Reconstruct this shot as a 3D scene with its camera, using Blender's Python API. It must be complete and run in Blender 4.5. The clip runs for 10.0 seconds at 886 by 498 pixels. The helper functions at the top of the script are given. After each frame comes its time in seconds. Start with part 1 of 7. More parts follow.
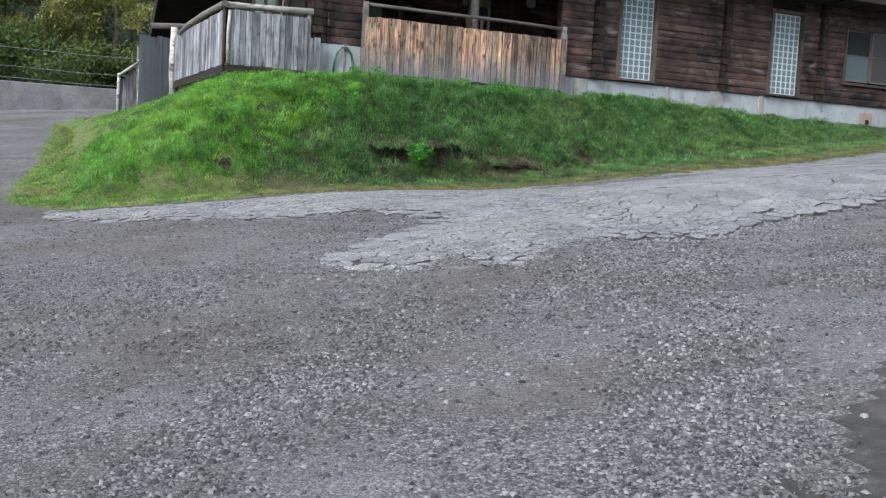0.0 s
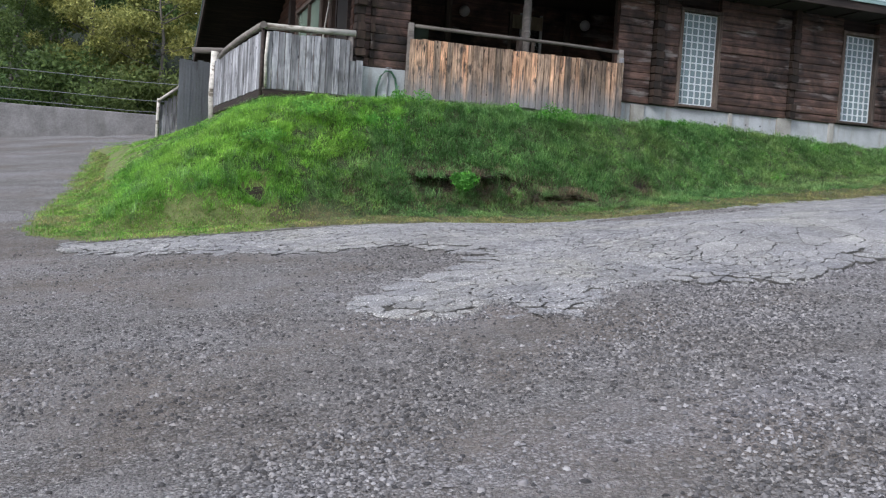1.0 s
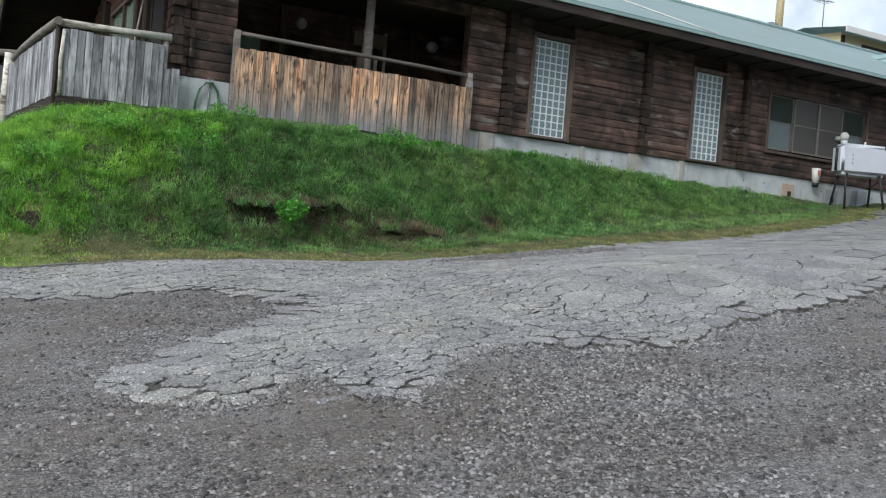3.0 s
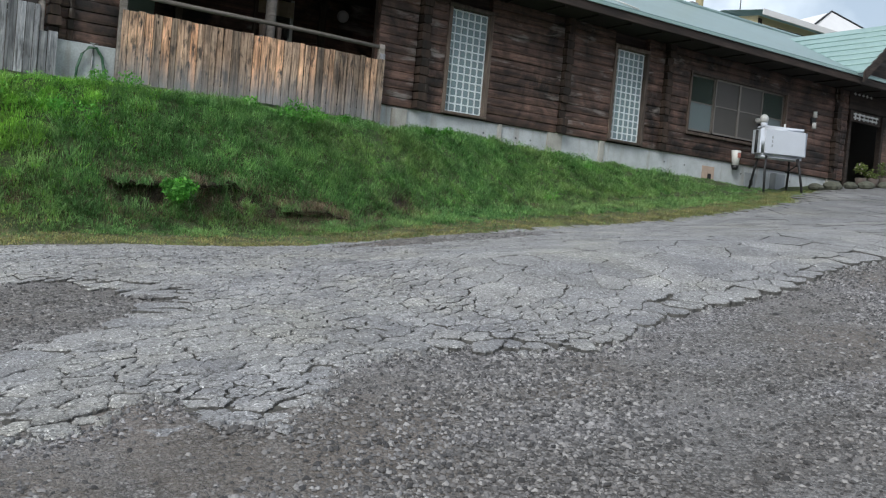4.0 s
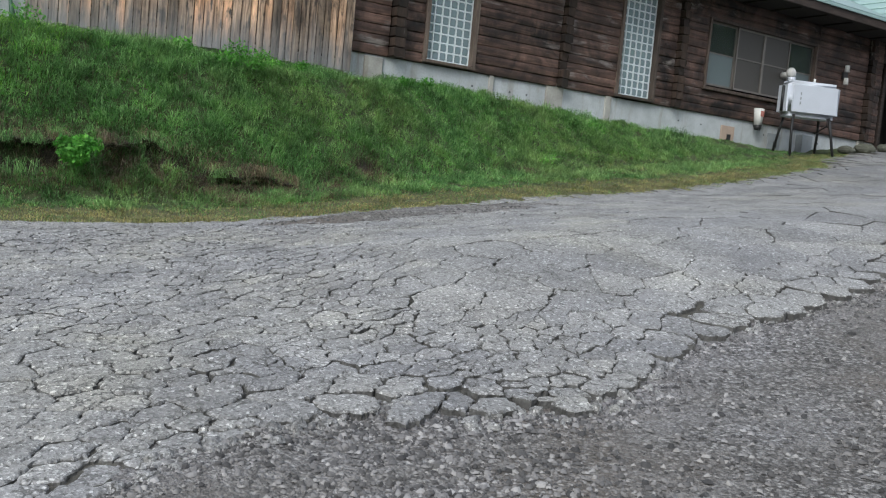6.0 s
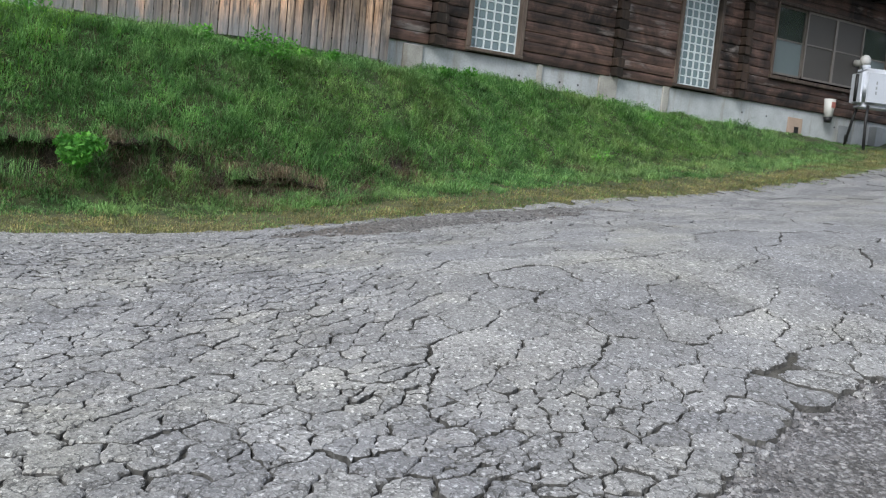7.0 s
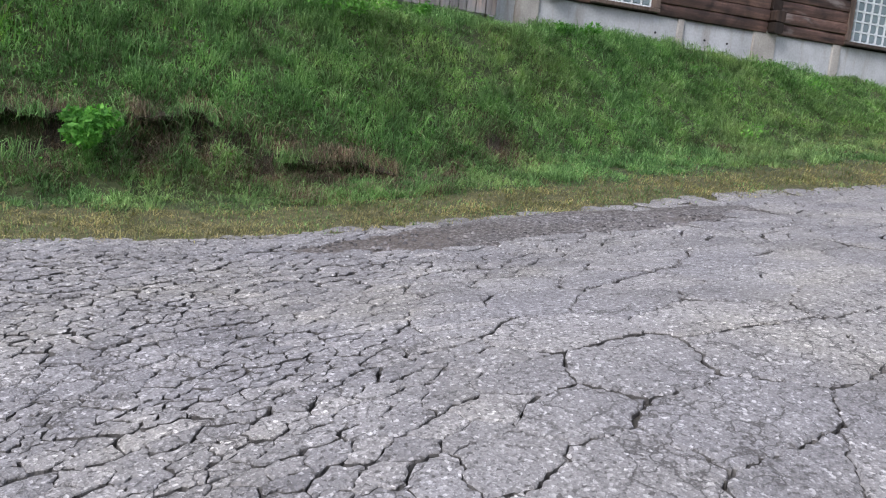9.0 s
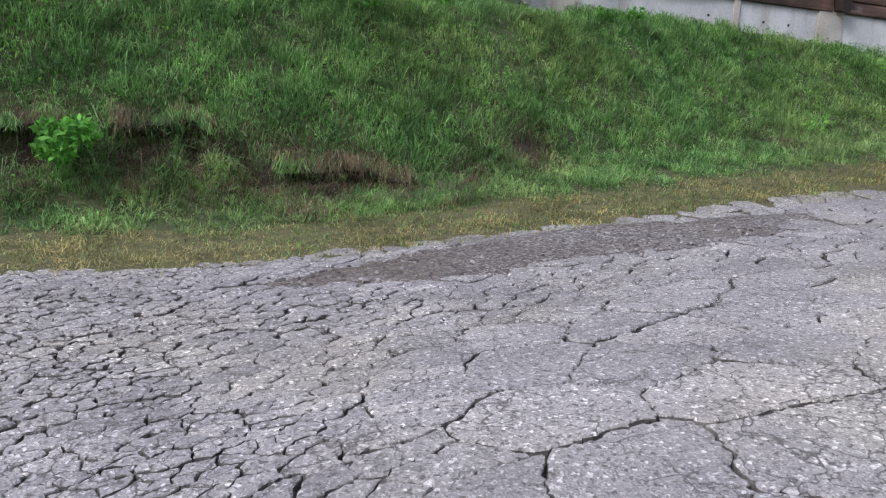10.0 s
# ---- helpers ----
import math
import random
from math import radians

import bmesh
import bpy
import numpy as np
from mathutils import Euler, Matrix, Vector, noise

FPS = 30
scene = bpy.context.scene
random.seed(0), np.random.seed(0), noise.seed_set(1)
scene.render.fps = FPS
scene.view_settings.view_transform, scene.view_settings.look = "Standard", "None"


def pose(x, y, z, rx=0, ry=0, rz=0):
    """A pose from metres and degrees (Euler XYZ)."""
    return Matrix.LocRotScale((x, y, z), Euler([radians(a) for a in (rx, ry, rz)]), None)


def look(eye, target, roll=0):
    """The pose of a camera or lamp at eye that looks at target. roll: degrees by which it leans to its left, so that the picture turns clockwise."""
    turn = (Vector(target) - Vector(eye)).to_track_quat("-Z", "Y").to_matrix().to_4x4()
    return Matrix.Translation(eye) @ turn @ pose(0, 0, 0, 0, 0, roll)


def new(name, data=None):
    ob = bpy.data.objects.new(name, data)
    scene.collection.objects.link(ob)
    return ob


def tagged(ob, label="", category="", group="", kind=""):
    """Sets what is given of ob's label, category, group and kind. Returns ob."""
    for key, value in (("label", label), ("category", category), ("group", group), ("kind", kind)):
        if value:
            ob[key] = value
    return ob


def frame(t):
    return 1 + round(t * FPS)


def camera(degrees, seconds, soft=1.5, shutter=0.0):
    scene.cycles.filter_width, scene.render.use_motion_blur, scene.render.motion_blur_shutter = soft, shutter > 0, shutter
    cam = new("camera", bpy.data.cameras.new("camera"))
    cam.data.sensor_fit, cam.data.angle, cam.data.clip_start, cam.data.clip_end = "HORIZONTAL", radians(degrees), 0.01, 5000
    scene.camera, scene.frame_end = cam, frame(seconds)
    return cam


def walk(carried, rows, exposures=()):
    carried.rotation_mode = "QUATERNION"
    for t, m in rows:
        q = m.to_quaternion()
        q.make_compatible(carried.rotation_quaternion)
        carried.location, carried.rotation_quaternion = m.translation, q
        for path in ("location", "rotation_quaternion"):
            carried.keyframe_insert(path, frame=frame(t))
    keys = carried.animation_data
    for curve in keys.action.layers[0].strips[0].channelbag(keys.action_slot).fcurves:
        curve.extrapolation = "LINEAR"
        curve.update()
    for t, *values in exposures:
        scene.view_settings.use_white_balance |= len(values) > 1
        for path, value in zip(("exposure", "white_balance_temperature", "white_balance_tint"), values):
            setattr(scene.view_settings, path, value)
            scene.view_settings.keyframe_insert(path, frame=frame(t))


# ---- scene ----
cam = camera(50.5, 10.0, 1.2)
PATH = [
    (0, (-12.384, -19.391, 0.184), (-11.612, -17.553, 0.025), 3.0),
    (0.5, (-12.125, -18.771, 0.203), (-11.438, -16.897, 0.063), 3.1),
    (1, (-11.912, -18.316, 0.228), (-11.237, -16.436, 0.123), 3.4),
    (1.5, (-11.692, -17.855, 0.26), (-10.991, -15.983, 0.199), 3.8),
    (2, (-11.45, -17.376, 0.278), (-10.687, -15.528, 0.252), 4.2),
    (2.5, (-11.193, -16.938, 0.29), (-10.338, -15.13, 0.277), 4.5),
    (3, (-10.971, -16.591, 0.317), (-10.001, -14.842, 0.297), 4.7),
    (4.5, (-9.893, -15.362, 0.417), (-8.745, -13.725, 0.354), 5.1),
    (5, (-9.489, -14.942, 0.437), (-8.331, -13.313, 0.355), 5.2),
    (5.5, (-9.018, -14.483, 0.46), (-7.876, -12.845, 0.352), 5.3),
    (7, (-7.946, -13.176, 0.704), (-6.924, -11.465, 0.533), 5.6),
    (7.5, (-7.606, -12.756, 0.758), (-6.632, -11.018, 0.576), 5.9),
    (8, (-7.284, -12.321, 0.831), (-6.364, -10.557, 0.633), 6.2),
    (8.5, (-6.957, -11.912, 0.896), (-6.107, -10.116, 0.665), 6.4),
    (9, (-6.64, -11.515, 0.934), (-5.873, -9.69, 0.648), 6.2),
    (9.5, (-6.358, -11.181, 0.98), (-5.67, -9.335, 0.632), 5.6),
    (10, (-6.021, -10.846, 1.072), (-5.378, -8.98, 0.747), 4.9),
]
walk(cam, [(t, look(eye, target, roll)) for t, eye, target, roll in PATH], [(0, 0.56, 6020, 9), (0.5, 0.66, 6120, 12), (1, 0.51, 6160, 13), (1.5, 0.27, 6270, 11), (2.5, 0.28, 6300, 7), (5, 0.24, 6280, 6), (7, 0.46, 6330, 8), (8, 0.56, 6330, 14), (10, 0.54, 6280, 19)])

# ---- world, sun ----
world = bpy.data.worlds.new("sky")
scene.world = world
world.use_nodes = True
wn, wl = world.node_tree.nodes, world.node_tree.links
wn.clear()
sky = wn.new("ShaderNodeTexSky")
sky.sky_type, sky.sun_disc = "NISHITA", False
sky.sun_elevation, sky.sun_rotation = radians(39), radians(240)
sky.dust_density, sky.air_density = 3.0, 1.2
coords = wn.new("ShaderNodeTexCoord")
puffs = wn.new("ShaderNodeTexNoise")
puffs.inputs["Scale"].default_value, puffs.inputs["Detail"].default_value = 3.5, 6
wl.new(coords.outputs["Generated"], puffs.inputs["Vector"])
cover = wn.new("ShaderNodeValToRGB")
cover.color_ramp.elements[0].position, cover.color_ramp.elements[0].color = 0.36, (0.55, 0.55, 0.55, 1)
cover.color_ramp.elements[1].position, cover.color_ramp.elements[1].color = 0.62, (0.97, 0.97, 0.97, 1)
wl.new(puffs.outputs["Fac"], cover.inputs["Fac"])
cloud = wn.new("ShaderNodeMix")
cloud.data_type = "RGBA"
tones = wn.new("ShaderNodeValToRGB")
tones.color_ramp.elements[0].position, tones.color_ramp.elements[0].color = 0.38, (4.6, 4.95, 5.7, 1)
tones.color_ramp.elements[1].position, tones.color_ramp.elements[1].color = 0.62, (9.6, 9.9, 10.5, 1)
billows = wn.new("ShaderNodeTexNoise")
billows.inputs["Scale"].default_value, billows.inputs["Detail"].default_value = 7.0, 7
wl.new(coords.outputs["Generated"], billows.inputs["Vector"])
wl.new(billows.outputs["Fac"], tones.inputs["Fac"])
wl.new(tones.outputs["Color"], cloud.inputs["B"])
wl.new(cover.outputs["Color"], cloud.inputs["Factor"])
wl.new(sky.outputs["Color"], cloud.inputs["A"])
backing = wn.new("ShaderNodeBackground")
backing.inputs["Strength"].default_value = 0.12
wl.new(cloud.outputs["Result"], backing.inputs["Color"])
wout = wn.new("ShaderNodeOutputWorld")
wl.new(backing.outputs["Background"], wout.inputs["Surface"])

sun = new("sun", bpy.data.lights.new("sun", "SUN"))
sun.data.energy, sun.data.angle, sun.data.color = 2.0, radians(24), (1.0, 0.98, 0.93)
sun.matrix_world = look((-14, -12, 13), (0, -4, 0))


# ---- numeric noise for shapes ----
def lattice(ix, iy, seed):
    h = (ix.astype(np.int64) * 374761393 + iy.astype(np.int64) * 668265263 + seed * 2147483647) & 0xFFFFFFFF
    h = ((h ^ (h >> 13)) * 1274126177) & 0xFFFFFFFF
    return ((h ^ (h >> 16)) & 0xFFFF) / 65535.0


def vnoise(x, y, seed=0):
    x, y = np.asarray(x, float), np.asarray(y, float)
    ix, iy = np.floor(x), np.floor(y)
    fx, fy = x - ix, y - iy
    fx, fy = fx * fx * (3 - 2 * fx), fy * fy * (3 - 2 * fy)
    a, b = lattice(ix, iy, seed), lattice(ix + 1, iy, seed)
    c, d = lattice(ix, iy + 1, seed), lattice(ix + 1, iy + 1, seed)
    return (a + (b - a) * fx) * (1 - fy) + (c + (d - c) * fx) * fy


def fbm(x, y, seed=0, octaves=4):
    total, amp = 0.0, 0.5
    for k in range(octaves):
        total = total + amp * (vnoise(np.asarray(x) * 2**k, np.asarray(y) * 2**k, seed + k) - 0.5)
        amp *= 0.5
    return total


def step01(v):
    v = np.clip(v, 0, 1)
    return v * v * (3 - 2 * v)


# ---- lie of the land ----
TOE_X = [-14, -10, -9, -8, -6, -4, -3.2, -1.8, 1, 5, 9, 12]
TOE_Y = [-4.9, -4.6, -4.4, -4.2, -3.95, -3.8, -3.45, -3.15, -2.3, -1.9, -1.2, -0.6]
WIDE = [2.5, 2.4, 2.3, 1.96, 1.7, 1.6, 1.55, 1.5, 1.9, 1.7, 1.1, 0.6]


def grade(x, y):
    """The road and the yard, without the bank."""
    x, y = np.asarray(x, float), np.asarray(y, float)
    xs = np.clip(x, -60, 24)
    z = 1.112 + 0.107 * xs + 0.0695 * np.clip(y, -60, 60)
    z = z + 0.04 * np.clip(y + 5, 0, 40) * step01((-8 - x) / 3)
    crown = step01((x + 7.2) / 2.5) * np.exp(-(((y + 8.7) / 1.5) ** 2))
    z = z + 0.2 * crown - 0.02 - 0.1 * step01((x + 8) / 3)
    z = z - 0.09 * np.exp(-(((y + 4.9) / 1.2) ** 2)) * step01((x + 9) / 3) * step01((6 - x) / 4)
    z = z + 0.25 * np.clip(y - 26, 0, 60) * step01((4 - x) / 10)
    return z


def inside_bank(x, y):
    """0 at the foot of the bank to 1 at its crest."""
    toe, wide = np.interp(x, TOE_X, TOE_Y), np.interp(x, TOE_X, WIDE)
    front = (y - toe) / wide
    left = (x - np.interp(y, [-5, -3.3, 0, 5, 9], [-12.6, -11.9, -12.3, -12.2, -12.6])) / 3.2
    a, b = np.clip(front, -1, 3), np.clip(left, -1, 3)
    k = 0.18
    low = -k * np.log(np.exp(-a / k) + np.exp(-b / k))
    return np.clip(low + 0.05, 0, 1)


HOLLOWS = ((-4.72, 0.24), (-4.2, 0.32), (-7.0, 0.26), (-6.62, 0.14), (-5.9, 0.2), (-5.55, 0.1), (-9.9, 0.2))


def scar_line(x):
    return -3.55 + 0.07 * np.sin(x * 1.9) + 0.22 * fbm(x * 2.5, x * 0 + 3, 5) - 0.17 * step01((x + 5.3) / 0.5) + 0.5 * step01((x + 3.7) / 0.8) - 0.45 * step01((-8 - x) / 1.2)


def scar(x, y, cut=False):
    """Where the foot of the bank has slipped and bare soil shows."""
    some = 0.7 * step01((fbm(x * 1.6, x * 0 + 8.3, 21) + 0.02) / 0.15) * step01((x + 8.0) / 0.8) * step01((-2.2 - x) / 0.5)
    for c, r in HOLLOWS:
        some = np.maximum(some, np.exp(-(((x - c) / r) ** 4)))
    d = y - scar_line(x)
    down = 0.13 if not cut else 0.22
    return np.clip(some, 0, 1) * np.exp(-((d / np.where(d > 0, 0.07, down)) ** 2))


def pothole(x, y):
    """Below 0 in the gravelled hole beside the verge."""
    return np.hypot((x + 3.3) / 1.85, (y + 5.68 - 0.16 * (x + 3.3)) / 0.48) - 1 + 0.7 * fbm(x * 3, y * 3, 33)


def terrain(x, y):
    x, y = np.asarray(x, float), np.asarray(y, float)
    g = grade(x, y)
    back = np.interp(y, [-3, -2, -0.25, 8], [1.82, 1.87, 2.07, 2.1])
    back = back + 0.1 * step01((x + 1.6) / 0.6) * step01((y + 2.2) / 1.5)
    back = back - 0.12 * step01((x - 1) / 5) - 0.14 * step01((-7.2 - x) / 0.8) * step01((y + 2.2) / 1.2) - 0.06 * step01((-7.5 - x) / 2) - 0.5 * step01((y - 4) / 6) * step01((-7.5 - x) / 2)
    back = np.maximum(back, g)
    s = inside_bank(x, y)
    rise = 0.75 * s + 0.25 * step01(s)
    grassy = step01(s / 0.1)
    z = g + (back - g) * rise
    z = z + grassy * (0.14 * fbm(x * 1.3, y * 1.3, 3) + 0.15 * fbm(x * 4, y * 4, 4))
    z = np.maximum(z - 0.2 * scar(x, y, True) * (1 + 2.2 * fbm(x * 5, y * 5, 6)), np.minimum(z, g + 0.05))
    heaped = step01((fbm(x * 1.3, x * 0 + 4.4, 15) + 0.06) / 0.14) * step01((x + 9.5) / 0.6) * step01((-5.6 - x) / 0.8)
    z = z + 0.034 * heaped * np.exp(-(((y - np.interp(x, SOUTH_X, SOUTH_Y) + 0.12) / 0.24) ** 2))
    z = z + (1 - grassy) * (0.03 * fbm(x * 0.9, y * 0.9, 7) + 0.018 * fbm(x * 6, y * 6, 8)) + 0.045 * step01(-pothole(x, y) * 3 + 0.6)
    bed = 0.003 + 0.016 * np.clip((x + 9) / 3, 0, 1)
    z = z + (bed + 0.012 * fbm(x * 7, y * 7, 9)) * step01((paved(x, y) - 0.1) / 0.15)
    return z


def yard_soil(x, y):
    """Above 0 on the dark trodden soil at the edge of the yard."""
    return 1 - np.hypot((x + 8.25) / 1.3, (y + 16.2 - 0.55 * (x + 8.25)) / 0.6) + 1.2 * fbm(x * 2.2, y * 2.2, 37)


GRASS_EDGE_X = [-13.6, -12.9, -12.2, -11, -9, -7, -5, -2, 0, 2, 4, 6, 7.2, 9, 12, 14]
GRASS_EDGE_Y = [-2.5, -4.6, -5.4, -5.45, -5.35, -5.45, -5.4, -5.0, -4.75, -4.6, -4.3, -3.8, -3.3, -2.0, -0.9, -0.3]


def grassed(x, y):
    """Above 0 where grass grows."""
    front = y - np.interp(x, GRASS_EDGE_X, GRASS_EDGE_Y)
    left = x - np.interp(y, [-5, -3.7, 0, 5, 10, 20], [-13.0, -13.1, -12.7, -12.5, -12.3, -12.0])
    return np.minimum(front, left) + 0.12 * fbm(x * 1.1, y * 1.1, 11) + 0.3 * fbm(x * 5, y * 5, 12)


# plan of the broken asphalt: yard side, then bank side
SOUTH_X = [-9.95, -9.6, -9.25, -9.0, -8.74, -8.72, -8.45, -8.1, -7.65, -6.8, -6.52, -6.48, -5.9, -5.3, -4.7, -3.9, -2.2, 0, 4, 10, 30]
SOUTH_Y = [-10.9, -11.3, -11.45, -11.15, -11.2, -11.6, -11.8, -11.5, -10.98, -10.7, -10.65, -10.98, -11.08, -10.9, -10.5, -10.45, -10.05, -9.6, -9.0, -8.4, -8.2]
BAY_X = [-12.5, -12, -11, -10.3, -9.7, -9.0, -8.5, -8.1, -7.8]
BAY_UP = [-5.9, -6.75, -7.05, -7.3, -7.75, -7.45, -7.7, -8.2, -8.55]
BAY_DOWN = [-11.2, -11.2, -11.2, -11.1, -10.4, -9.75, -9.35, -8.95, -8.55]


def paved(x, y):
    """Above 0 on the asphalt, in metres from its edge, roughly."""
    ragged = 0.2 * fbm(x * 2.5, y * 2.5, 31) + 0.13 * fbm(x * 9, y * 9, 32)
    south = y - np.interp(x, SOUTH_X, SOUTH_Y)
    south = np.where(x < -9.98, 9, south)
    north = np.interp(x, GRASS_EDGE_X, GRASS_EDGE_Y) + 0.12 - y
    bay = np.maximum(y - np.interp(x, BAY_X, BAY_UP), np.interp(x, BAY_X, BAY_DOWN) - y)
    bay = np.where(x > -7.8, 9, bay)
    bay = np.where(x < -9.98, y - np.interp(x, BAY_X, BAY_UP), bay)
    hole = pothole(x, y)
    hole = np.where(hole < 0.3, hole * 0.9, 9)
    west = x + 12.45
    return np.minimum.reduce([south, north, bay, hole, west]) + ragged


# ---- materials ----
def node_material(name):
    m = bpy.data.materials.new(name)
    m.use_nodes = True
    return m, m.node_tree.nodes, m.node_tree.links, m.node_tree.nodes["Principled BSDF"]


def ramp(nodes, links, fac, stops):
    r = nodes.new("ShaderNodeValToRGB")
    while len(r.color_ramp.elements) < len(stops):
        r.color_ramp.elements.new(0.5)
    for e, (p, c) in zip(r.color_ramp.elements, stops):
        e.position, e.color = p, (*c, 1) if len(c) == 3 else c
    links.new(fac, r.inputs["Fac"])
    return r.outputs["Color"]


def mixed(nodes, links, fac, a, b, kind="MIX"):
    n = nodes.new("ShaderNodeMix")
    n.data_type, n.blend_type = "RGBA", kind
    for sock, v in (("Factor", fac), ("A", a), ("B", b)):
        if isinstance(v, bpy.types.NodeSocket):
            links.new(v, n.inputs[sock])
        elif isinstance(v, tuple):
            n.inputs[sock].default_value = (*v, 1)
        else:
            n.inputs[sock].default_value = v
    return n.outputs["Result"]


def placed(nodes, links, where="Object", scale=(1, 1, 1)):
    t = nodes.new("ShaderNodeTexCoord")
    m = nodes.new("ShaderNodeMapping")
    m.inputs["Scale"].default_value = scale
    if where == "World":
        g = nodes.new("ShaderNodeNewGeometry")
        links.new(g.outputs["Position"], m.inputs["Vector"])
    else:
        links.new(t.outputs[where], m.inputs["Vector"])
    return m.outputs["Vector"]


def noised(nodes, links, vec, scale, detail=4, rough=0.55, distort=0.0):
    n = nodes.new("ShaderNodeTexNoise")
    n.inputs["Scale"].default_value, n.inputs["Detail"].default_value = scale, detail
    n.inputs["Roughness"].default_value, n.inputs["Distortion"].default_value = rough, distort
    links.new(vec, n.inputs["Vector"])
    return n.outputs["Fac"]


def celled(nodes, links, vec, scale, feature="F1"):
    n = nodes.new("ShaderNodeTexVoronoi")
    n.inputs["Scale"].default_value, n.feature = scale, feature
    links.new(vec, n.inputs["Vector"])
    return n


def bumped(nodes, links, bsdf, height, strength, distance):
    b = nodes.new("ShaderNodeBump")
    b.inputs["Strength"].default_value, b.inputs["Distance"].default_value = strength, distance
    links.new(height, b.inputs["Height"])
    links.new(b.outputs["Normal"], bsdf.inputs["Normal"])


def object_random(nodes):
    return nodes.new("ShaderNodeObjectInfo").outputs["Random"]


def island_random(nodes):
    return nodes.new("ShaderNodeNewGeometry").outputs["Random Per Island"]


def wood(name, tones, axis, fine=22.0, rough=0.8, wear=None, wear_at=(0.56, 0.64), wear_scale=2.0, vary=0.5, grey_low=None, mottle=0.5, knots=0.0, frayed=(), hues=None):
    """Weathered wood. axis: the way the grain runs; wear: the colour where its skin has peeled."""
    m, n, l, b = node_material(name)
    stretch = [1.0, 1.0, 1.0]
    stretch["xyz".index(axis)] = 0.07
    v = placed(n, l, "World", tuple(stretch))
    grain = noised(n, l, v, fine, 6, 0.65, 0.6)
    col = ramp(n, l, grain, [(0.33, tones[0]), (0.5, tones[1]), (0.68, tones[2])])
    rnd = ramp(n, l, object_random(n), [(0, (1 - vary,) * 3), (0.5, (1, 1, 1)), (1, (1 + vary * 0.6,) * 3)])
    col = mixed(n, l, 1.0, col, rnd, "MULTIPLY")
    if hues:
        col = mixed(n, l, 1.0, col, ramp(n, l, object_random(n), hues), "MULTIPLY")
    blot = noised(n, l, placed(n, l, "World"), 1.3, 6, 0.65, 0.5)
    col = mixed(n, l, 1.0, col, ramp(n, l, blot, [(0.37, (1 - 0.45 * mottle,) * 3), (0.63, (1 + 0.45 * mottle,) * 3)]), "MULTIPLY")
    if wear:
        half = [1.6, 1.6, 1.6]
        half["xyz".index(axis)] = 0.45
        patch = noised(n, l, placed(n, l, "World", tuple(half)), wear_scale, 5, 0.6, 0.3)
        if frayed:
            # more skin is lost beside the crossing walls
            spot_x = n.new("ShaderNodeSeparateXYZ")
            l.new(placed(n, l, "World"), spot_x.inputs["Vector"])
            for c in frayed:
                gap_ = n.new("ShaderNodeMath")
                gap_.operation = "SUBTRACT"
                l.new(spot_x.outputs["X"], gap_.inputs[0])
                gap_.inputs[1].default_value = c
                size_ = n.new("ShaderNodeMath")
                size_.operation = "ABSOLUTE"
                l.new(gap_.outputs[0], size_.inputs[0])
                close = n.new("ShaderNodeMapRange")
                close.inputs["From Max"].default_value, close.inputs["To Min"].default_value, close.inputs["To Max"].default_value = 0.75, 0.1, 0.0
                l.new(size_.outputs[0], close.inputs["Value"])
                more = n.new("ShaderNodeMath")
                more.operation = "ADD"
                l.new(close.outputs["Result"], more.inputs[0])
                l.new(patch, more.inputs[1])
                patch = more.outputs[0]
        mask = ramp(n, l, patch, [(wear_at[0], (0, 0, 0)), (wear_at[1], (1, 1, 1))])
        col = mixed(n, l, mask, col, mixed(n, l, 1.0, wear, ramp(n, l, grain, [(0.3, (0.35, 0.33, 0.32)), (0.7, (1.2, 1.2, 1.2))]), "MULTIPLY"))
    if knots:
        spot = celled(n, l, placed(n, l, "World", (2.2, 2.2, 1.0)), knots)
        col = mixed(n, l, ramp(n, l, spot.outputs["Distance"], [(0.07, (1, 1, 1)), (0.13, (0, 0, 0))]), col, tuple(0.35 * c for c in tones[0]))
    if grey_low:
        (z0, z1), tone = grey_low
        sep = n.new("ShaderNodeSeparateXYZ")
        g = n.new("ShaderNodeNewGeometry")
        l.new(g.outputs["Position"], sep.inputs["Vector"])
        add = n.new("ShaderNodeMath")
        add.operation = "MULTIPLY_ADD"
        wob = noised(n, l, placed(n, l, "World", (6, 6, 1.2)), 1.0, 4)
        l.new(wob, add.inputs[0])
        add.inputs[1].default_value = 0.9
        l.new(sep.outputs["Z"], add.inputs[2])
        rng = n.new("ShaderNodeMapRange")
        rng.inputs["From Min"].default_value, rng.inputs["From Max"].default_value = z0 + 0.45, z1 + 0.45
        l.new(add.outputs[0], rng.inputs["Value"])
        col = mixed(n, l, rng.outputs["Result"], mixed(n, l, 1.0, ramp(n, l, grain, [(0.3, tuple(0.5 * c for c in tone)), (0.7, tone)]), rnd, "MULTIPLY"), col)
    l.new(col, b.inputs["Base Color"])
    b.inputs["Roughness"].default_value = rough
    bumped(n, l, b, grain, 0.6, 0.006)
    return m


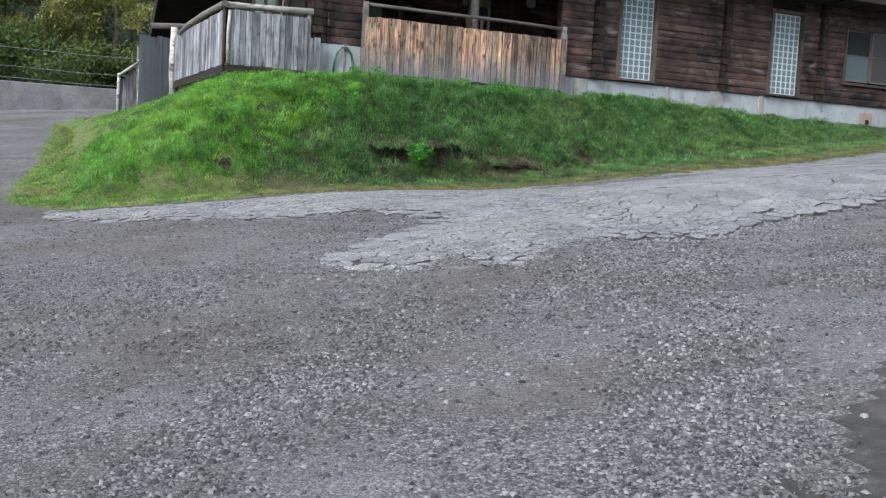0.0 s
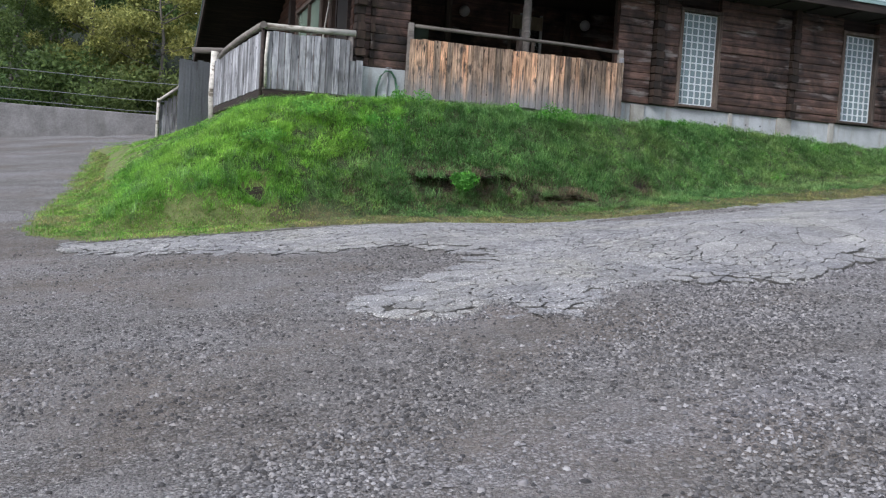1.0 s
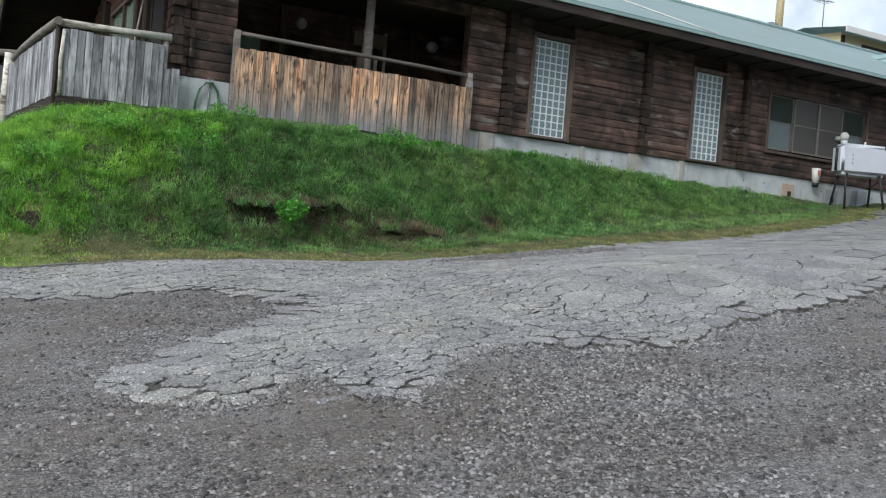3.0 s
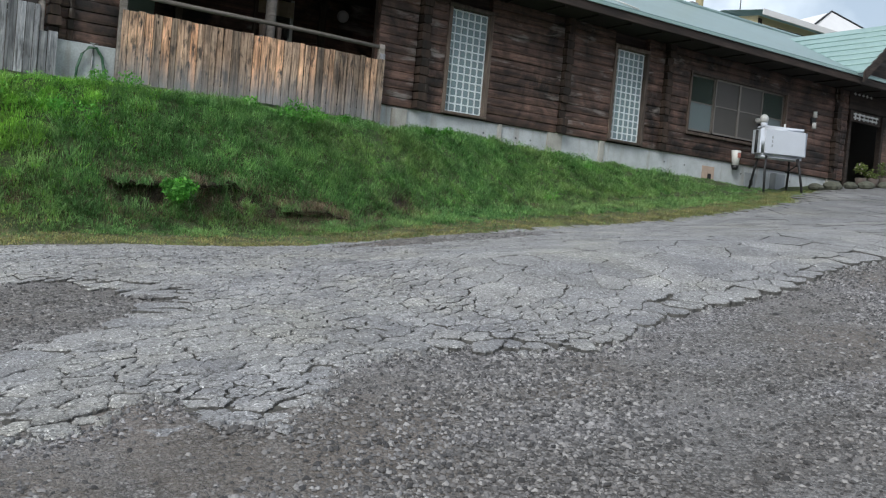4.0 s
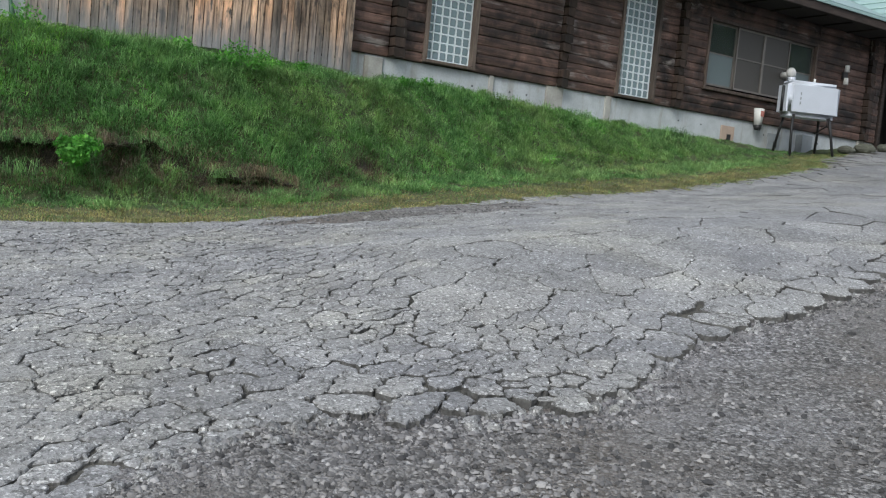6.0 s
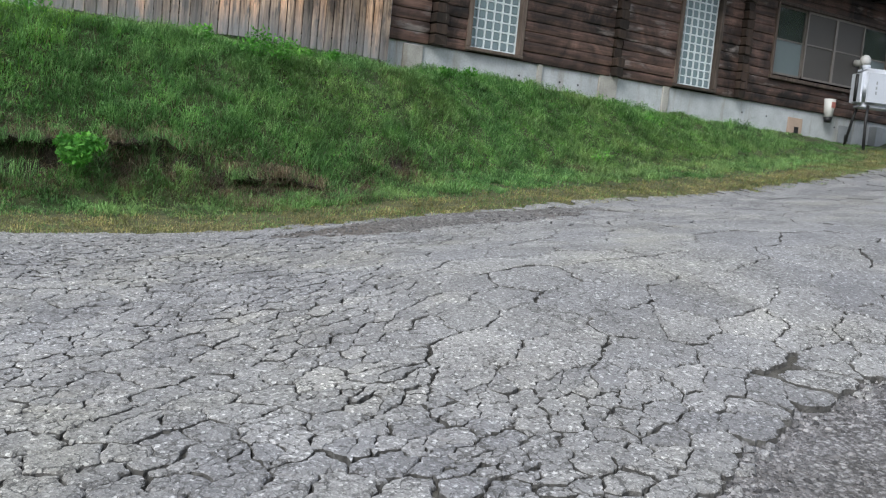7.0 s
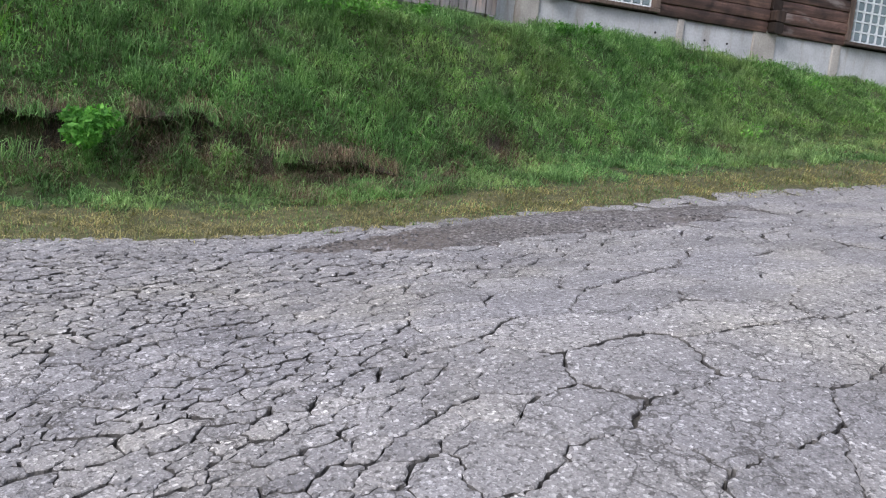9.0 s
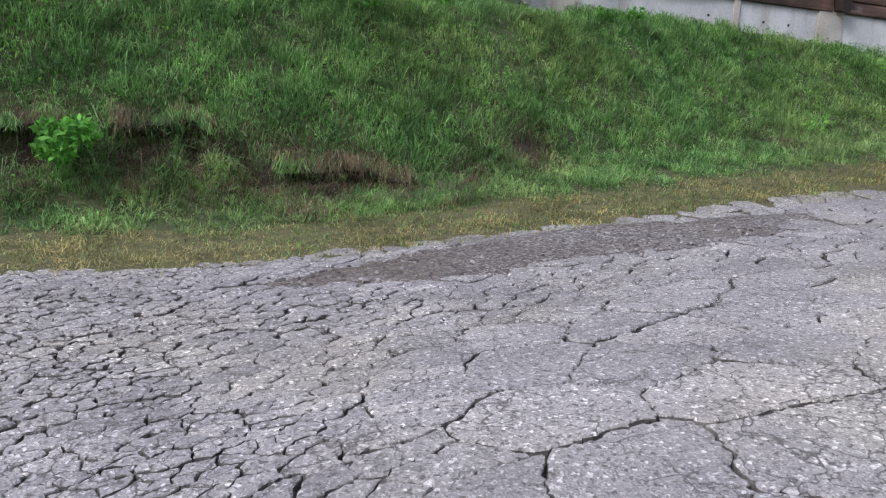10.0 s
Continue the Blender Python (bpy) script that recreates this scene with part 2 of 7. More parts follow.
def plain(name, color, rough=0.5, metal=0.0, spread=0.12, scale=6.0, bump=0.0015, streaks=None, random_tone=0.0):
    """Paint, plastic or metal with slight soiling at two scales."""
    m, n, l, b = node_material(name)
    v = placed(n, l, "World")
    big, small = noised(n, l, v, scale, 4), noised(n, l, v, scale * 14, 3)
    lo, hi = tuple(c * (1 - spread) for c in color), tuple(min(1, c * (1 + spread)) for c in color)
    col = ramp(n, l, big, [(0.3, lo), (0.7, hi)])
    col = mixed(n, l, 0.35, col, ramp(n, l, small, [(0.35, lo), (0.65, hi)]))
    if streaks:
        run = noised(n, l, placed(n, l, "World", (2.2, 2.2, 0.3)), 2.0, 6, 0.65, 0.4)
        col = mixed(n, l, ramp(n, l, run, [(0.54, (0, 0, 0)), (0.76, (0.8, 0.8, 0.8))]), col, streaks)
    if random_tone:
        col = mixed(n, l, 1.0, col, ramp(n, l, object_random(n), [(0, (1 - random_tone,) * 3), (1, (1 + random_tone,) * 3)]), "MULTIPLY")
    l.new(col, b.inputs["Base Color"])
    b.inputs["Roughness"].default_value, b.inputs["Metallic"].default_value = rough, metal
    bumped(n, l, b, small, 0.5, bump)
    return m


def gravel_material():
    m, n, l, b = node_material("gravel")
    v = placed(n, l, "World")
    warp = n.new("ShaderNodeTexNoise")
    warp.inputs["Scale"].default_value, warp.inputs["Detail"].default_value = 40.0, 3
    l.new(v, warp.inputs["Vector"])
    off = n.new("ShaderNodeVectorMath")
    off.operation = "MULTIPLY_ADD"
    l.new(warp.outputs["Color"], off.inputs[0])
    off.inputs[1].default_value = (0.03, 0.03, 0.03)
    l.new(v, off.inputs[2])
    cells = celled(n, l, off.outputs[0], 48)
    fine = celled(n, l, v, 90)
    tone = n.new("ShaderNodeSeparateColor")
    l.new(cells.outputs["Color"], tone.inputs["Color"])
    pebbles = ramp(n, l, tone.outputs["Red"], [(0.0, (0.11, 0.106, 0.105)), (0.3, (0.185, 0.178, 0.178)), (0.7, (0.265, 0.256, 0.256)), (0.92, (0.345, 0.335, 0.335)), (1, (0.43, 0.42, 0.415))])
    # rims darkened: gap dirt plus the shade of crevices, painted into the colour
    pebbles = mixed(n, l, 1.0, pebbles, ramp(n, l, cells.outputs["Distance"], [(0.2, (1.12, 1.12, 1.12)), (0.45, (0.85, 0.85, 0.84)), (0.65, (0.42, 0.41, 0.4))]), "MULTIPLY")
    specks = n.new("ShaderNodeSeparateColor")
    l.new(fine.outputs["Color"], specks.inputs["Color"])
    fines = ramp(n, l, specks.outputs["Red"], [(0.0, (0.105, 0.1, 0.098)), (0.5, (0.19, 0.181, 0.179)), (0.9, (0.26, 0.25, 0.248)), (1, (0.36, 0.35, 0.345))])
    col = mixed(n, l, ramp(n, l, noised(n, l, v, 1.1, 6, 0.65), [(0.32, (0, 0, 0)), (0.52, (1, 1, 1))]), fines, pebbles)
    dirt = ramp(n, l, noised(n, l, v, 0.55, 5, 0.6, 0.4), [(0.48, (0, 0, 0)), (0.66, (0.7, 0.7, 0.7))])
    col = mixed(n, l, dirt, col, mixed(n, l, 1.0, ramp(n, l, noised(n, l, v, 14, 6, 0.7), [(0.3, (0.5, 0.5, 0.5)), (0.7, (1.4, 1.4, 1.4))]), (0.15, 0.127, 0.108), "MULTIPLY"))
    tracks = ramp(n, l, noised(n, l, placed(n, l, "World", (0.55, 1.6, 1)), 0.6, 5, 0.6, 0.5), [(0.36, (0.97, 0.94, 0.92)), (0.5, (1.2, 1.19, 1.19)), (0.64, (1.42, 1.42, 1.48))])
    col = mixed(n, l, 1.0, col, tracks, "MULTIPLY")
    l.new(col, b.inputs["Base Color"])
    b.inputs["Roughness"].default_value = 0.9
    h = n.new("ShaderNodeMath")
    h.operation = "ADD"
    l.new(cells.outputs["Distance"], h.inputs[0])
    l.new(noised(n, l, v, 90, 4), h.inputs[1])
    bumped(n, l, b, h.outputs[0], 1.0, 0.03)
    return m


def asphalt_material(vary):
    m, n, l, b = node_material("old_asphalt")
    v = placed(n, l, "World")
    chips, grit_ = celled(n, l, v, 78), celled(n, l, v, 170)
    tone = n.new("ShaderNodeSeparateColor")
    l.new(chips.outputs["Color"], tone.inputs["Color"])
    specks = n.new("ShaderNodeSeparateColor")
    l.new(grit_.outputs["Color"], specks.inputs["Color"])
    col = ramp(n, l, tone.outputs["Green"], [(0.0, (0.1, 0.1, 0.102)), (0.14, (0.185, 0.185, 0.189)), (0.5, (0.24, 0.24, 0.244)), (0.88, (0.29, 0.289, 0.293)), (0.95, (0.5, 0.5, 0.51)), (1.0, (0.8, 0.8, 0.81))])
    col = mixed(n, l, 0.45, col, ramp(n, l, specks.outputs["Green"], [(0.0, (0.09, 0.09, 0.092)), (0.2, (0.2, 0.2, 0.203)), (0.82, (0.27, 0.269, 0.272)), (1.0, (0.6, 0.6, 0.61))]))
    blot = ramp(n, l, noised(n, l, v, 1.4, 6, 0.6), [(0.3, (0.82, 0.81, 0.81)), (0.7, (1.2, 1.19, 1.16))])
    # darker with growing x, towards the entrance
    where_x = n.new("ShaderNodeSeparateXYZ")
    l.new(v, where_x.inputs["Vector"])
    span = n.new("ShaderNodeMapRange")
    span.inputs["From Min"].default_value, span.inputs["From Max"].default_value = -1.5, 6.0
    span.inputs["To Max"].default_value = 0.6
    l.new(where_x.outputs["X"], span.inputs["Value"])
    col = mixed(n, l, span.outputs["Result"], col, (0.13, 0.13, 0.135))
    col = mixed(n, l, 1.0, col, blot, "MULTIPLY")
    tint = ramp(n, l, noised(n, l, v, 0.9, 4, 0.6, 0.3), [(0.4, (0.98, 0.985, 1.02)), (0.55, (1, 1, 1)), (0.7, (1.04, 1.03, 0.965))])
    col = mixed(n, l, 1.0, col, tint, "MULTIPLY")
    grain = noised(n, l, v, 160, 3)
    rnd = ramp(n, l, vary(n), [(0, (0.82, 0.82, 0.83)), (0.5, (0.98, 0.98, 0.98)), (1, (1.15, 1.14, 1.11))])
    col = mixed(n, l, 1.0, col, rnd, "MULTIPLY")
    # hairline cracks and pits, in patches
    warp = n.new("ShaderNodeTexNoise")
    warp.inputs["Scale"].default_value, warp.inputs["Detail"].default_value = 9.0, 5
    l.new(v, warp.inputs["Vector"])
    off = n.new("ShaderNodeVectorMath")
    off.operation = "MULTIPLY_ADD"
    l.new(warp.outputs["Color"], off.inputs[0])
    off.inputs[1].default_value = (0.22, 0.22, 0.22)
    l.new(v, off.inputs[2])
    hair = celled(n, l, off.outputs[0], 5.5, "DISTANCE_TO_EDGE").outputs["Distance"]
    line = ramp(n, l, hair, [(0.004, (1, 1, 1)), (0.03, (0, 0, 0))])
    where = ramp(n, l, noised(n, l, v, 2.3, 4, 0.6), [(0.42, (0, 0, 0)), (0.54, (1, 1, 1))])
    hairs = mixed(n, l, 1.0, line, where, "MULTIPLY")
    pits = ramp(n, l, noised(n, l, v, 42, 3, 0.6), [(0.35, (0.9, 0.9, 0.9)), (0.41, (0, 0, 0))])
    worn = mixed(n, l, 1.0, hairs, pits, "LIGHTEN")
    col = mixed(n, l, worn, col, (0.085, 0.082, 0.08))
    l.new(col, b.inputs["Base Color"])
    b.inputs["Roughness"].default_value = 0.88
    h = n.new("ShaderNodeMath")
    h.operation = "ADD"
    l.new(chips.outputs["Distance"], h.inputs[0])
    l.new(grain, h.inputs[1])
    low = n.new("ShaderNodeMath")
    low.operation = "MULTIPLY_ADD"
    l.new(worn, low.inputs[0])
    low.inputs[1].default_value = -0.9
    l.new(h.outputs[0], low.inputs[2])
    bumped(n, l, b, low.outputs[0], 0.8, 0.006)
    return m


def earth_material(name, dark, mid, light):
    m, n, l, b = node_material(name)
    v = placed(n, l, "World")
    col = ramp(n, l, noised(n, l, v, 9, 7, 0.7), [(0.3, dark), (0.5, mid), (0.72, light)])
    l.new(col, b.inputs["Base Color"])
    b.inputs["Roughness"].default_value = 0.95
    bumped(n, l, b, noised(n, l, v, 45, 5), 0.9, 0.02)
    return m


def leaf_material(name, tones, yellow, patch=0.45, gloss=0.6, lit=0.35):
    """Blades and leaves: each its own tone, patches of a second colour over metres, some light let through."""
    m, n, l, b = node_material(name)
    col = ramp(n, l, island_random(n), [(0, tones[0]), (0.5, tones[1]), (1, tones[2])])
    v = placed(n, l, "World")
    mask = ramp(n, l, noised(n, l, v, patch, 5, 0.6), [(0.42, (0, 0, 0)), (0.66, (1, 1, 1))])
    col = mixed(n, l, mask, col, mixed(n, l, 0.6, col, yellow))
    clumps = ramp(n, l, noised(n, l, v, 3.2, 5, 0.7), [(0.33, (0.42, 0.46, 0.46)), (0.5, (0.95, 0.95, 0.95)), (0.66, (1.65, 1.5, 1.45))])
    col = mixed(n, l, 1.0, col, clumps, "MULTIPLY")
    l.new(col, b.inputs["Base Color"])
    b.inputs["Roughness"].default_value, b.inputs["Specular IOR Level"].default_value = gloss, 0.2
    thin = n.new("ShaderNodeBsdfTranslucent")
    l.new(col, thin.inputs["Color"])
    both = n.new("ShaderNodeMixShader")
    both.inputs["Fac"].default_value = lit
    l.new(b.outputs["BSDF"], both.inputs[1])
    l.new(thin.outputs["BSDF"], both.inputs[2])
    l.new(both.outputs["Shader"], n["Material Output"].inputs["Surface"])
    return m


def glass_material(name, color, rough, through_light, ior=1.45):
    m, n, l, b = node_material(name)
    b.inputs["Base Color"].default_value = (*color, 1)
    b.inputs["Transmission Weight"].default_value, b.inputs["Roughness"].default_value = through_light, rough
    b.inputs["IOR"].default_value = ior
    return m


GRAVEL = gravel_material()
ASPHALT, ASPHALT_JOINED = asphalt_material(object_random), asphalt_material(island_random)
TURF = earth_material("verge_turf", (0.04, 0.045, 0.018), (0.08, 0.082, 0.034), (0.15, 0.135, 0.065))
THATCH = earth_material("bank_thatch", (0.022, 0.032, 0.012), (0.045, 0.062, 0.022), (0.085, 0.1, 0.042))
LIME_TURF = earth_material("lime_turf", (0.075, 0.1, 0.03), (0.13, 0.16, 0.05), (0.2, 0.19, 0.085))
WOOD_FLOOR = earth_material("woodland_floor", (0.006, 0.01, 0.004), (0.014, 0.024, 0.008), (0.03, 0.045, 0.016))
YARD_SOIL = earth_material("yard_soil", (0.03, 0.027, 0.025), (0.06, 0.054, 0.05), (0.11, 0.1, 0.092))
SOIL = earth_material("bank_soil", (0.014, 0.011, 0.008), (0.036, 0.029, 0.021), (0.075, 0.06, 0.046))
ASPHALT_SIDE = earth_material("broken_asphalt_face", (0.04, 0.039, 0.037), (0.095, 0.092, 0.089), (0.19, 0.186, 0.18))
CRACK_DIRT = earth_material("crack_dirt", (0.028, 0.026, 0.022), (0.06, 0.056, 0.048), (0.12, 0.113, 0.1))
STONE = plain("yard_stone", (0.2, 0.196, 0.195), 0.85, 0, 0.35, 9, 0.004)
MOSSY = plain("mossy_stone", (0.085, 0.088, 0.07), 0.92, 0, 0.45, 7, 0.006)
GRASS = leaf_material("grass_blades", ((0.08, 0.19, 0.06), (0.172, 0.362, 0.118), (0.305, 0.53, 0.21)), (0.29, 0.385, 0.15))
# light on the bank's flank painted into the blades: brighter, yellower than GRASS
SUNLIT = leaf_material("fresh_grass", ((0.09, 0.26, 0.04), (0.22, 0.5, 0.08), (0.38, 0.68, 0.15)), (0.42, 0.68, 0.13))
SHORT = leaf_material("short_grass", ((0.15, 0.19, 0.07), (0.31, 0.33, 0.13), (0.5, 0.46, 0.22)), (0.42, 0.34, 0.18), 1.3)
DRY = leaf_material("dry_grass", ((0.08, 0.06, 0.04), (0.19, 0.152, 0.105), (0.36, 0.3, 0.21)), (0.15, 0.11, 0.075))
CLOVER = leaf_material("broad_leaves", ((0.05, 0.19, 0.03), (0.1, 0.33, 0.05), (0.17, 0.43, 0.08)), (0.22, 0.46, 0.1))
LEAF_GREEN = leaf_material("tree_leaves", ((0.03, 0.065, 0.022), (0.07, 0.13, 0.04), (0.13, 0.21, 0.065)), (0.16, 0.19, 0.06), 0.12)
LEAF_GOLD = leaf_material("turning_leaves", ((0.14, 0.165, 0.052), (0.26, 0.3, 0.095), (0.39, 0.43, 0.145)), (0.4, 0.38, 0.125), 0.12)
BARK = wood("bark", ((0.05, 0.045, 0.04), (0.1, 0.09, 0.08), (0.17, 0.16, 0.14)), "z", 9)
LOG_S = wood("log_siding", ((0.024, 0.0145, 0.012), (0.06, 0.034, 0.027), (0.115, 0.068, 0.053)), "x", 16, 0.7, (0.24, 0.21, 0.2), (0.62, 0.72), 2.6, 0.28, None, 2.0, 0.0, (-0.75, 3.0, 6.15))
LOG_W = wood("gable_logs", ((0.03, 0.014, 0.008), (0.07, 0.03, 0.017), (0.12, 0.055, 0.03)), "y", 16, 0.75, (0.17, 0.15, 0.13), (0.66, 0.72), 1.6, 0.4)
LOG_END = wood("log_ends", ((0.012, 0.008, 0.006), (0.03, 0.018, 0.013), (0.05, 0.032, 0.024)), "z", 10, 0.85, (0.2, 0.18, 0.165), (0.66, 0.72), 3.2, 0.6)
DARK_WOOD = wood("dark_timber", ((0.012, 0.008, 0.007), (0.025, 0.016, 0.013), (0.05, 0.034, 0.028)), "x", 16, 0.8, (0.1, 0.09, 0.085), (0.64, 0.74), 1.2, 0.2)
FRAME_WOOD = wood("frame_timber", ((0.05, 0.035, 0.028), (0.09, 0.066, 0.054), (0.14, 0.11, 0.09)), "z", 18, 0.75)
BOARD = wood(
    "fence_board", ((0.085, 0.055, 0.038), (0.45, 0.305, 0.21), (0.77, 0.55, 0.385)), "z", 26, 0.8, (0.08, 0.062, 0.052), (0.52, 0.64), 6.5, 0.3, ((2.26, 2.9), (0.3, 0.29, 0.3)), 0.7, 3.0,
    hues=[(0, (0.58, 0.63, 0.68)), (0.4, (0.88, 0.89, 0.92)), (0.7, (1.05, 0.97, 0.91)), (1, (1.22, 0.98, 0.83))],
)
GREY_BOARD = wood("deck_board", ((0.1, 0.105, 0.12), (0.28, 0.285, 0.31), (0.46, 0.465, 0.49)), "z", 24, 0.85, (0.12, 0.12, 0.13), (0.5, 0.66), 4.0, 0.55, None, 0.6, 2.6)
PALE_POLE = wood("peeled_pole", ((0.3, 0.28, 0.25), (0.48, 0.46, 0.42), (0.66, 0.63, 0.58)), "x", 8, 0.8, (0.17, 0.15, 0.12), (0.55, 0.66), 3, 0.15)
GREY_POLE = wood("grey_pole", ((0.12, 0.105, 0.095), (0.2, 0.18, 0.165), (0.29, 0.26, 0.24)), "x", 10, 0.85)
CONCRETE = plain("foundation_concrete", (0.44, 0.465, 0.49), 0.85, 0, 0.25, 2.5, 0.003, (0.24, 0.19, 0.14))
STAINED = plain("stained_concrete", (0.36, 0.35, 0.33), 0.88, 0, 0.3, 3.5, 0.003, (0.2, 0.15, 0.1))
WALL_CONCRETE = plain("old_wall_concrete", (0.215, 0.21, 0.21), 0.9, 0, 0.4, 1.6, 0.004, (0.16, 0.155, 0.145))
ROOF = plain("teal_roof_metal", (0.18, 0.26, 0.26), 0.42, 0.25, 0.12, 0.7, 0.002)
ROOF_LIGHT = plain("pale_teal_roof", (0.27, 0.385, 0.375), 0.4, 0.25, 0.1, 0.7, 0.002)
TIN = plain("grey_sheet", (0.25, 0.265, 0.29), 0.55, 0.3, 0.18, 1.5, 0.002, (0.12, 0.12, 0.125), 0.1)
MORTAR = plain("white_joints", (0.74, 0.8, 0.83), 0.7, 0, 0.1, 5)
BLOCK_GLASS = glass_material("block_glass", (0.33, 0.43, 0.47), 0.14, 0.3)
PANE = glass_material("window_glass", (0.75, 0.82, 0.82), 0.02, 0.9)
GREEN_PANE = glass_material("green_glass", (0.3, 0.4, 0.33), 0.15, 0.3)
FROST = plain("frosted_film", (0.13, 0.165, 0.175), 0.3, 0, 0.06, 2)
SCREEN = plain("insect_screen", (0.065, 0.06, 0.056), 0.6, 0, 0.06, 2)
ALU = plain("bronze_sash", (0.2, 0.18, 0.165), 0.45, 0.4)
WHITE = plain("white_enamel", (0.5, 0.53, 0.6), 0.4, 0, 0.05, 3)
WHITE_PLASTIC = plain("white_plastic", (0.58, 0.58, 0.57), 0.5, 0, 0.06, 4)
BLACK = plain("black_steel", (0.02, 0.02, 0.022), 0.5, 0.3)
RED_BAND = plain("faded_red", (0.42, 0.16, 0.13), 0.6)
TAN_PATCH = plain("tan_patch", (0.42, 0.32, 0.26), 0.85, 0, 0.15)
DARK_PANE = glass_material("dark_glass", (0.1, 0.13, 0.12), 0.03, 0.6, 1.3)
TERRA = plain("old_pot_clay", (0.085, 0.068, 0.06), 0.85, 0, 0.25)
GREY_BOX = plain("grey_box", (0.26, 0.28, 0.3), 0.6)
YELLOW_WALL = plain("cream_wall", (0.6, 0.52, 0.33), 0.8, 0, 0.06, 1.5)
YELLOW_PIPE = plain("yellow_pipe", (0.5, 0.41, 0.24), 0.6)
OFF_WHITE = plain("off_white_wall", (0.66, 0.65, 0.66), 0.8, 0, 0.06, 1)
# near-black copy of the dark timber: shade under the eaves put into the colour
SHADED_SOFFIT = wood("shaded_soffit_boards", ((0.006, 0.004, 0.003), (0.011, 0.008, 0.006), (0.02, 0.014, 0.011)), "x", 16, 0.85)
DARK_INSIDE = plain("dark_interior", (0.03, 0.026, 0.023), 0.9)
CLOTH = plain("tan_curtain", (0.5, 0.43, 0.31), 0.9)
HOSE_GREEN = plain("green_hose", (0.03, 0.09, 0.05), 0.5)
WIRE = plain("wire", (0.25, 0.26, 0.27), 0.5, 0.5)
PETALS = plain("flower_petals", (0.6, 0.5, 0.55), 0.7)


# ---- mesh helpers ----
def box(bm, lo, hi, turn=None):
    """A box from corner to corner, or, with turn, the box moved by that matrix."""
    vs = [bm.verts.new((x, y, z)) for x in (lo[0], hi[0]) for y in (lo[1], hi[1]) for z in (lo[2], hi[2])]
    for f in ((0, 1, 3, 2), (4, 6, 7, 5), (0, 4, 5, 1), (2, 3, 7, 6), (0, 2, 6, 4), (1, 5, 7, 3)):
        bm.faces.new([vs[i] for i in f])
    if turn is not None:
        bmesh.ops.transform(bm, matrix=turn, verts=vs)
    return vs


def soften(bm, size=0.006, segments=1):
    bmesh.ops.bevel(bm, geom=bm.edges[:], offset=size, segments=segments, affect="EDGES", clamp_overlap=True)


def tube(bm, points, radii, sides=8, caps=True, wobble=0.0):
    """A round bar along points."""
    points = [Vector(p) for p in points]
    if not isinstance(radii, (list, tuple)):
        radii = [radii] * len(points)
    rings = []
    for i, (p, r) in enumerate(zip(points, radii)):
        d = (points[min(i + 1, len(points) - 1)] - points[max(i - 1, 0)]).normalized()
        a = d.cross(Vector((0, 0, 1)) if abs(d.z) < 0.9 else Vector((1, 0, 0))).normalized()
        b = d.cross(a)
        rings.append([bm.verts.new(p + (a * math.cos(q) + b * math.sin(q)) * r * (1 + random.uniform(-wobble, wobble))) for q in (2 * math.pi * k / sides for k in range(sides))])
    for r0, r1 in zip(rings, rings[1:]):
        for k in range(sides):
            f = bm.faces.new((r0[k], r0[(k + 1) % sides], r1[(k + 1) % sides], r1[k]))
            f.smooth = True
    if caps:
        bm.faces.new(rings[0][::-1])
        bm.faces.new(rings[-1])


def finish(bm, name, material, smooth=False):
    bmesh.ops.recalc_face_normals(bm, faces=bm.faces[:])
    me = bpy.data.meshes.new(name)
    bm.to_mesh(me)
    bm.free()
    me.materials.append(material)
    if smooth:
        for p in me.polygons:
            p.use_smooth = True
    return me


def part(name, bm, material, parent, label="", smooth=False):
    ob = new(name, finish(bm, name, material, smooth))
    if parent is not None:
        ob.parent = parent
    if label:
        ob["label"] = label
    return ob


def thing(name, label, category, at=(0, 0, 0), group="", kind=""):
    """An empty at the base of a thing; its parts are built in world places, moved back by at."""
    ob = new(name)
    ob.empty_display_size = 0.1
    ob.location = at
    bpy.context.view_layer.update()
    return tagged(ob, label, category, group, kind)


def piece(name, bm, material, parent, label="", smooth=False):
    """A part built in world places under a thing that stands away from the origin."""
    ob = part(name, bm, material, parent, label, smooth)
    ob.matrix_parent_inverse = Matrix.Translation(-parent.location)
    return ob


def fresh():
    return bmesh.new()


def mesh_from(name, verts, faces, material):
    me = bpy.data.meshes.new(name)
    me.from_pydata([tuple(v) for v in verts], [], faces)
    me.materials.append(material)
    return me


def two_toned(me, second, flags):
    """Gives the flagged faces a second material."""
    me.materials.append(second)
    me.polygons.foreach_set("material_index", np.asarray(flags, np.int32))
    return me


def big_mesh(name, verts, loops, starts, totals, material):
    """A mesh from flat arrays."""
    me = bpy.data.meshes.new(name)
    me.vertices.add(len(verts))
    me.vertices.foreach_set("co", np.asarray(verts, np.float32).ravel())
    me.loops.add(len(loops))
    me.loops.foreach_set("vertex_index", np.asarray(loops, np.int32))
    me.polygons.add(len(starts))
    me.polygons.foreach_set("loop_start", np.asarray(starts, np.int32))
    me.polygons.foreach_set("loop_total", np.asarray(totals, np.int32))
    me.update(calc_edges=True)
    me.validate()
    me.materials.append(material)
    return me


# ---- ground: one sheet ----
def axis_steps(lo, hi, step, far):
    inner = np.arange(lo, hi + step / 2, step)
    out = [step]
    while sum(out) < far:
        out.append(out[-1] * 1.22)
    out = np.cumsum(out)
    return np.concatenate([lo - out[::-1], inner, hi + out])


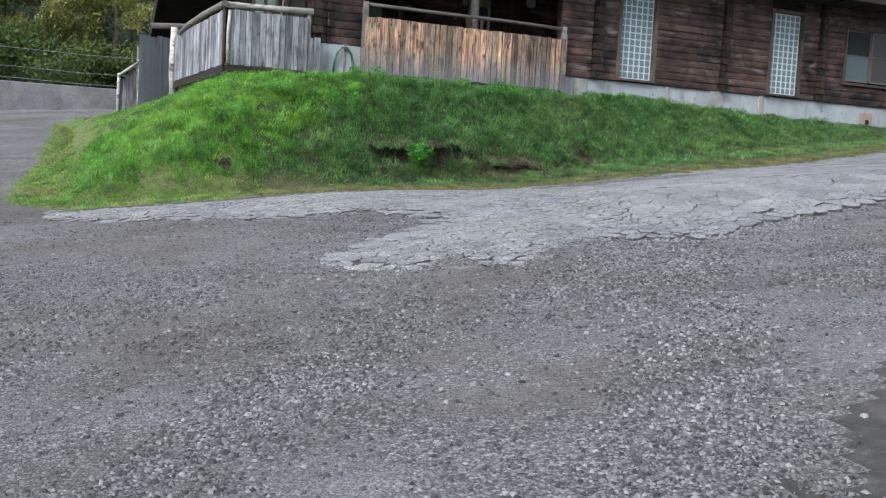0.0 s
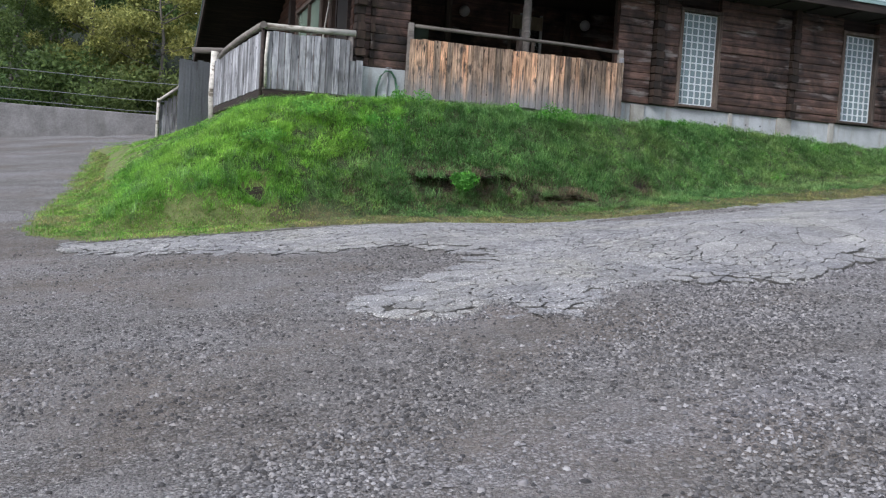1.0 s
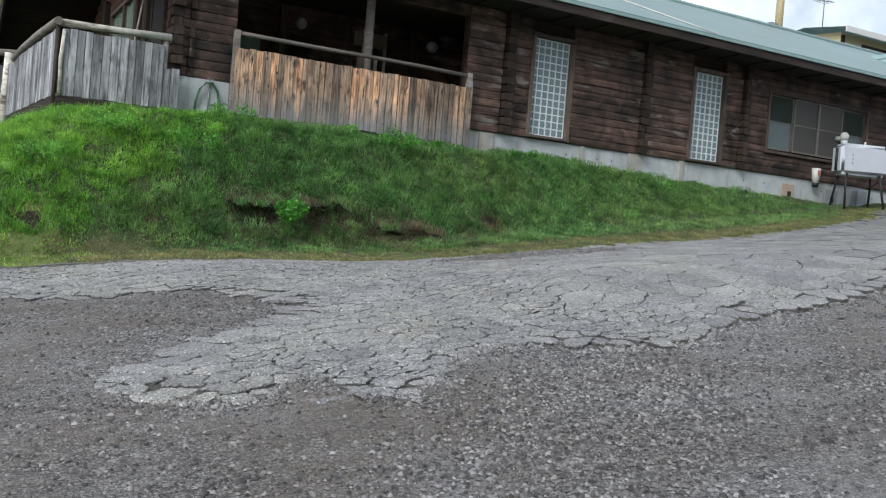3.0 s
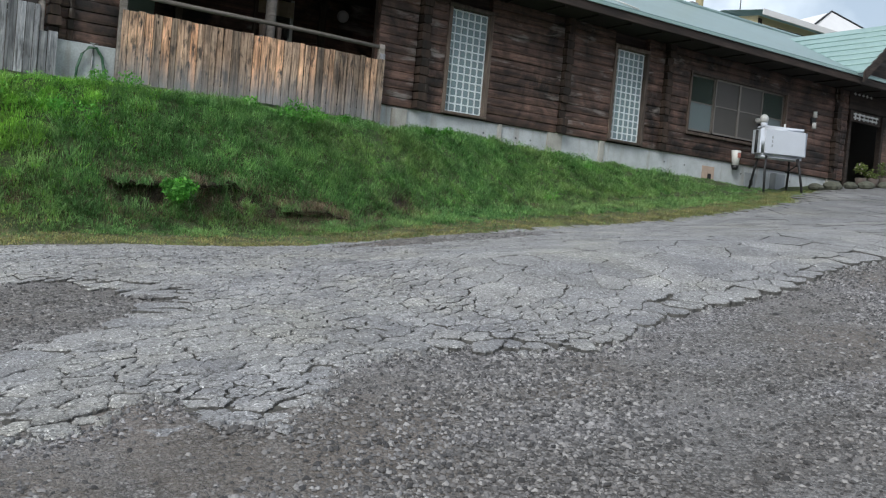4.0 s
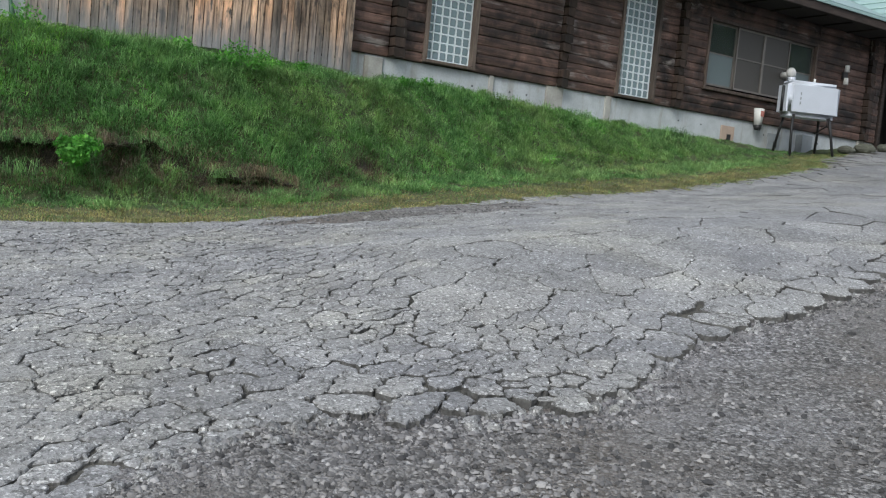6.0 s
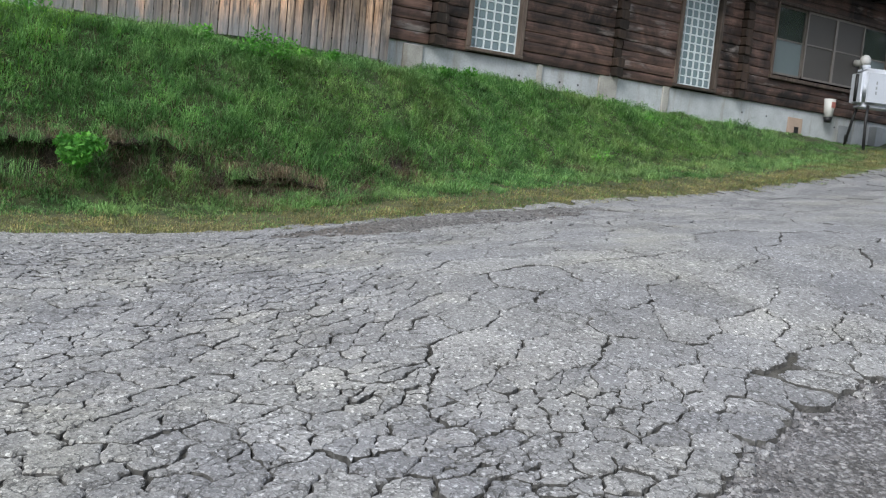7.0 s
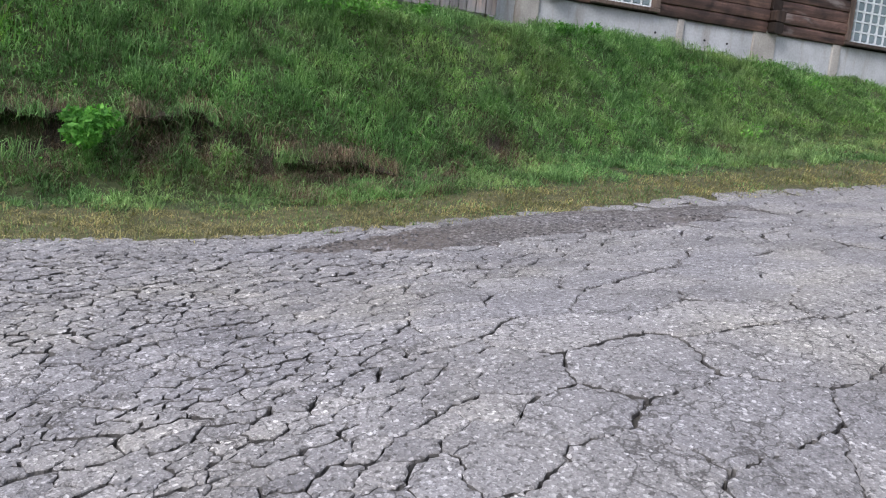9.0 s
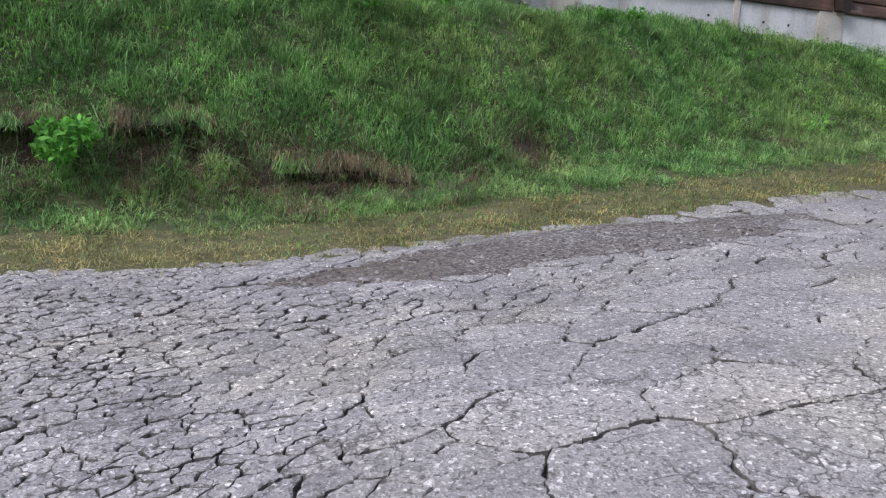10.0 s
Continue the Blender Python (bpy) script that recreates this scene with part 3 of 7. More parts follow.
GX, GY = axis_steps(-15.5, 12.5, 0.095, 600), axis_steps(-20.5, 1.0, 0.095, 600)
gx, gy = np.meshgrid(GX, GY, indexing="ij")
gz = terrain(gx, gy)
nx, ny = len(GX), len(GY)
idx = np.arange(nx * ny).reshape(nx, ny)
quads = np.stack([idx[:-1, :-1], idx[1:, :-1], idx[1:, 1:], idx[:-1, 1:]], -1).reshape(-1, 4)
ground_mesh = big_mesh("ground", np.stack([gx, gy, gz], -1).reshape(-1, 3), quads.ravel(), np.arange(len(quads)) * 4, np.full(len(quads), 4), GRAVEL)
ground_mesh.materials.append(SOIL)
ground_mesh.materials.append(CRACK_DIRT)
ground_mesh.materials.append(YARD_SOIL)
ground_mesh.materials.append(TURF)
ground_mesh.materials.append(WOOD_FLOOR)
ground_mesh.materials.append(THATCH)
ground_mesh.materials.append(LIME_TURF)
cx, cy = (gx[:-1, :-1] + gx[1:, 1:]) / 2, (gy[:-1, :-1] + gy[1:, 1:]) / 2
kinds = np.where(grassed(cx, cy) > 0.05, np.where(scar(cx, cy, True) > 0.3, 1, 6), np.where(paved(cx, cy) > 0.12, 2, 0))
kinds = np.where(((kinds == 1) | (kinds == 6)) & (grassed(cx, cy) < 1.0) & (inside_bank(cx, cy) < 0.12) & (cx > -9.5 + 1.2 * fbm(cx * 2, cy * 2, 19)), 4, kinds)
kinds = np.where((kinds == 6) & (cx < -9.5) & (inside_bank(cx, cy) < 0.35), 7, kinds)
kinds = np.where((kinds == 0) & (yard_soil(cx, cy) > 0), 3, kinds)
kinds = np.where((cy > 9.5) & (cx < -9), 0, kinds)
kinds = np.where((cy > 17) & (cx < 20), 5, kinds)
ground_mesh.polygons.foreach_set("material_index", kinds.reshape(-1).astype(np.int32))
ground_mesh.polygons.foreach_set("use_smooth", np.ones(len(quads), bool))
ground = tagged(new("ground", ground_mesh), "grey gravel yard rising into a soil bank", "ground", kind="structure")

# ---- long log building ----
WEST, EAST, NORTH = -7.4, 13.4, 9.5
SILL, PLATE = 2.6, 5.1
COURSE = (PLATE - SILL) / 15

wall_south = thing("wall_south", "dark stained log wall with weathered peeling courses", "wall", kind="structure")
bm = fresh()
box(bm, (WEST + 0.05, 0.06, SILL), (-6.35, 0.16, PLATE))
box(bm, (-1.6, 0.06, SILL), (0.0, 0.16, PLATE))
box(bm, (0.93, 0.06, SILL), (4.52, 0.16, PLATE))
box(bm, (5.45, 0.06, SILL), (7.03, 0.16, PLATE))
box(bm, (7.03, 0.06, SILL), (10.66, 0.16, 3.2))
box(bm, (10.66, 0.06, SILL), (EAST, 0.16, PLATE))
box(bm, (0.0, 0.06, 4.73), (0.93, 0.16, PLATE))
box(bm, (4.52, 0.06, 4.73), (5.45, 0.16, PLATE))
box(bm, (7.03, 0.06, 4.58), (10.66, 0.16, PLATE))
part("backing", bm, DARK_WOOD, wall_south)


def log_mesh(length_axis):
    """One metre of log with a flat top and bottom and a full, slightly uneven face."""
    bm = fresh()
    prof = [(0.06, 0.0), (-0.076, 0.002), (-0.086, 0.012), (-0.092, 0.05), (-0.094, 0.085), (-0.09, 0.125), (-0.083, 0.149), (-0.075, 0.155), (0.06, 0.157)]
    rows = []
    for k in range(9):
        wob = random.uniform(-0.009, 0.009)
        rows.append([bm.verts.new((k / 8, y + (wob if y < 0 else 0), z * COURSE / 0.157)) for y, z in prof])
    for a, b in zip(rows, rows[1:]):
        for i in range(len(prof)):
            bm.faces.new((a[i], a[(i + 1) % len(prof)], b[(i + 1) % len(prof)], b[i]))
    bm.faces.new(rows[0])
    bm.faces.new(rows[-1][::-1])
    if length_axis == "y":
        bmesh.ops.rotate(bm, verts=bm.verts[:], matrix=Matrix.Rotation(radians(-90), 3, "Z"))
    return finish(bm, "log", LOG_S if length_axis == "x" else LOG_W)


LOGS = [log_mesh("x") for _ in range(8)]


def log_run(x0, x1, z0, z1):
    """Logs that fill one stretch of the south wall."""
    k = 0
    for c in range(15):
        z = SILL + c * COURSE
        if z < z0 - 0.01 or z + COURSE > z1 + 0.06:
            continue
        ob = new("log", LOGS[(c * 5 + k) % 8])
        ob.parent = wall_south
        ob.location, ob.scale = (x0, random.uniform(-0.011, 0.011), z), (x1 - x0, 1, 1)


log_run(WEST + 0.12, -6.35, SILL + COURSE, PLATE)
for x0, x1 in ((-1.6, -0.76), (-0.5, -0.06), (0.99, 2.94), (3.16, 4.44), (5.52, 6.06), (6.26, 6.95), (10.75, 12.75), (12.98, EAST)):
    log_run(x0, x1, SILL, PLATE)
log_run(6.95, 10.75, SILL, 3.2)
log_run(6.95, 10.75, 4.6, PLATE)


def log_stack(x, reach, wide):
    """The ends of a cross wall's logs, one on another, some rotten short."""
    for c in range(1 if x < -6 else 0, 15):
        bm = fresh()
        out = reach * random.choice((1, 1, 0.95, 0.85, 0.6 if random.random() < 0.4 else 0.9))
        w, jag = wide * random.uniform(0.85, 1.1), random.uniform(0.0, 0.05)
        prof = [(-w / 2, 0.02), (-w / 2 + 0.025, 0.0), (w / 2 - 0.025, 0.0), (w / 2, 0.02), (w / 2, COURSE - 0.02), (w / 2 - 0.025, COURSE), (-w / 2 + 0.025, COURSE), (-w / 2, COURSE - 0.02)]
        a = [bm.verts.new((x + px, 0.05, SILL + c * COURSE + pz)) for px, pz in prof]
        b = [bm.verts.new((x + px * 0.95, -out + random.uniform(0, jag), SILL + c * COURSE + COURSE / 2 + (pz - COURSE / 2) * 0.93)) for px, pz in prof]
        for i in range(8):
            bm.faces.new((a[i], a[(i + 1) % 8], b[(i + 1) % 8], b[i]))
        bm.faces.new(b)
        part("log_end", bm, LOG_END, wall_south)


for x, reach, wide in ((WEST + 0.02, 0.26, 0.2), (-7.12, 0.16, 0.1), (-0.63, 0.26, 0.22), (3.05, 0.22, 0.2), (6.16, 0.24, 0.19), (12.86, 0.24, 0.2)):
    log_stack(x, reach, wide)

# porch inside the wall
porch = thing("porch_walls", "dark shaded porch recess behind the board fence", "porch", kind="structure")
bm = fresh()
box(bm, (-6.5, 2.6, 2.3), (-0.05, 2.75, 5.2))
part("back_wall", bm, LOG_S, porch)
for x0, x1 in ((-6.5, -6.35), (-0.2, -0.05)):
    bm = fresh()
    box(bm, (x0, 0.16, 2.3), (x1, 2.6, 5.2))
    part("side_wall", bm, LOG_W, porch)
bm = fresh()
box(bm, (-6.35, 0.17, 2.45), (-0.2, 2.6, 2.6))
part("deck_floor", bm, DARK_WOOD, porch)
bm = fresh()
box(bm, (-6.35, 0.17, 5.0), (-0.2, 2.6, 5.06))
part("ceiling", bm, DARK_WOOD, porch)
bm = fresh()
box(bm, (-6.35, -0.06, 4.85), (-1.6, 0.15, PLATE))
soften(bm, 0.02)
part("beam", bm, LOG_S, porch)

porch_post = thing("porch_post", "round peeled timber post carrying the porch beam", "post", (-3.73, 0.1, 2.6))
bm = fresh()
tube(bm, [(-3.73, 0.1, 2.6), (-3.73, 0.1, 3.8), (-3.72, 0.1, 4.85)], [0.1, 0.095, 0.085], 12, wobble=0.03)
piece("post", bm, GREY_POLE, porch_post)
bm = fresh()
box(bm, (-3.9, 0.02, 2.62), (-3.84, 0.18, 3.68))
box(bm, (-3.6, 0.02, 2.62), (-3.54, 0.18, 3.72))
piece("brace", bm, FRAME_WOOD, porch_post)

for x, z in ((-4.28, 4.63), (-1.13, 4.66)):
    lamp = thing("porch_lamp", "white frosted globe wall lamp in the porch", "lamp", (x, 2.6, z), "porch lamps")
    bm = fresh()
    bmesh.ops.create_uvsphere(bm, u_segments=16, v_segments=10, radius=0.13, matrix=Matrix.Translation((x, 2.44, z)))
    piece("globe", bm, WHITE_PLASTIC, lamp, smooth=True)
    bm = fresh()
    tube(bm, [(x, 2.6, z), (x, 2.5, z)], 0.07, 12)
    piece("mount", bm, BLACK, lamp)

inner_door = thing("door_1", "glazed porch door with a tan half curtain", "door", (-2.65, 2.6, 2.6), kind="structure")
for x in (-3.05, -2.76, -2.25):
    bm = fresh()
    box(bm, (x - 0.03, 2.53, 2.62), (x + 0.03, 2.6, 4.78))
    piece("door_frame", bm, FRAME_WOOD if x < -3 else WHITE_PLASTIC, inner_door)
bm = fresh()
rows = []
for k in range(13):
    x = -3.02 + k * 0.78 / 12
    rows.append([bm.verts.new((x, 2.5 + 0.018 * math.sin(k * 2.1), z)) for z in (4.72, 4.4)])
for a, b in zip(rows, rows[1:]):
    bm.faces.new((a[0], b[0], b[1], a[1]))
bmesh.ops.solidify(bm, geom=bm.faces[:], thickness=0.006)
piece("curtain", bm, CLOTH, inner_door)
bm = fresh()
box(bm, (-2.74, 2.56, 2.7), (-2.28, 2.58, 4.7))
piece("pane", bm, PANE, inner_door)
for x in (-4.63, -1.55):
    bm = fresh()
    box(bm, (x - 0.07, 2.5, 2.6), (x + 0.07, 2.6, 4.95))
    part("stud", bm, FRAME_WOOD, porch)
bm = fresh()
box(bm, (-6.2, 2.52, 3.2), (-5.1, 2.56, 4.2))
part("screen", bm, GREEN_PANE, porch)

# foundation
foundation = thing("foundation", "pale stained concrete footing under the log wall", "foundation", kind="structure")
bm = fresh()
box(bm, (WEST + 0.1, -0.11, 0.6), (-6.4, 0.3, SILL + COURSE - 0.004))
box(bm, (-6.4, 0.0, 0.6), (-1.5, 0.3, 2.44))
box(bm, (-1.5, -0.03, 0.6), (EAST, 0.3, SILL))
soften(bm, 0.008)
part("footing", bm, CONCRETE, foundation)
for x, w, top in ((-1.0, 0.35, 2.57), (2.95, 0.42, 2.67), (4.34, 0.16, 2.66), (1.45, 0.1, 2.6), (12.9, 0.3, 2.63)):
    bm = fresh()
    box(bm, (x - w / 2, -0.065, 0.8), (x + w / 2, -0.02, top))
    soften(bm, 0.01)
    part("pilaster", bm, STAINED, foundation, "rust-streaked concrete")
for x in (1.05, 1.9, 2.3, 6.4, 7.1, 9.2, 11.2):
    bm = fresh()
    tube(bm, [(x, -0.02, 2.36), (x, -0.036, 2.36)], 0.018, 8)
    part("form_tie", bm, BLACK, foundation)
for x, label, m in ((7.95, "small vent grille in a tan patch", TAN_PATCH), (9.55, "grey vent cover", GREY_BOX)):
    bm = fresh()
    box(bm, (x - 0.22, -0.055, 2.06), (x + 0.22, -0.03, 2.42))
    soften(bm, 0.006)
    v = part("vent", bm, m, foundation, label)
    bm = fresh()
    box(bm, (x - 0.02, -0.066, 2.1), (x + 0.1, -0.052, 2.24))
    part("grille", bm, BLACK, v)


# glass block windows
def block_window(name, x0):
    """A framed panel of six by thirteen glass blocks."""
    w = thing(name, "tall window of square glass blocks in a brown timber frame", "window", (x0 + 0.465, 0, 2.7), kind="structure")
    z0, cols, rows_, s = 2.7, 6, 13, 0.155
    x1, z1 = x0 + cols * s, z0 + rows_ * s
    for lo, hi in (((x0 - 0.085, -0.13, z0 - 0.02), (x0 - 0.005, 0.12, z1 + 0.02)), ((x1 + 0.005, -0.13, z0 - 0.02), (x1 + 0.085, 0.12, z1 + 0.02)), ((x0 - 0.085, -0.13, z1 + 0.022), (x1 + 0.085, 0.12, z1 + 0.1))):
        bm = fresh()
        box(bm, lo, hi)
        soften(bm, 0.006)
        piece("frame", bm, FRAME_WOOD, w)
    bm = fresh()
    box(bm, (x0 - 0.09, -0.135, z0 - 0.08), (x1 + 0.09, 0.1, z0 - 0.024))
    soften(bm, 0.008)
    piece("sill", bm, FRAME_WOOD, w)
    bm = fresh()
    for k in range(cols + 1):
        box(bm, (x0 + k * s - 0.011, -0.012, z0), (x0 + k * s + 0.011, 0.06, z1))
    for k in range(rows_ + 1):
        box(bm, (x0, -0.0095, z0 + k * s - 0.011), (x1, 0.058, z0 + k * s + 0.011))
    piece("joints", bm, MORTAR, w)
    bm = fresh()
    box(bm, (x0, 0.058, z0), (x1, 0.09, z1))
    piece("back_panel", bm, FROST, w)
    bm = fresh()
    box(bm, (-s / 2 + 0.01, -0.004, -s / 2 + 0.01), (s / 2 - 0.01, 0.055, s / 2 - 0.01))
    soften(bm, 0.018, 2)
    me = finish(bm, "glass_block", BLOCK_GLASS)
    for c in range(cols):
        for r in range(rows_):
            ob = new("glass_block", me)
            ob.parent = w
            ob.location = (x0 + (c + 0.5) * s - w.location.x, 0, (r + 0.5) * s)
            ob.rotation_euler = (random.uniform(-0.012, 0.012), 0, random.uniform(-0.012, 0.012))


block_window("window_1", 0.0)
block_window("window_2", 4.52)

# sliding window of four lights
win = thing("window_3", "wide bronze sliding window with frosted lower panes", "window", (8.84, 0, 3.2), kind="structure")
X0, X1, Z0, Z1 = 7.03, 10.66, 3.22, 4.57
for lo, hi in (((X0 - 0.06, -0.12, Z0 - 0.06), (X0, 0.1, Z1 + 0.06)), ((X1, -0.12, Z0 - 0.06), (X1 + 0.06, 0.1, Z1 + 0.06)), ((X0, -0.12, Z1), (X1, 0.1, Z1 + 0.06)), ((X0 - 0.1, -0.15, Z0 - 0.12), (X1 + 0.1, 0.1, Z0 - 0.05))):
    bm = fresh()
    box(bm, lo, hi)
    soften(bm, 0.006)
    piece("frame", bm, FRAME_WOOD, win)
lights = [X0, X0 + 0.92, X0 + 1.83, X0 + 2.74, X1]
for k in range(4):
    a, b, y = lights[k], lights[k + 1], (-0.04 if k in (1, 2) else 0.0)
    bm = fresh()
    for lo, hi in (((a, y - 0.02, Z0), (a + 0.035, y + 0.02, Z1)), ((b - 0.035, y - 0.02, Z0), (b, y + 0.02, Z1)), ((a, y - 0.018, Z0), (b, y + 0.018, Z0 + 0.04)), ((a, y - 0.018, Z1 - 0.04), (b, y + 0.018, Z1)), ((a, y - 0.016, Z0 + 0.68), (b, y + 0.016, Z0 + 0.705))):
        box(bm, lo, hi)
    sash = piece("sash", bm, ALU, win)
    bm = fresh()
    box(bm, (a + 0.035, y + 0.002, Z0 + 0.7), (b - 0.035, y + 0.008, Z1 - 0.04))
    piece("pane", bm, DARK_PANE if k in (0, 3) else SCREEN, sash, "" if k in (0, 3) else "grey insect screen over glass")
    bm = fresh()
    box(bm, (a + 0.035, y + 0.002, Z0 + 0.04), (b - 0.035, y + 0.008, Z0 + 0.69))
    piece("frosted_pane", bm, FROST if k in (0, 3) else SCREEN, sash, "pale film on the lower glass")
inside = thing("room_behind_window", "unlit room seen through the sliding window", "room", kind="structure")
bm = fresh()
box(bm, (X0 - 0.3, 2.5, 2.2), (X1 + 0.3, 2.6, 5.0))
box(bm, (X0 - 0.4, 0.17, 2.2), (X0 - 0.3, 2.5, 5.0))
box(bm, (X1 + 0.3, 0.17, 2.2), (X1 + 0.4, 2.5, 5.0))
box(bm, (X0 - 0.3, 0.17, 2.1), (X1 + 0.3, 2.5, 2.2))
part("room_wall", bm, DARK_INSIDE, inside)

# gable end wall
wall_west = thing("wall_west", "reddish log gable wall above the deck", "wall", kind="structure")
LOGS_Y = [log_mesh("y") for _ in range(3)]
bm = fresh()
vs = [bm.verts.new((x, y, z)) for x in (WEST + 0.02, WEST + 0.2) for y, z in ((0.1, 0.8), (NORTH, 0.8), (NORTH, 4.9), (4, 7.35), (0.1, 5.6))]
bm.faces.new(vs[:5][::-1])
bm.faces.new(vs[5:])
for i in range(5):
    j = (i + 1) % 5
    bm.faces.new((vs[i], vs[j], vs[5 + j], vs[5 + i]))
part("core", bm, DARK_WOOD, wall_west)
for c in range(29):
    z = SILL + c * COURSE
    y0, y1 = 0.1, NORTH
    if z > 4.6:
        y0, y1 = max(0.1, (z - 5.45) / 0.45), min(NORTH, 4 + (7.35 - z) / 0.45 - 0.1)
    if y1 - y0 < 0.4:
        break
    for a, b in ((y0, min(y1, 3.0)), (max(y0, 6.2), y1)) if 3.9 < z < 4.75 else ((y0, y1),):
        if b - a < 0.2:
            continue
        ob = new("log", LOGS_Y[c % 3])
        ob.parent = wall_west
        ob.location, ob.scale = (WEST, b, z), (1, b - a, 1)
for y in (1.6, 2.6, 6.6):
    bm = fresh()
    box(bm, (WEST - 0.24, y - 0.11, SILL), (WEST + 0.02, y + 0.11, 5.2))
    soften(bm, 0.03)
    part("log_stack", bm, LOG_END, wall_west)
gdoor = thing("door_2", "dark timber door in the gable wall by the deck", "door", (WEST, 0.85, 2.14), kind="structure")
bm = fresh()
box(bm, (WEST - 0.125, 0.42, 2.14), (WEST - 0.097, 1.36, 4.9))
soften(bm, 0.004)
piece("leaf", bm, DARK_INSIDE, gdoor)
for y in (0.36, 1.38):
    bm = fresh()
    box(bm, (WEST - 0.15, y - 0.05, 2.14), (WEST - 0.02, y + 0.05, 4.96))
    soften(bm, 0.006)
    piece("frame", bm, DARK_WOOD, gdoor)
gwin = thing("window_4", "green tinted window in the gable wall", "window", (WEST, 4.6, 4.0), kind="structure")
bm = fresh()
for lo, hi in (((WEST - 0.13, 3.0, 3.85), (WEST + 0.02, 6.2, 3.93)), ((WEST - 0.13, 3.0, 4.77), (WEST + 0.02, 6.2, 4.85)), ((WEST - 0.125, 3.0, 3.93), (WEST + 0.02, 3.08, 4.77)), ((WEST - 0.125, 4.56, 3.93), (WEST + 0.02, 4.64, 4.77)), ((WEST - 0.125, 6.12, 3.93), (WEST + 0.02, 6.2, 4.77))):
    box(bm, lo, hi)
piece("frame", bm, FRAME_WOOD, gwin)
for a, b in ((3.08, 4.56), (4.64, 6.12)):
    bm = fresh()
    box(bm, (WEST - 0.05, a, 3.93), (WEST - 0.03, b, 4.77))
    piece("pane", bm, GREEN_PANE, gwin)

# other outer walls close the building
bm = fresh()
box(bm, (WEST + 0.2, NORTH - 0.2, 0.8), (EAST + 3.0, NORTH, 4.9))
tagged(part("wall_north", bm, LOG_S, None), "dark log wall on the far side", "wall", kind="structure")
bm = fresh()
box(bm, (EAST + 2.8, 1.5, 0.8), (EAST + 3.0, NORTH - 0.2, 5.2))
tagged(part("wall_east", bm, LOG_W, None), "dark log end wall beyond the entrance", "wall", kind="structure")

# ---- main roof ----
PITCH, EAVE_Y, EAVE_Z, RIDGE_Y, ROOF_W, ROOF_E = 0.45, -1.0, 5.37, 4.0, -9.65, 19.0
roof = thing("roof", "faded teal sheet metal roof with deep dark eaves", "roof", kind="structure")


def slope(y_from, y_to, name):
    """Sheets laid in courses, each lapping the one below by a small step."""
    bm = fresh()
    n = int(abs(y_to - y_from) / 0.42)
    prev = None
    for k in range(n + 1):
        y = y_from + (y_to - y_from) * k / n
        z = EAVE_Z + PITCH * (RIDGE_Y - EAVE_Y) - PITCH * abs(y - RIDGE_Y)
        for lift in ((0.012, 0.0) if k else (0.0,)):
            row = [bm.verts.new((x, y, z + lift)) for x in (ROOF_W, ROOF_E)]
            if prev:
                bm.faces.new((prev[0], prev[1], row[1], row[0]))
            prev = row
    ext = bmesh.ops.extrude_face_region(bm, geom=bm.faces[:])
    bmesh.ops.translate(bm, verts=[v for v in ext["geom"] if isinstance(v, bmesh.types.BMVert)], vec=(0, 0, -0.05))
    return part(name, bm, ROOF, roof)


slope(EAVE_Y, RIDGE_Y, "south_slope")
slope(11.8, RIDGE_Y, "north_slope")
bm = fresh()
tube(bm, [(ROOF_W, RIDGE_Y, 7.63), (ROOF_E, RIDGE_Y, 7.63)], 0.08, 8)
part("ridge_cap", bm, ROOF_LIGHT, roof)
bm = fresh()
box(bm, (ROOF_W, EAVE_Y + 0.03, 5.1), (ROOF_E, EAVE_Y + 0.08, 5.3))
soften(bm, 0.008)
part("fascia", bm, DARK_WOOD, roof, "weathered dark fascia board")
bm = fresh()
box(bm, (ROOF_W, EAVE_Y - 0.01, 5.285), (ROOF_E, EAVE_Y + 0.035, 5.345))
part("drip_edge", bm, ROOF_LIGHT, roof)
bm = fresh()
box(bm, (ROOF_W + 0.1, EAVE_Y + 0.1, 5.102), (ROOF_E - 0.1, 0.16, 5.14))
part("soffit", bm, SHADED_SOFFIT, roof)
for k in range(30):
    x = ROOF_W + 0.5 + k * 0.95
    bm = fresh()
    box(bm, (x - 0.04, EAVE_Y + 0.12, 5.07), (x + 0.04, -0.1, 5.1))
    part("rafter_tail", bm, SHADED_SOFFIT, roof)
for y_a, y_b in ((EAVE_Y, RIDGE_Y), (11.8, RIDGE_Y)):
    bm = fresh()
    z_a, z_b = EAVE_Z + PITCH * 5 - PITCH * abs(y_a - RIDGE_Y), EAVE_Z + PITCH * 5
    vs = [bm.verts.new((x, y, z)) for x in (ROOF_W + 0.02, ROOF_W + 0.08) for y, z in ((y_a, z_a - 0.06), (y_b, z_b - 0.06), (y_b, z_b - 0.36), (y_a, z_a - 0.36))]
    bm.faces.new(vs[:4])
    bm.faces.new(vs[4:][::-1])
    for i in range(4):
        j = (i + 1) % 4
        bm.faces.new((vs[i], vs[4 + i], vs[4 + j], vs[j]))
    part("barge_board", bm, DARK_WOOD, roof)
    bm = fresh()
    vs = [bm.verts.new((x, y, z)) for x, y, z in ((ROOF_W + 0.1, y_a, z_a - 0.12), (ROOF_W + 0.1, y_b, z_b - 0.12), (WEST + 0.1, y_b, z_b - 0.12), (WEST + 0.1, y_a, z_a - 0.12))]
    bm.faces.new(vs)
    bmesh.ops.solidify(bm, geom=bm.faces[:], thickness=0.03)
    part("gable_soffit", bm, DARK_WOOD, roof)
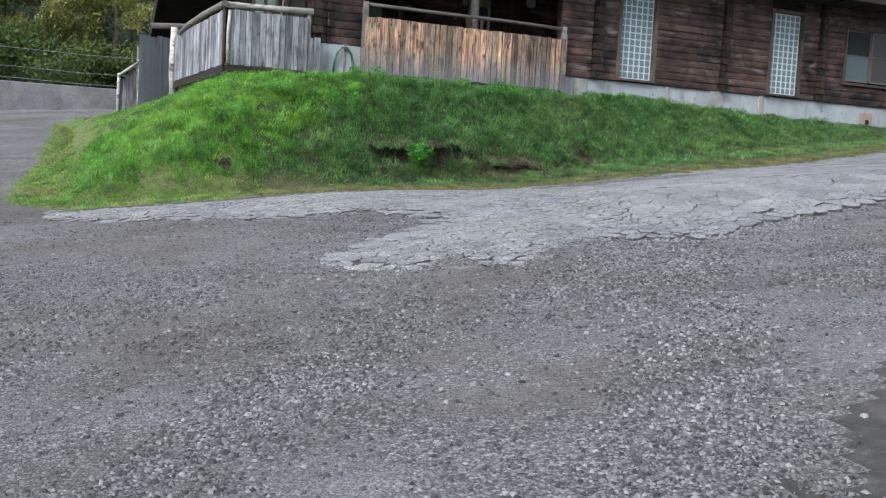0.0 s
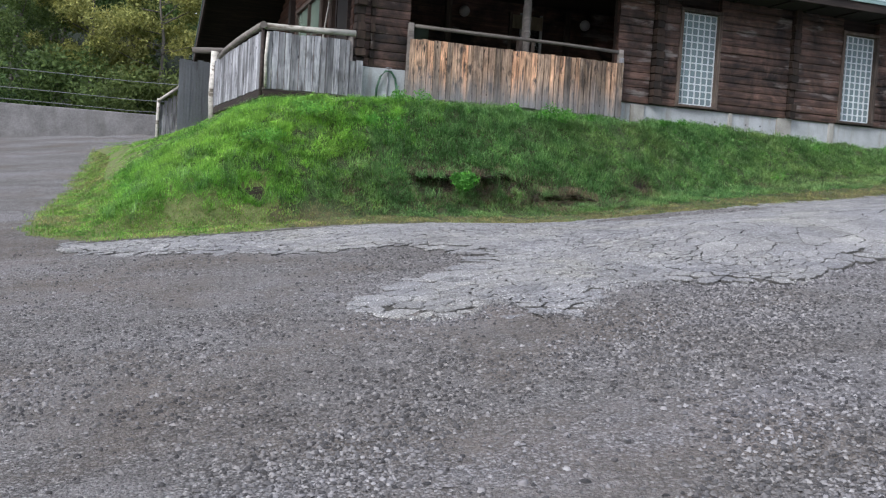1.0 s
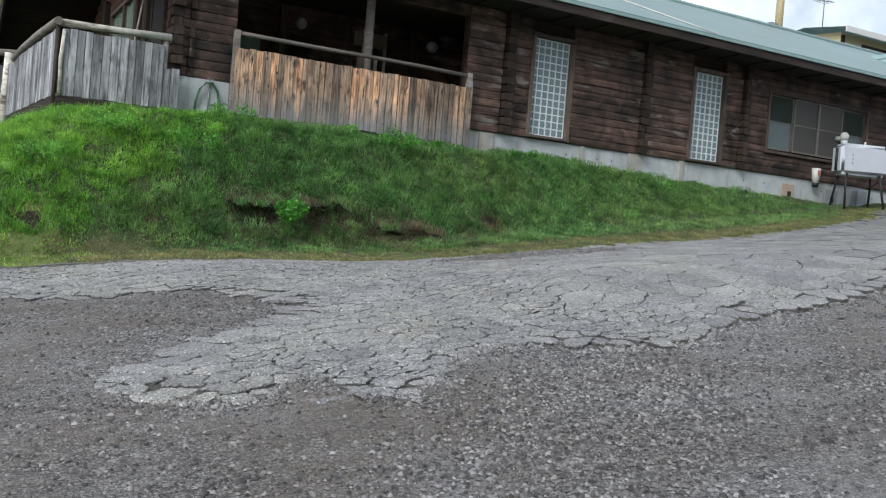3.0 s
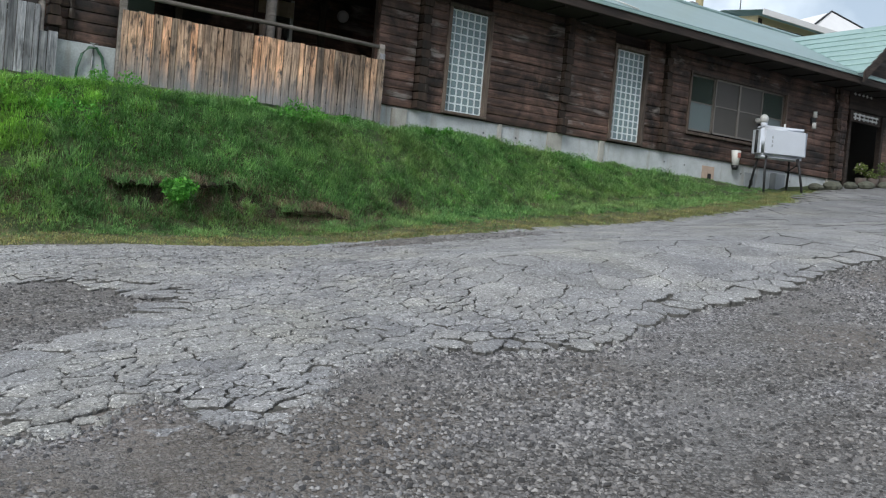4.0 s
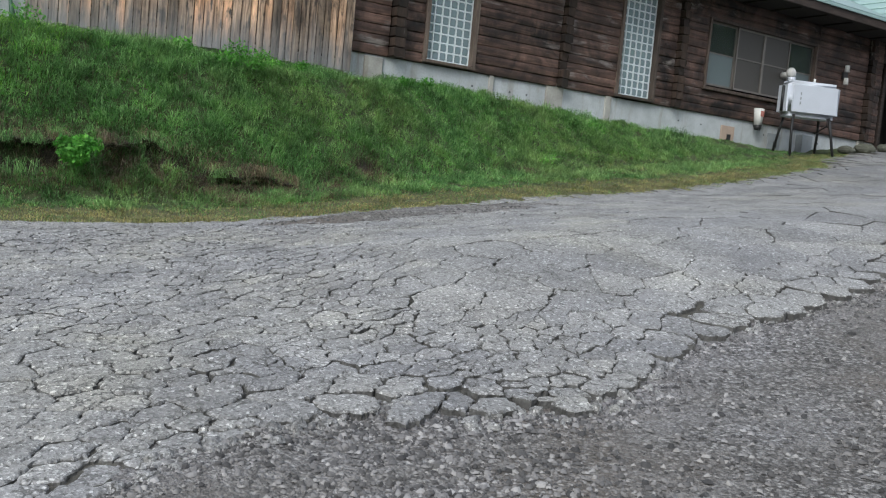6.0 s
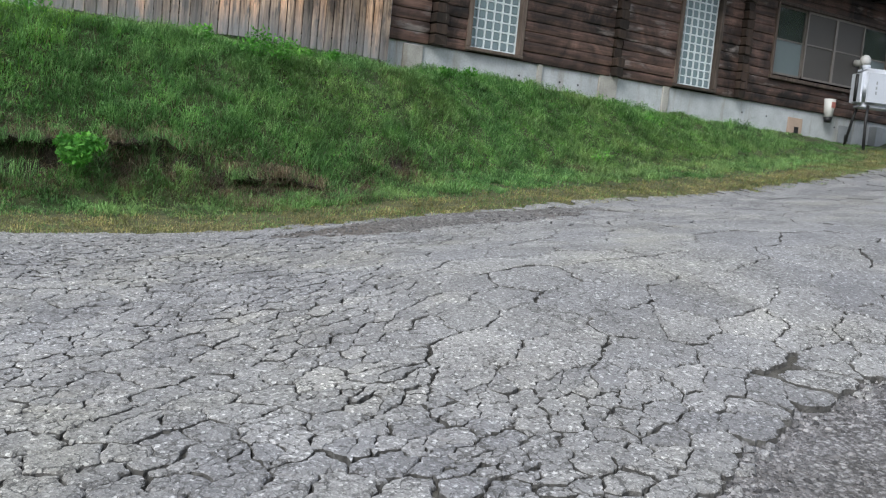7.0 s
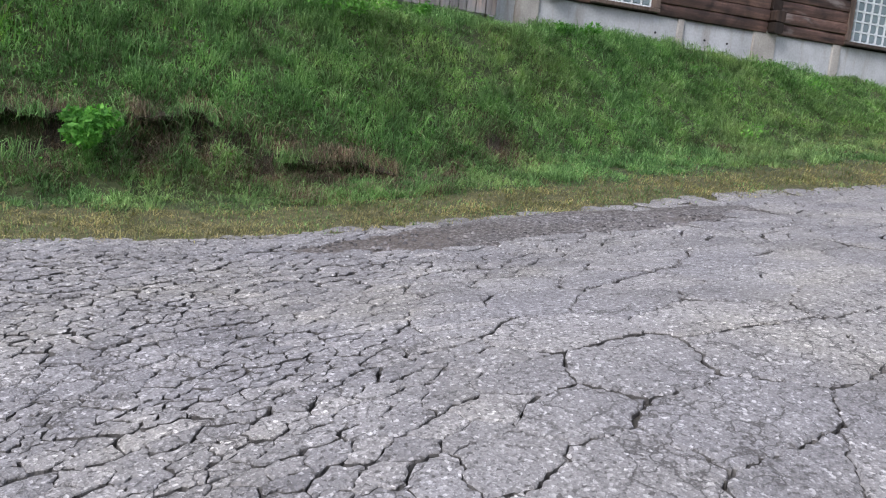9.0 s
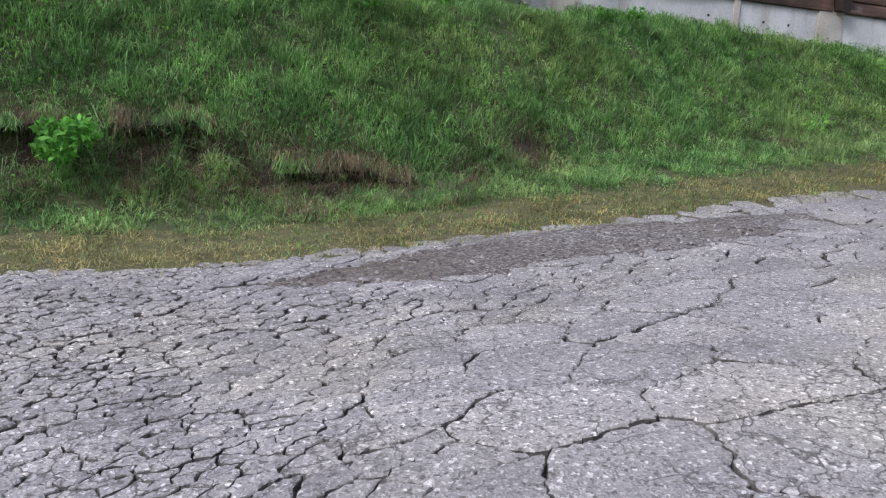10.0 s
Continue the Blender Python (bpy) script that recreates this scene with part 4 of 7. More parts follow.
for y, z in ((1.2, 5.9), (6.8, 5.9)):
    bm = fresh()
    tube(bm, [(ROOF_W + 0.2, y, z), (WEST + 0.1, y, z)], 0.11, 10)
    part("purlin", bm, DARK_WOOD, roof)

roof_cable = thing("roof_cable", "thin pale cable lying across the roof", "cable", (4.2, -1, 5.4))
bm = fresh()
tube(bm, [(4.2, -0.98, 5.4), (3.6, 0.0, 5.845), (3.0, 1.0, 6.295), (2.2, 2.2, 6.835)], 0.018, 6)
piece("cable", bm, WHITE_PLASTIC, roof_cable)

# cross gable over the entrance
porch_roof = thing("entrance_gable", "pale teal gable roof with seams over the entrance", "roof", kind="structure")
GX0, GXR, GZ0, GZR, GY0, GY1 = 12.25, 14.1, 5.4, 6.99, -1.25, 3.6
for side in (-1, 1):
    bm = fresh()
    n = 8
    prev = None
    for k in range(n + 1):
        x = GXR + side * (GXR - GX0) * (1 - k / n)
        z = GZ0 + (GZR - GZ0) * k / n
        for lift in ((0.02, 0.0) if k else (0.0,)):
            row = [bm.verts.new((x, y, z + lift)) for y in (GY0, GY1)]
            if prev:
                bm.faces.new((prev[0], prev[1], row[1], row[0]))
            prev = row
    ext = bmesh.ops.extrude_face_region(bm, geom=bm.faces[:])
    bmesh.ops.translate(bm, verts=[v for v in ext["geom"] if isinstance(v, bmesh.types.BMVert)], vec=(0, 0, -0.06))
    part("slope", bm, ROOF_LIGHT, porch_roof)
    bm = fresh()
    for k in range(1, n):
        x, z = GXR + side * (GXR - GX0) * (1 - k / n), GZ0 + (GZR - GZ0) * k / n
        tube(bm, [(x, GY0 + 0.02, z + 0.03), (x, GY1, z + 0.03)], 0.022, 6)
    part("seams", bm, ROOF_LIGHT, porch_roof)
    bm = fresh()
    vs = [bm.verts.new((GXR + side * dx, y, z)) for y in (GY0 - 0.03, GY0 + 0.03) for dx, z in ((GXR - GX0 + 0.06, GZ0 - 0.04), (0, GZR + 0.02), (0, GZR - 0.26), (GXR - GX0 + 0.06, GZ0 - 0.32))]
    bm.faces.new(vs[:4])
    bm.faces.new(vs[4:][::-1])
    for i in range(4):
        j = (i + 1) % 4
        bm.faces.new((vs[i], vs[4 + i], vs[4 + j], vs[j]))
    part("barge_board", bm, DARK_WOOD, porch_roof)
bm = fresh()
vs = [bm.verts.new((x, y, z)) for y in (-0.9, -0.84) for x, z in ((GX0 + 0.05, GZ0 - 0.1), (2 * GXR - GX0 - 0.05, GZ0 - 0.1), (GXR, GZR - 0.12))]
bm.faces.new(vs[:3])
bm.faces.new(vs[3:][::-1])
for i in range(3):
    j = (i + 1) % 3
    bm.faces.new((vs[i], vs[3 + i], vs[3 + j], vs[j]))
part("gable_wall", bm, DARK_WOOD, porch_roof)

# entrance recess, doors and signs
entrance = thing("entrance", "dark timber entrance recess", "entrance", kind="structure")
for lo, hi, m in (((EAST, 1.3, 2.0), (20.5, 1.45, 5.2), DARK_INSIDE), ((16.4, -0.05, 2.0), (20.5, 0.12, 5.0), LOG_S), ((EAST - 0.15, 0.17, 2.0), (EAST, 1.3, 5.0), LOG_W), ((15.25, -0.05, 2.0), (16.4, 0.12, 5.0), LOG_S), ((EAST, -0.1, 4.62), (16.4, 0.1, 5.1), DARK_WOOD), ((EAST, 0.1, 4.96), (16.4, 1.3, 5.0), DARK_WOOD)):
    bm = fresh()
    box(bm, lo, hi)
    part("panel", bm, m, entrance)
for x in (13.62, 15.2):
    bm = fresh()
    box(bm, (x - 0.06, -0.06, 2.05), (x + 0.06, 0.1, 4.62))
    soften(bm, 0.01)
    part("jamb", bm, DARK_WOOD, entrance)
bm = fresh()
box(bm, (13.42, 0.25, 2.9), (13.56, 0.28, 4.1))
part("notice", bm, WHITE_PLASTIC, entrance, "pale paper notices")
for x0, x1, z0, z1, n, size, m in ((13.42, 14.86, 4.28, 4.58, 6, 0.2, DARK_WOOD), (13.4, 14.6, 4.98, 5.18, 5, 0.13, None)):
    sign = thing("sign_board", "dark wooden sign with a row of white characters" if m else "row of small white raised characters", "sign", ((x0 + x1) / 2, -0.13, z0))
    if m:
        bm = fresh()
        box(bm, (x0, -0.17, z0), (x1, -0.12, z1))
        soften(bm, 0.008)
        piece("board", bm, m, sign)
    for k in range(n):
        bm = fresh()
        cx_, cz_, y = x0 + 0.12 + (k + 0.5) * (x1 - x0 - 0.24) / n, (z0 + z1) / 2, (-0.185 if m else -0.13)
        t = 0.042 if m else 0.024
        for j in range(2):
            box(bm, (cx_ - size / 2, y, cz_ + size * (0.3 - 0.5 * j) - t / 2), (cx_ + size / 2 * random.uniform(0.5, 1), y + 0.013, cz_ + size * (0.3 - 0.5 * j) + t / 2))
        box(bm, (cx_ - t / 2 + random.uniform(-0.03, 0.03), y + 0.001, cz_ - size / 2), (cx_ + t / 2, y + 0.012, cz_ + size / 2))
        piece("white_bars", bm, WHITE_PLASTIC, sign)


# ---- board fence before the porch ----
fence = thing("board_fence", "upright tan and greyed boards fencing the porch, weathered darker below", "fence", (-4, -0.25, 2.2))
x = -6.38
while x < -1.66:
    w = random.uniform(0.1, 0.15)
    bm = fresh()
    top, low, lean = 3.385 + random.uniform(-0.012, 0.012), 2.225 + random.uniform(-0.02, 0.012), random.uniform(-0.006, 0.006)
    back_ = random.uniform(-0.014, 0.0)
    box(bm, (x, -0.285 + back_, low), (x + w - random.uniform(0.008, 0.018), -0.258 + back_, top))
    soften(bm, 0.004)
    piece("board", bm, BOARD, fence)
    x += w
for xp, z in ((-6.36, 3.7), (-1.6, 3.68), (-4.0, 3.4)):
    bm = fresh()
    box(bm, (xp - 0.055, -0.255, 2.18), (xp + 0.055, -0.15, z))
    soften(bm, 0.01)
    piece("post", bm, GREY_POLE, fence)
bm = fresh()
box(bm, (-1.655, -0.292, 2.2), (-1.545, -0.262, 3.5))
soften(bm, 0.006)
piece("end_board", bm, GREY_BOARD, fence)
bm = fresh()
tube(bm, [(-6.4, -0.2, 3.655), (-5, -0.2, 3.645), (-3, -0.2, 3.65), (-1.62, -0.2, 3.63)], 0.038, 8, wobble=0.06)
piece("top_rail", bm, GREY_POLE, fence)
for z in (2.45, 3.2):
    bm = fresh()
    box(bm, (-6.35, -0.256, z), (-1.6, -0.2, z + 0.08))
    piece("stringer", bm, GREY_POLE, fence)

# ---- raised deck with board railing ----
deck = thing("deck", "raised timber deck with grey board railing and peeled pole handrail", "deck", (-8.4, 1, 2.0))
bm = fresh()
vs = [bm.verts.new((x, y, z)) for z in (2.06, 2.14) for x, y in ((-9.27, -0.3), (-7.45, -0.3), (-7.45, 5), (-9.6, 5))]
bm.faces.new(vs[:4][::-1])
bm.faces.new(vs[4:])
for i in range(4):
    j = (i + 1) % 4
    bm.faces.new((vs[i], vs[j], vs[4 + j], vs[4 + i]))
piece("platform", bm, GREY_POLE, deck)


def along(p0, p1, width, thick, z_low, z_top, name, owner, material=GREY_BOARD, skew=0.0):
    """Upright boards set side by side from p0 to p1."""
    p0, p1 = Vector(p0), Vector(p1)
    run = (p1 - p0).length
    d = (p1 - p0) / run
    side = Vector((d.y, -d.x, 0))
    s = 0.0
    while s < run - 0.04:
        w = min(width * random.uniform(0.85, 1.2), run - s)
        bm = fresh()
        o = random.uniform(-0.004, 0.004)
        za, zb = z_low + skew * s + random.uniform(-0.012, 0.012), z_top + skew * s + random.uniform(-0.015, 0.015)
        a, b = p0 + d * (s + 0.005), p0 + d * (s + w - 0.005)
        ring = [a + side * o, b + side * o, b + side * (o + thick), a + side * (o + thick)]
        lo_, hi_ = [bm.verts.new((v.x, v.y, za)) for v in ring], [bm.verts.new((v.x, v.y, zb)) for v in ring]
        bm.faces.new(lo_[::-1])
        bm.faces.new(hi_)
        for i in range(4):
            bm.faces.new((lo_[i], lo_[(i + 1) % 4], hi_[(i + 1) % 4], hi_[i]))
        soften(bm, 0.003)
        piece(name, bm, material, owner)
        s += w


along((-9.22, -0.3, 0), (-7.6, -0.3, 0), 0.13, 0.022, 2.13, 3.2, "board", deck)
along((-9.62, 4.95, 0), (-9.27, -0.28, 0), 0.15, 0.022, 2.12, 3.2, "board", deck)
along((-7.6, -0.29, 0), (-7.32, -0.29, 0), 0.13, 0.022, 2.1, 2.82, "short_board", deck)
for pts, r, name, m in (
    ([(-9.3, -0.27, 3.29), (-8.4, -0.27, 3.31), (-7.5, -0.27, 3.35)], 0.062, "handrail", PALE_POLE),
    ([(-9.29, -0.35, 3.3), (-9.4, 1.5, 3.33), (-9.52, 3.2, 3.3), (-9.58, 4.2, 3.22)], 0.068, "side_handrail", GREY_POLE),
    ([(-9.62, 4.98, 1.6), (-9.66, 5.0, 2.4), (-9.63, 5.0, 3.44)], 0.09, "round_post", PALE_POLE),
    ([(-9.28, -0.27, 1.5), (-9.28, -0.27, 3.26)], 0.036, "corner_post", DARK_WOOD),
    ([(-7.58, -0.24, 1.6), (-7.58, -0.24, 3.3)], 0.05, "end_post", GREY_POLE),
    ([(-8.4, 0.2, 1.3), (-8.4, 0.2, 2.1)], 0.06, "support_post", GREY_POLE),
    ([(-9.2, -0.33, 2.14), (-9.22, -0.335, 2.7), (-9.19, -0.33, 3.18)], 0.03, "peeled_batten", PALE_POLE),
):
    bm = fresh()
    tube(bm, pts, r, 10, wobble=0.05)
    piece(name, bm, m, deck)
for lo, hi in (((-9.25, -0.32, 1.98), (-7.5, -0.26, 2.11)), ((-9.25, -0.24, 3.06), (-7.6, -0.2, 3.14))):
    bm = fresh()
    box(bm, lo, hi)
    piece("joist", bm, DARK_WOOD, deck)
bm = fresh()
vs = [bm.verts.new((x, y, z)) for z in (1.95, 2.1) for x, y in ((-9.3, -0.3), (-9.24, -0.3), (-9.58, 5), (-9.64, 5))]
bm.faces.new(vs[:4][::-1])
bm.faces.new(vs[4:])
for i in range(4):
    j = (i + 1) % 4
    bm.faces.new((vs[i], vs[j], vs[4 + j], vs[4 + i]))
piece("side_joist", bm, DARK_WOOD, deck)

inner_rail = thing("log_railing", "old log rail behind the deck under the gable eaves", "railing", (-8.8, 7, 2.0))
bm = fresh()
tube(bm, [(-10.0, 7.2, 3.72), (-8.0, 7.0, 3.85)], 0.08, 10)
piece("rail", bm, GREY_POLE, inner_rail)
for x, y in ((-9.35, 7.13), (-8.2, 7.0)):
    bm = fresh()
    tube(bm, [(x, y, 1.4), (x, y, 3.74)], 0.09, 10)
    piece("post", bm, GREY_POLE, inner_rail)

pole = thing("leaning_pole", "thin pale stick leaning against the gable wall", "pole", (-7.9, 1.2, 2.14))
bm = fresh()
tube(bm, [(-8.05, 0.9, 2.14), (-7.6, 1.2, 5.3)], [0.022, 0.016], 8)
piece("stick", bm, PALE_POLE, pole)

# ---- tin screen, stick gate, far wall, wires ----
screen = thing("sheet_screen", "tall grey ribbed sheet metal screen beside the deck", "screen", (-10.0, 6.0, 1.4))
for k in range(6):
    bm = fresh()
    rows = []
    for j in range(9):
        x = -10.38 + (k * 8 + j) * 0.86 / 48
        rows.append([bm.verts.new((x, 6.0 + 0.0015 * math.sin(j * math.pi / 2) - 0.012 * (k % 2), z)) for z in (0.9, 3.32 - 0.02 * (k % 3))])
    for a, b in zip(rows, rows[1:]):
        bm.faces.new((a[0], b[0], b[1], a[1]))
    bmesh.ops.solidify(bm, geom=bm.faces[:], thickness=0.006)
    piece("sheet", bm, TIN, screen)

gate = thing("stick_gate", "low gate of grey boards between peeled sticks", "gate", (-10.55, 7.0, 1.2))
for p in ([(-10.79, 7.0, 1.0), (-10.8, 7.0, 1.8), (-10.78, 7.0, 2.38)], [(-10.3, 7.0, 1.1), (-10.27, 7.0, 2.0), (-10.28, 7.0, 2.78)], [(-10.82, 6.97, 2.3), (-10.6, 6.97, 2.47), (-10.26, 6.97, 2.74)]):
    bm = fresh()
    tube(bm, p, 0.042, 8, wobble=0.08)
    piece("stick", bm, PALE_POLE, gate)
along((-10.76, 7.03, 0), (-10.3, 7.03, 0), 0.1, 0.02, 1.35, 2.24, "board", gate, GREY_BOARD, 0.8)

bm = fresh()
box(bm, (-24.0, 16.0, 0.2), (-4.0, 16.25, 2.56))
soften(bm, 0.02)
tagged(part("retaining_wall", bm, WALL_CONCRETE, None), "low stained concrete wall at the end of the drive", "wall", kind="structure")

wires = thing("wire_fence", "slack fence wires on thin posts before the trees", "fence", (-14, 17.5, 1.8))
for x in (-26.0, -21.5, -17.0, -9.5):
    bm = fresh()
    tube(bm, [(x, 17.5, 0.4), (x, 17.5, 4.3)], 0.04, 8)
    piece("post", bm, GREY_POLE, wires)
for z in (2.95, 3.35, 4.0):
    bm = fresh()
    tube(bm, [(-40 + k * 2.2, 17.5, z - 0.05 * math.sin(k * 1.1) ** 2 - 0.012 * k) for k in range(16)], 0.012, 6)
    piece("wire", bm, WIRE, wires)


# ---- trees and thicket ----
def leaf_cloud(name, centres, radii, count, size, material):
    """Small folded leaf sprays, set in uneven clumps."""
    rng = np.random.default_rng(random.randrange(10**6))
    which = rng.integers(0, len(centres), count)
    d = rng.normal(size=(count, 3))
    d /= np.linalg.norm(d, axis=1)[:, None]
    p = np.array(centres)[which] + d * np.array(radii)[which][:, None] * rng.uniform(0.35, 1.05, count)[:, None] * (1, 1, 0.8)
    a = rng.normal(size=(count, 3))
    a /= np.linalg.norm(a, axis=1)[:, None]
    b = np.cross(a, rng.normal(size=(count, 3)))
    b /= np.linalg.norm(b, axis=1)[:, None]
    s = size * rng.uniform(0.5, 1.4, count)[:, None]
    v = np.stack([p - a * s, p + b * s * 0.45, p + a * s, p - b * s * 0.45], 1).reshape(-1, 3)
    return big_mesh(name, v, np.arange(count * 4), np.arange(count) * 4, np.full(count, 4), material)


def tree(x, y, height, spread, material, label, leaves=13000):
    z = float(terrain(x, y)) - 0.1
    t = thing("tree", label, "tree", (x, y, z), "wooded edge behind the drive")
    bm = fresh()
    top = Vector((x + random.uniform(-0.5, 0.5), y, z + height * 0.85))
    bend = [Vector((x, y, z)).lerp(top, k / 5) + Vector((random.uniform(-0.15, 0.15), random.uniform(-0.15, 0.15), 0)) for k in range(6)]
    r = height * 0.016
    tube(bm, bend, [r * (1 - 0.16 * k) for k in range(6)], 8)
    centres, radii = [], []
    for k in range(16):
        f = random.uniform(0.22, 0.95)
        root = Vector((x, y, z)).lerp(top, f * 0.9)
        q = random.uniform(0, 2 * math.pi)
        out = spread * (1.1 - 0.75 * abs(f - 0.45)) * random.uniform(0.5, 1.0)
        tip = root + Vector((math.cos(q) * out, math.sin(q) * out, out * random.uniform(0.2, 0.6)))
        tube(bm, [root, root.lerp(tip, 0.5) + Vector((0, 0, -0.1)), tip], [r * 0.26, r * 0.17, r * 0.06], 5)
        for g in (0.55, 0.8, 1.0):
            centres.append(root.lerp(tip, g) + Vector((random.uniform(-0.4, 0.4), random.uniform(-0.4, 0.4), random.uniform(-0.2, 0.4))))
            radii.append(spread * random.uniform(0.2, 0.36))
    piece("trunk", bm, BARK, t)
    ob = new("crown", leaf_cloud("crown", centres, radii, leaves, 0.075 if y < 33 else 0.14, material))
    ob.parent, ob.matrix_parent_inverse = t, Matrix.Translation(-t.location)


for x, y, h, s, gold in (
    (-18.5, 30, 11, 3.3, 0), (-16, 25, 8.5, 2.7, 0), (-14.2, 29, 11, 3.2, 0), (-12.6, 24.5, 7.5, 2.2, 1), (-10.1, 23.5, 8, 2.5, 1), (-7.6, 28, 10.5, 3.0, 0), (-6.0, 25, 8.5, 2.6, 1),
    (-3.5, 29, 10, 3.2, 0), (0, 27, 9, 3, 0), (-15, 39, 14, 4.2, 0), (-11, 36, 13, 4, 0), (-8, 40, 14, 4, 0), (-1, 39, 13, 4, 0),
):
    tree(x, y, h * random.uniform(0.9, 1.1), s, LEAF_GOLD if gold else LEAF_GREEN, "slender tree with yellowing leaves" if gold else "leafy green broadleaf tree", 17000 if gold else 12000)

centres = [(random.uniform(-22, 2), random.uniform(19, 27), 0) for _ in range(170)]
centres = [(x, y, float(terrain(x, y)) + random.uniform(0.2, 2.6)) for x, y, _ in centres]
thicket = new("thicket", leaf_cloud("thicket", centres, [random.uniform(0.6, 1.3) for _ in centres], 55000, 0.1, LEAF_GREEN))
tagged(thicket, "dark green undergrowth below the trees", "undergrowth", kind="stuff")
centres = [(random.uniform(-60, 30), random.uniform(44, 75), 0) for _ in range(220)]
centres = [(x, y, float(terrain(x, y)) + random.uniform(1, 14)) for x, y, _ in centres]
far_wood = new("far_woods", leaf_cloud("far_woods", centres, [random.uniform(2.2, 4.0) for _ in centres], 32000, 0.4, LEAF_GREEN))
tagged(far_wood, "wooded hillside behind the yard", "woods", kind="stuff")

centres = [(random.uniform(-50, 90), random.uniform(-75, -48), 0) for _ in range(800)]
centres = [(x, y, float(terrain(x, y)) + random.uniform(1, 20)) for x, y, _ in centres]
belt = new("opposite_woods", leaf_cloud("opposite_woods", centres, [random.uniform(2.5, 4.5) for _ in centres], 24000, 1.2, LEAF_GREEN))
tagged(belt, "belt of green woods across the yard", "woods", kind="stuff")

# ---- houses behind the roof ----
house = thing("cream_house", "cream walled house with a low teal roof", "house", (30, 17, 2))
bm = fresh()
vs = [bm.verts.new((x, y, z)) for x in (27.0, 36) for y, z in ((14.2, 2.0), (18, 2.0), (18, 11.6), (16, 12.0), (14.2, 11.85))]
bm.faces.new(vs[:5])
bm.faces.new(vs[5:][::-1])
for i in range(5):
    j = (i + 1) % 5
    bm.faces.new((vs[i], vs[5 + i], vs[5 + j], vs[j]))
piece("wall", bm, YELLOW_WALL, house)
for y_a, y_b in ((13.6, 16.0), (18.4, 16.0)):
    bm = fresh()
    vs = [bm.verts.new((x, y, z)) for x, y, z in ((26.5, y_a, 11.95), (36.5, y_a, 11.95), (36.5, y_b, 12.25), (26.5, y_b, 12.25))]
    bm.faces.new(vs)
    bmesh.ops.solidify(bm, geom=bm.faces[:], thickness=0.14)
    piece("roof_slope", bm, ROOF, house)
for lo, hi, n_, m in (((26.5, 13.5, 11.7), (36.5, 13.58, 11.98), "fascia", OFF_WHITE), ((26.95, 14.12, 9), (27.2, 14.18, 11.7), "corner_board", DARK_WOOD), ((28.5, 14.14, 11.35), (32.5, 14.19, 11.5), "trim_board", DARK_WOOD), ((27.0, 14.12, 9.2), (29.0, 14.18, 10.9), "window", PANE)):
    bm = fresh()
    box(bm, lo, hi)
    piece(n_, bm, m, house)

antenna = thing("tv_antenna", "thin rooftop television antenna", "antenna", (26.1, 14.6, 12.1))
bm = fresh()
tube(bm, [(26.1, 14.6, 12.0), (26.1, 14.6, 13.6)], 0.025, 6)
tube(bm, [(25.6, 14.6, 13.2), (26.7, 14.6, 13.3)], 0.02, 6)
for k in range(5):
    tube(bm, [(25.7 + k * 0.2, 14.3, 13.22), (25.7 + k * 0.2, 14.9, 13.22)], 0.012, 5)
piece("mast", bm, WIRE, antenna)

white_house = thing("white_house", "off-white building with a pointed hip roof", "house", (42, 22, 2))
bm = fresh()
box(bm, (36.5, 18, 2), (47, 26, 13.6))
piece("wall", bm, OFF_WHITE, white_house)
bm = fresh()
base = [bm.verts.new(p) for p in ((36.3, 17.8, 13.55), (47.2, 17.8, 13.55), (47.2, 26.2, 13.55), (36.3, 26.2, 13.55))]
tip = bm.verts.new((41, 20, 15.6))
bm.faces.new(base[::-1])
for i in range(4):
    bm.faces.new((base[i], base[(i + 1) % 4], tip))
piece("roof", bm, OFF_WHITE, white_house)
bm = fresh()
tube(bm, [(36.3, 17.8, 13.6), (41, 20, 15.65), (47.2, 17.8, 13.6)], 0.06, 6)
piece("hip_trim", bm, BLACK, white_house)

chimney = thing("chimney_pipe", "yellow metal chimney pipe above the ridge", "chimney", (12.65, 5, 7.0))
bm = fresh()
tube(bm, [(12.65, 5, 6.9), (12.65, 5, 10.6)], 0.125, 14)
piece("pipe", bm, YELLOW_PIPE, chimney, smooth=False)
bm = fresh()
box(bm, (12.2, 4.9, 8.0), (12.5, 5.1, 8.1))
piece("bracket", bm, GREY_BOX, chimney)

# ---- oil tank on legs ----
TX, TY, TURN = 9.4, -0.95, radians(-24)
tank = thing("oil_tank", "off-white heating oil tank on splayed black steel legs", "tank", (TX, TY, 1.9))
M = Matrix.Translation((TX, TY, 0)) @ Matrix.Rotation(TURN, 4, "Z")
bm = fresh()
box(bm, (-0.62, -0.29, 2.74), (0.62, 0.29, 3.52))
bmesh.ops.bevel(bm, geom=bm.edges[:], offset=0.1, segments=7, affect="EDGES")
bmesh.ops.transform(bm, matrix=M, verts=bm.verts[:])
shell = piece("shell", bm, WHITE, tank)
for p in shell.data.polygons:
    p.use_smooth = p.area < 0.1
for sx in (-1, 1):
    for sy in (-1, 1):
        bm = fresh()
        tube(bm, [(sx * 0.42, sy * 0.2, 2.78), (sx * 0.46, sy * 0.25, 2.5), (sx * 0.52, sy * 0.42, 1.75)], 0.03, 8)
        bmesh.ops.transform(bm, matrix=M, verts=bm.verts[:])
        piece("leg", bm, BLACK, tank)
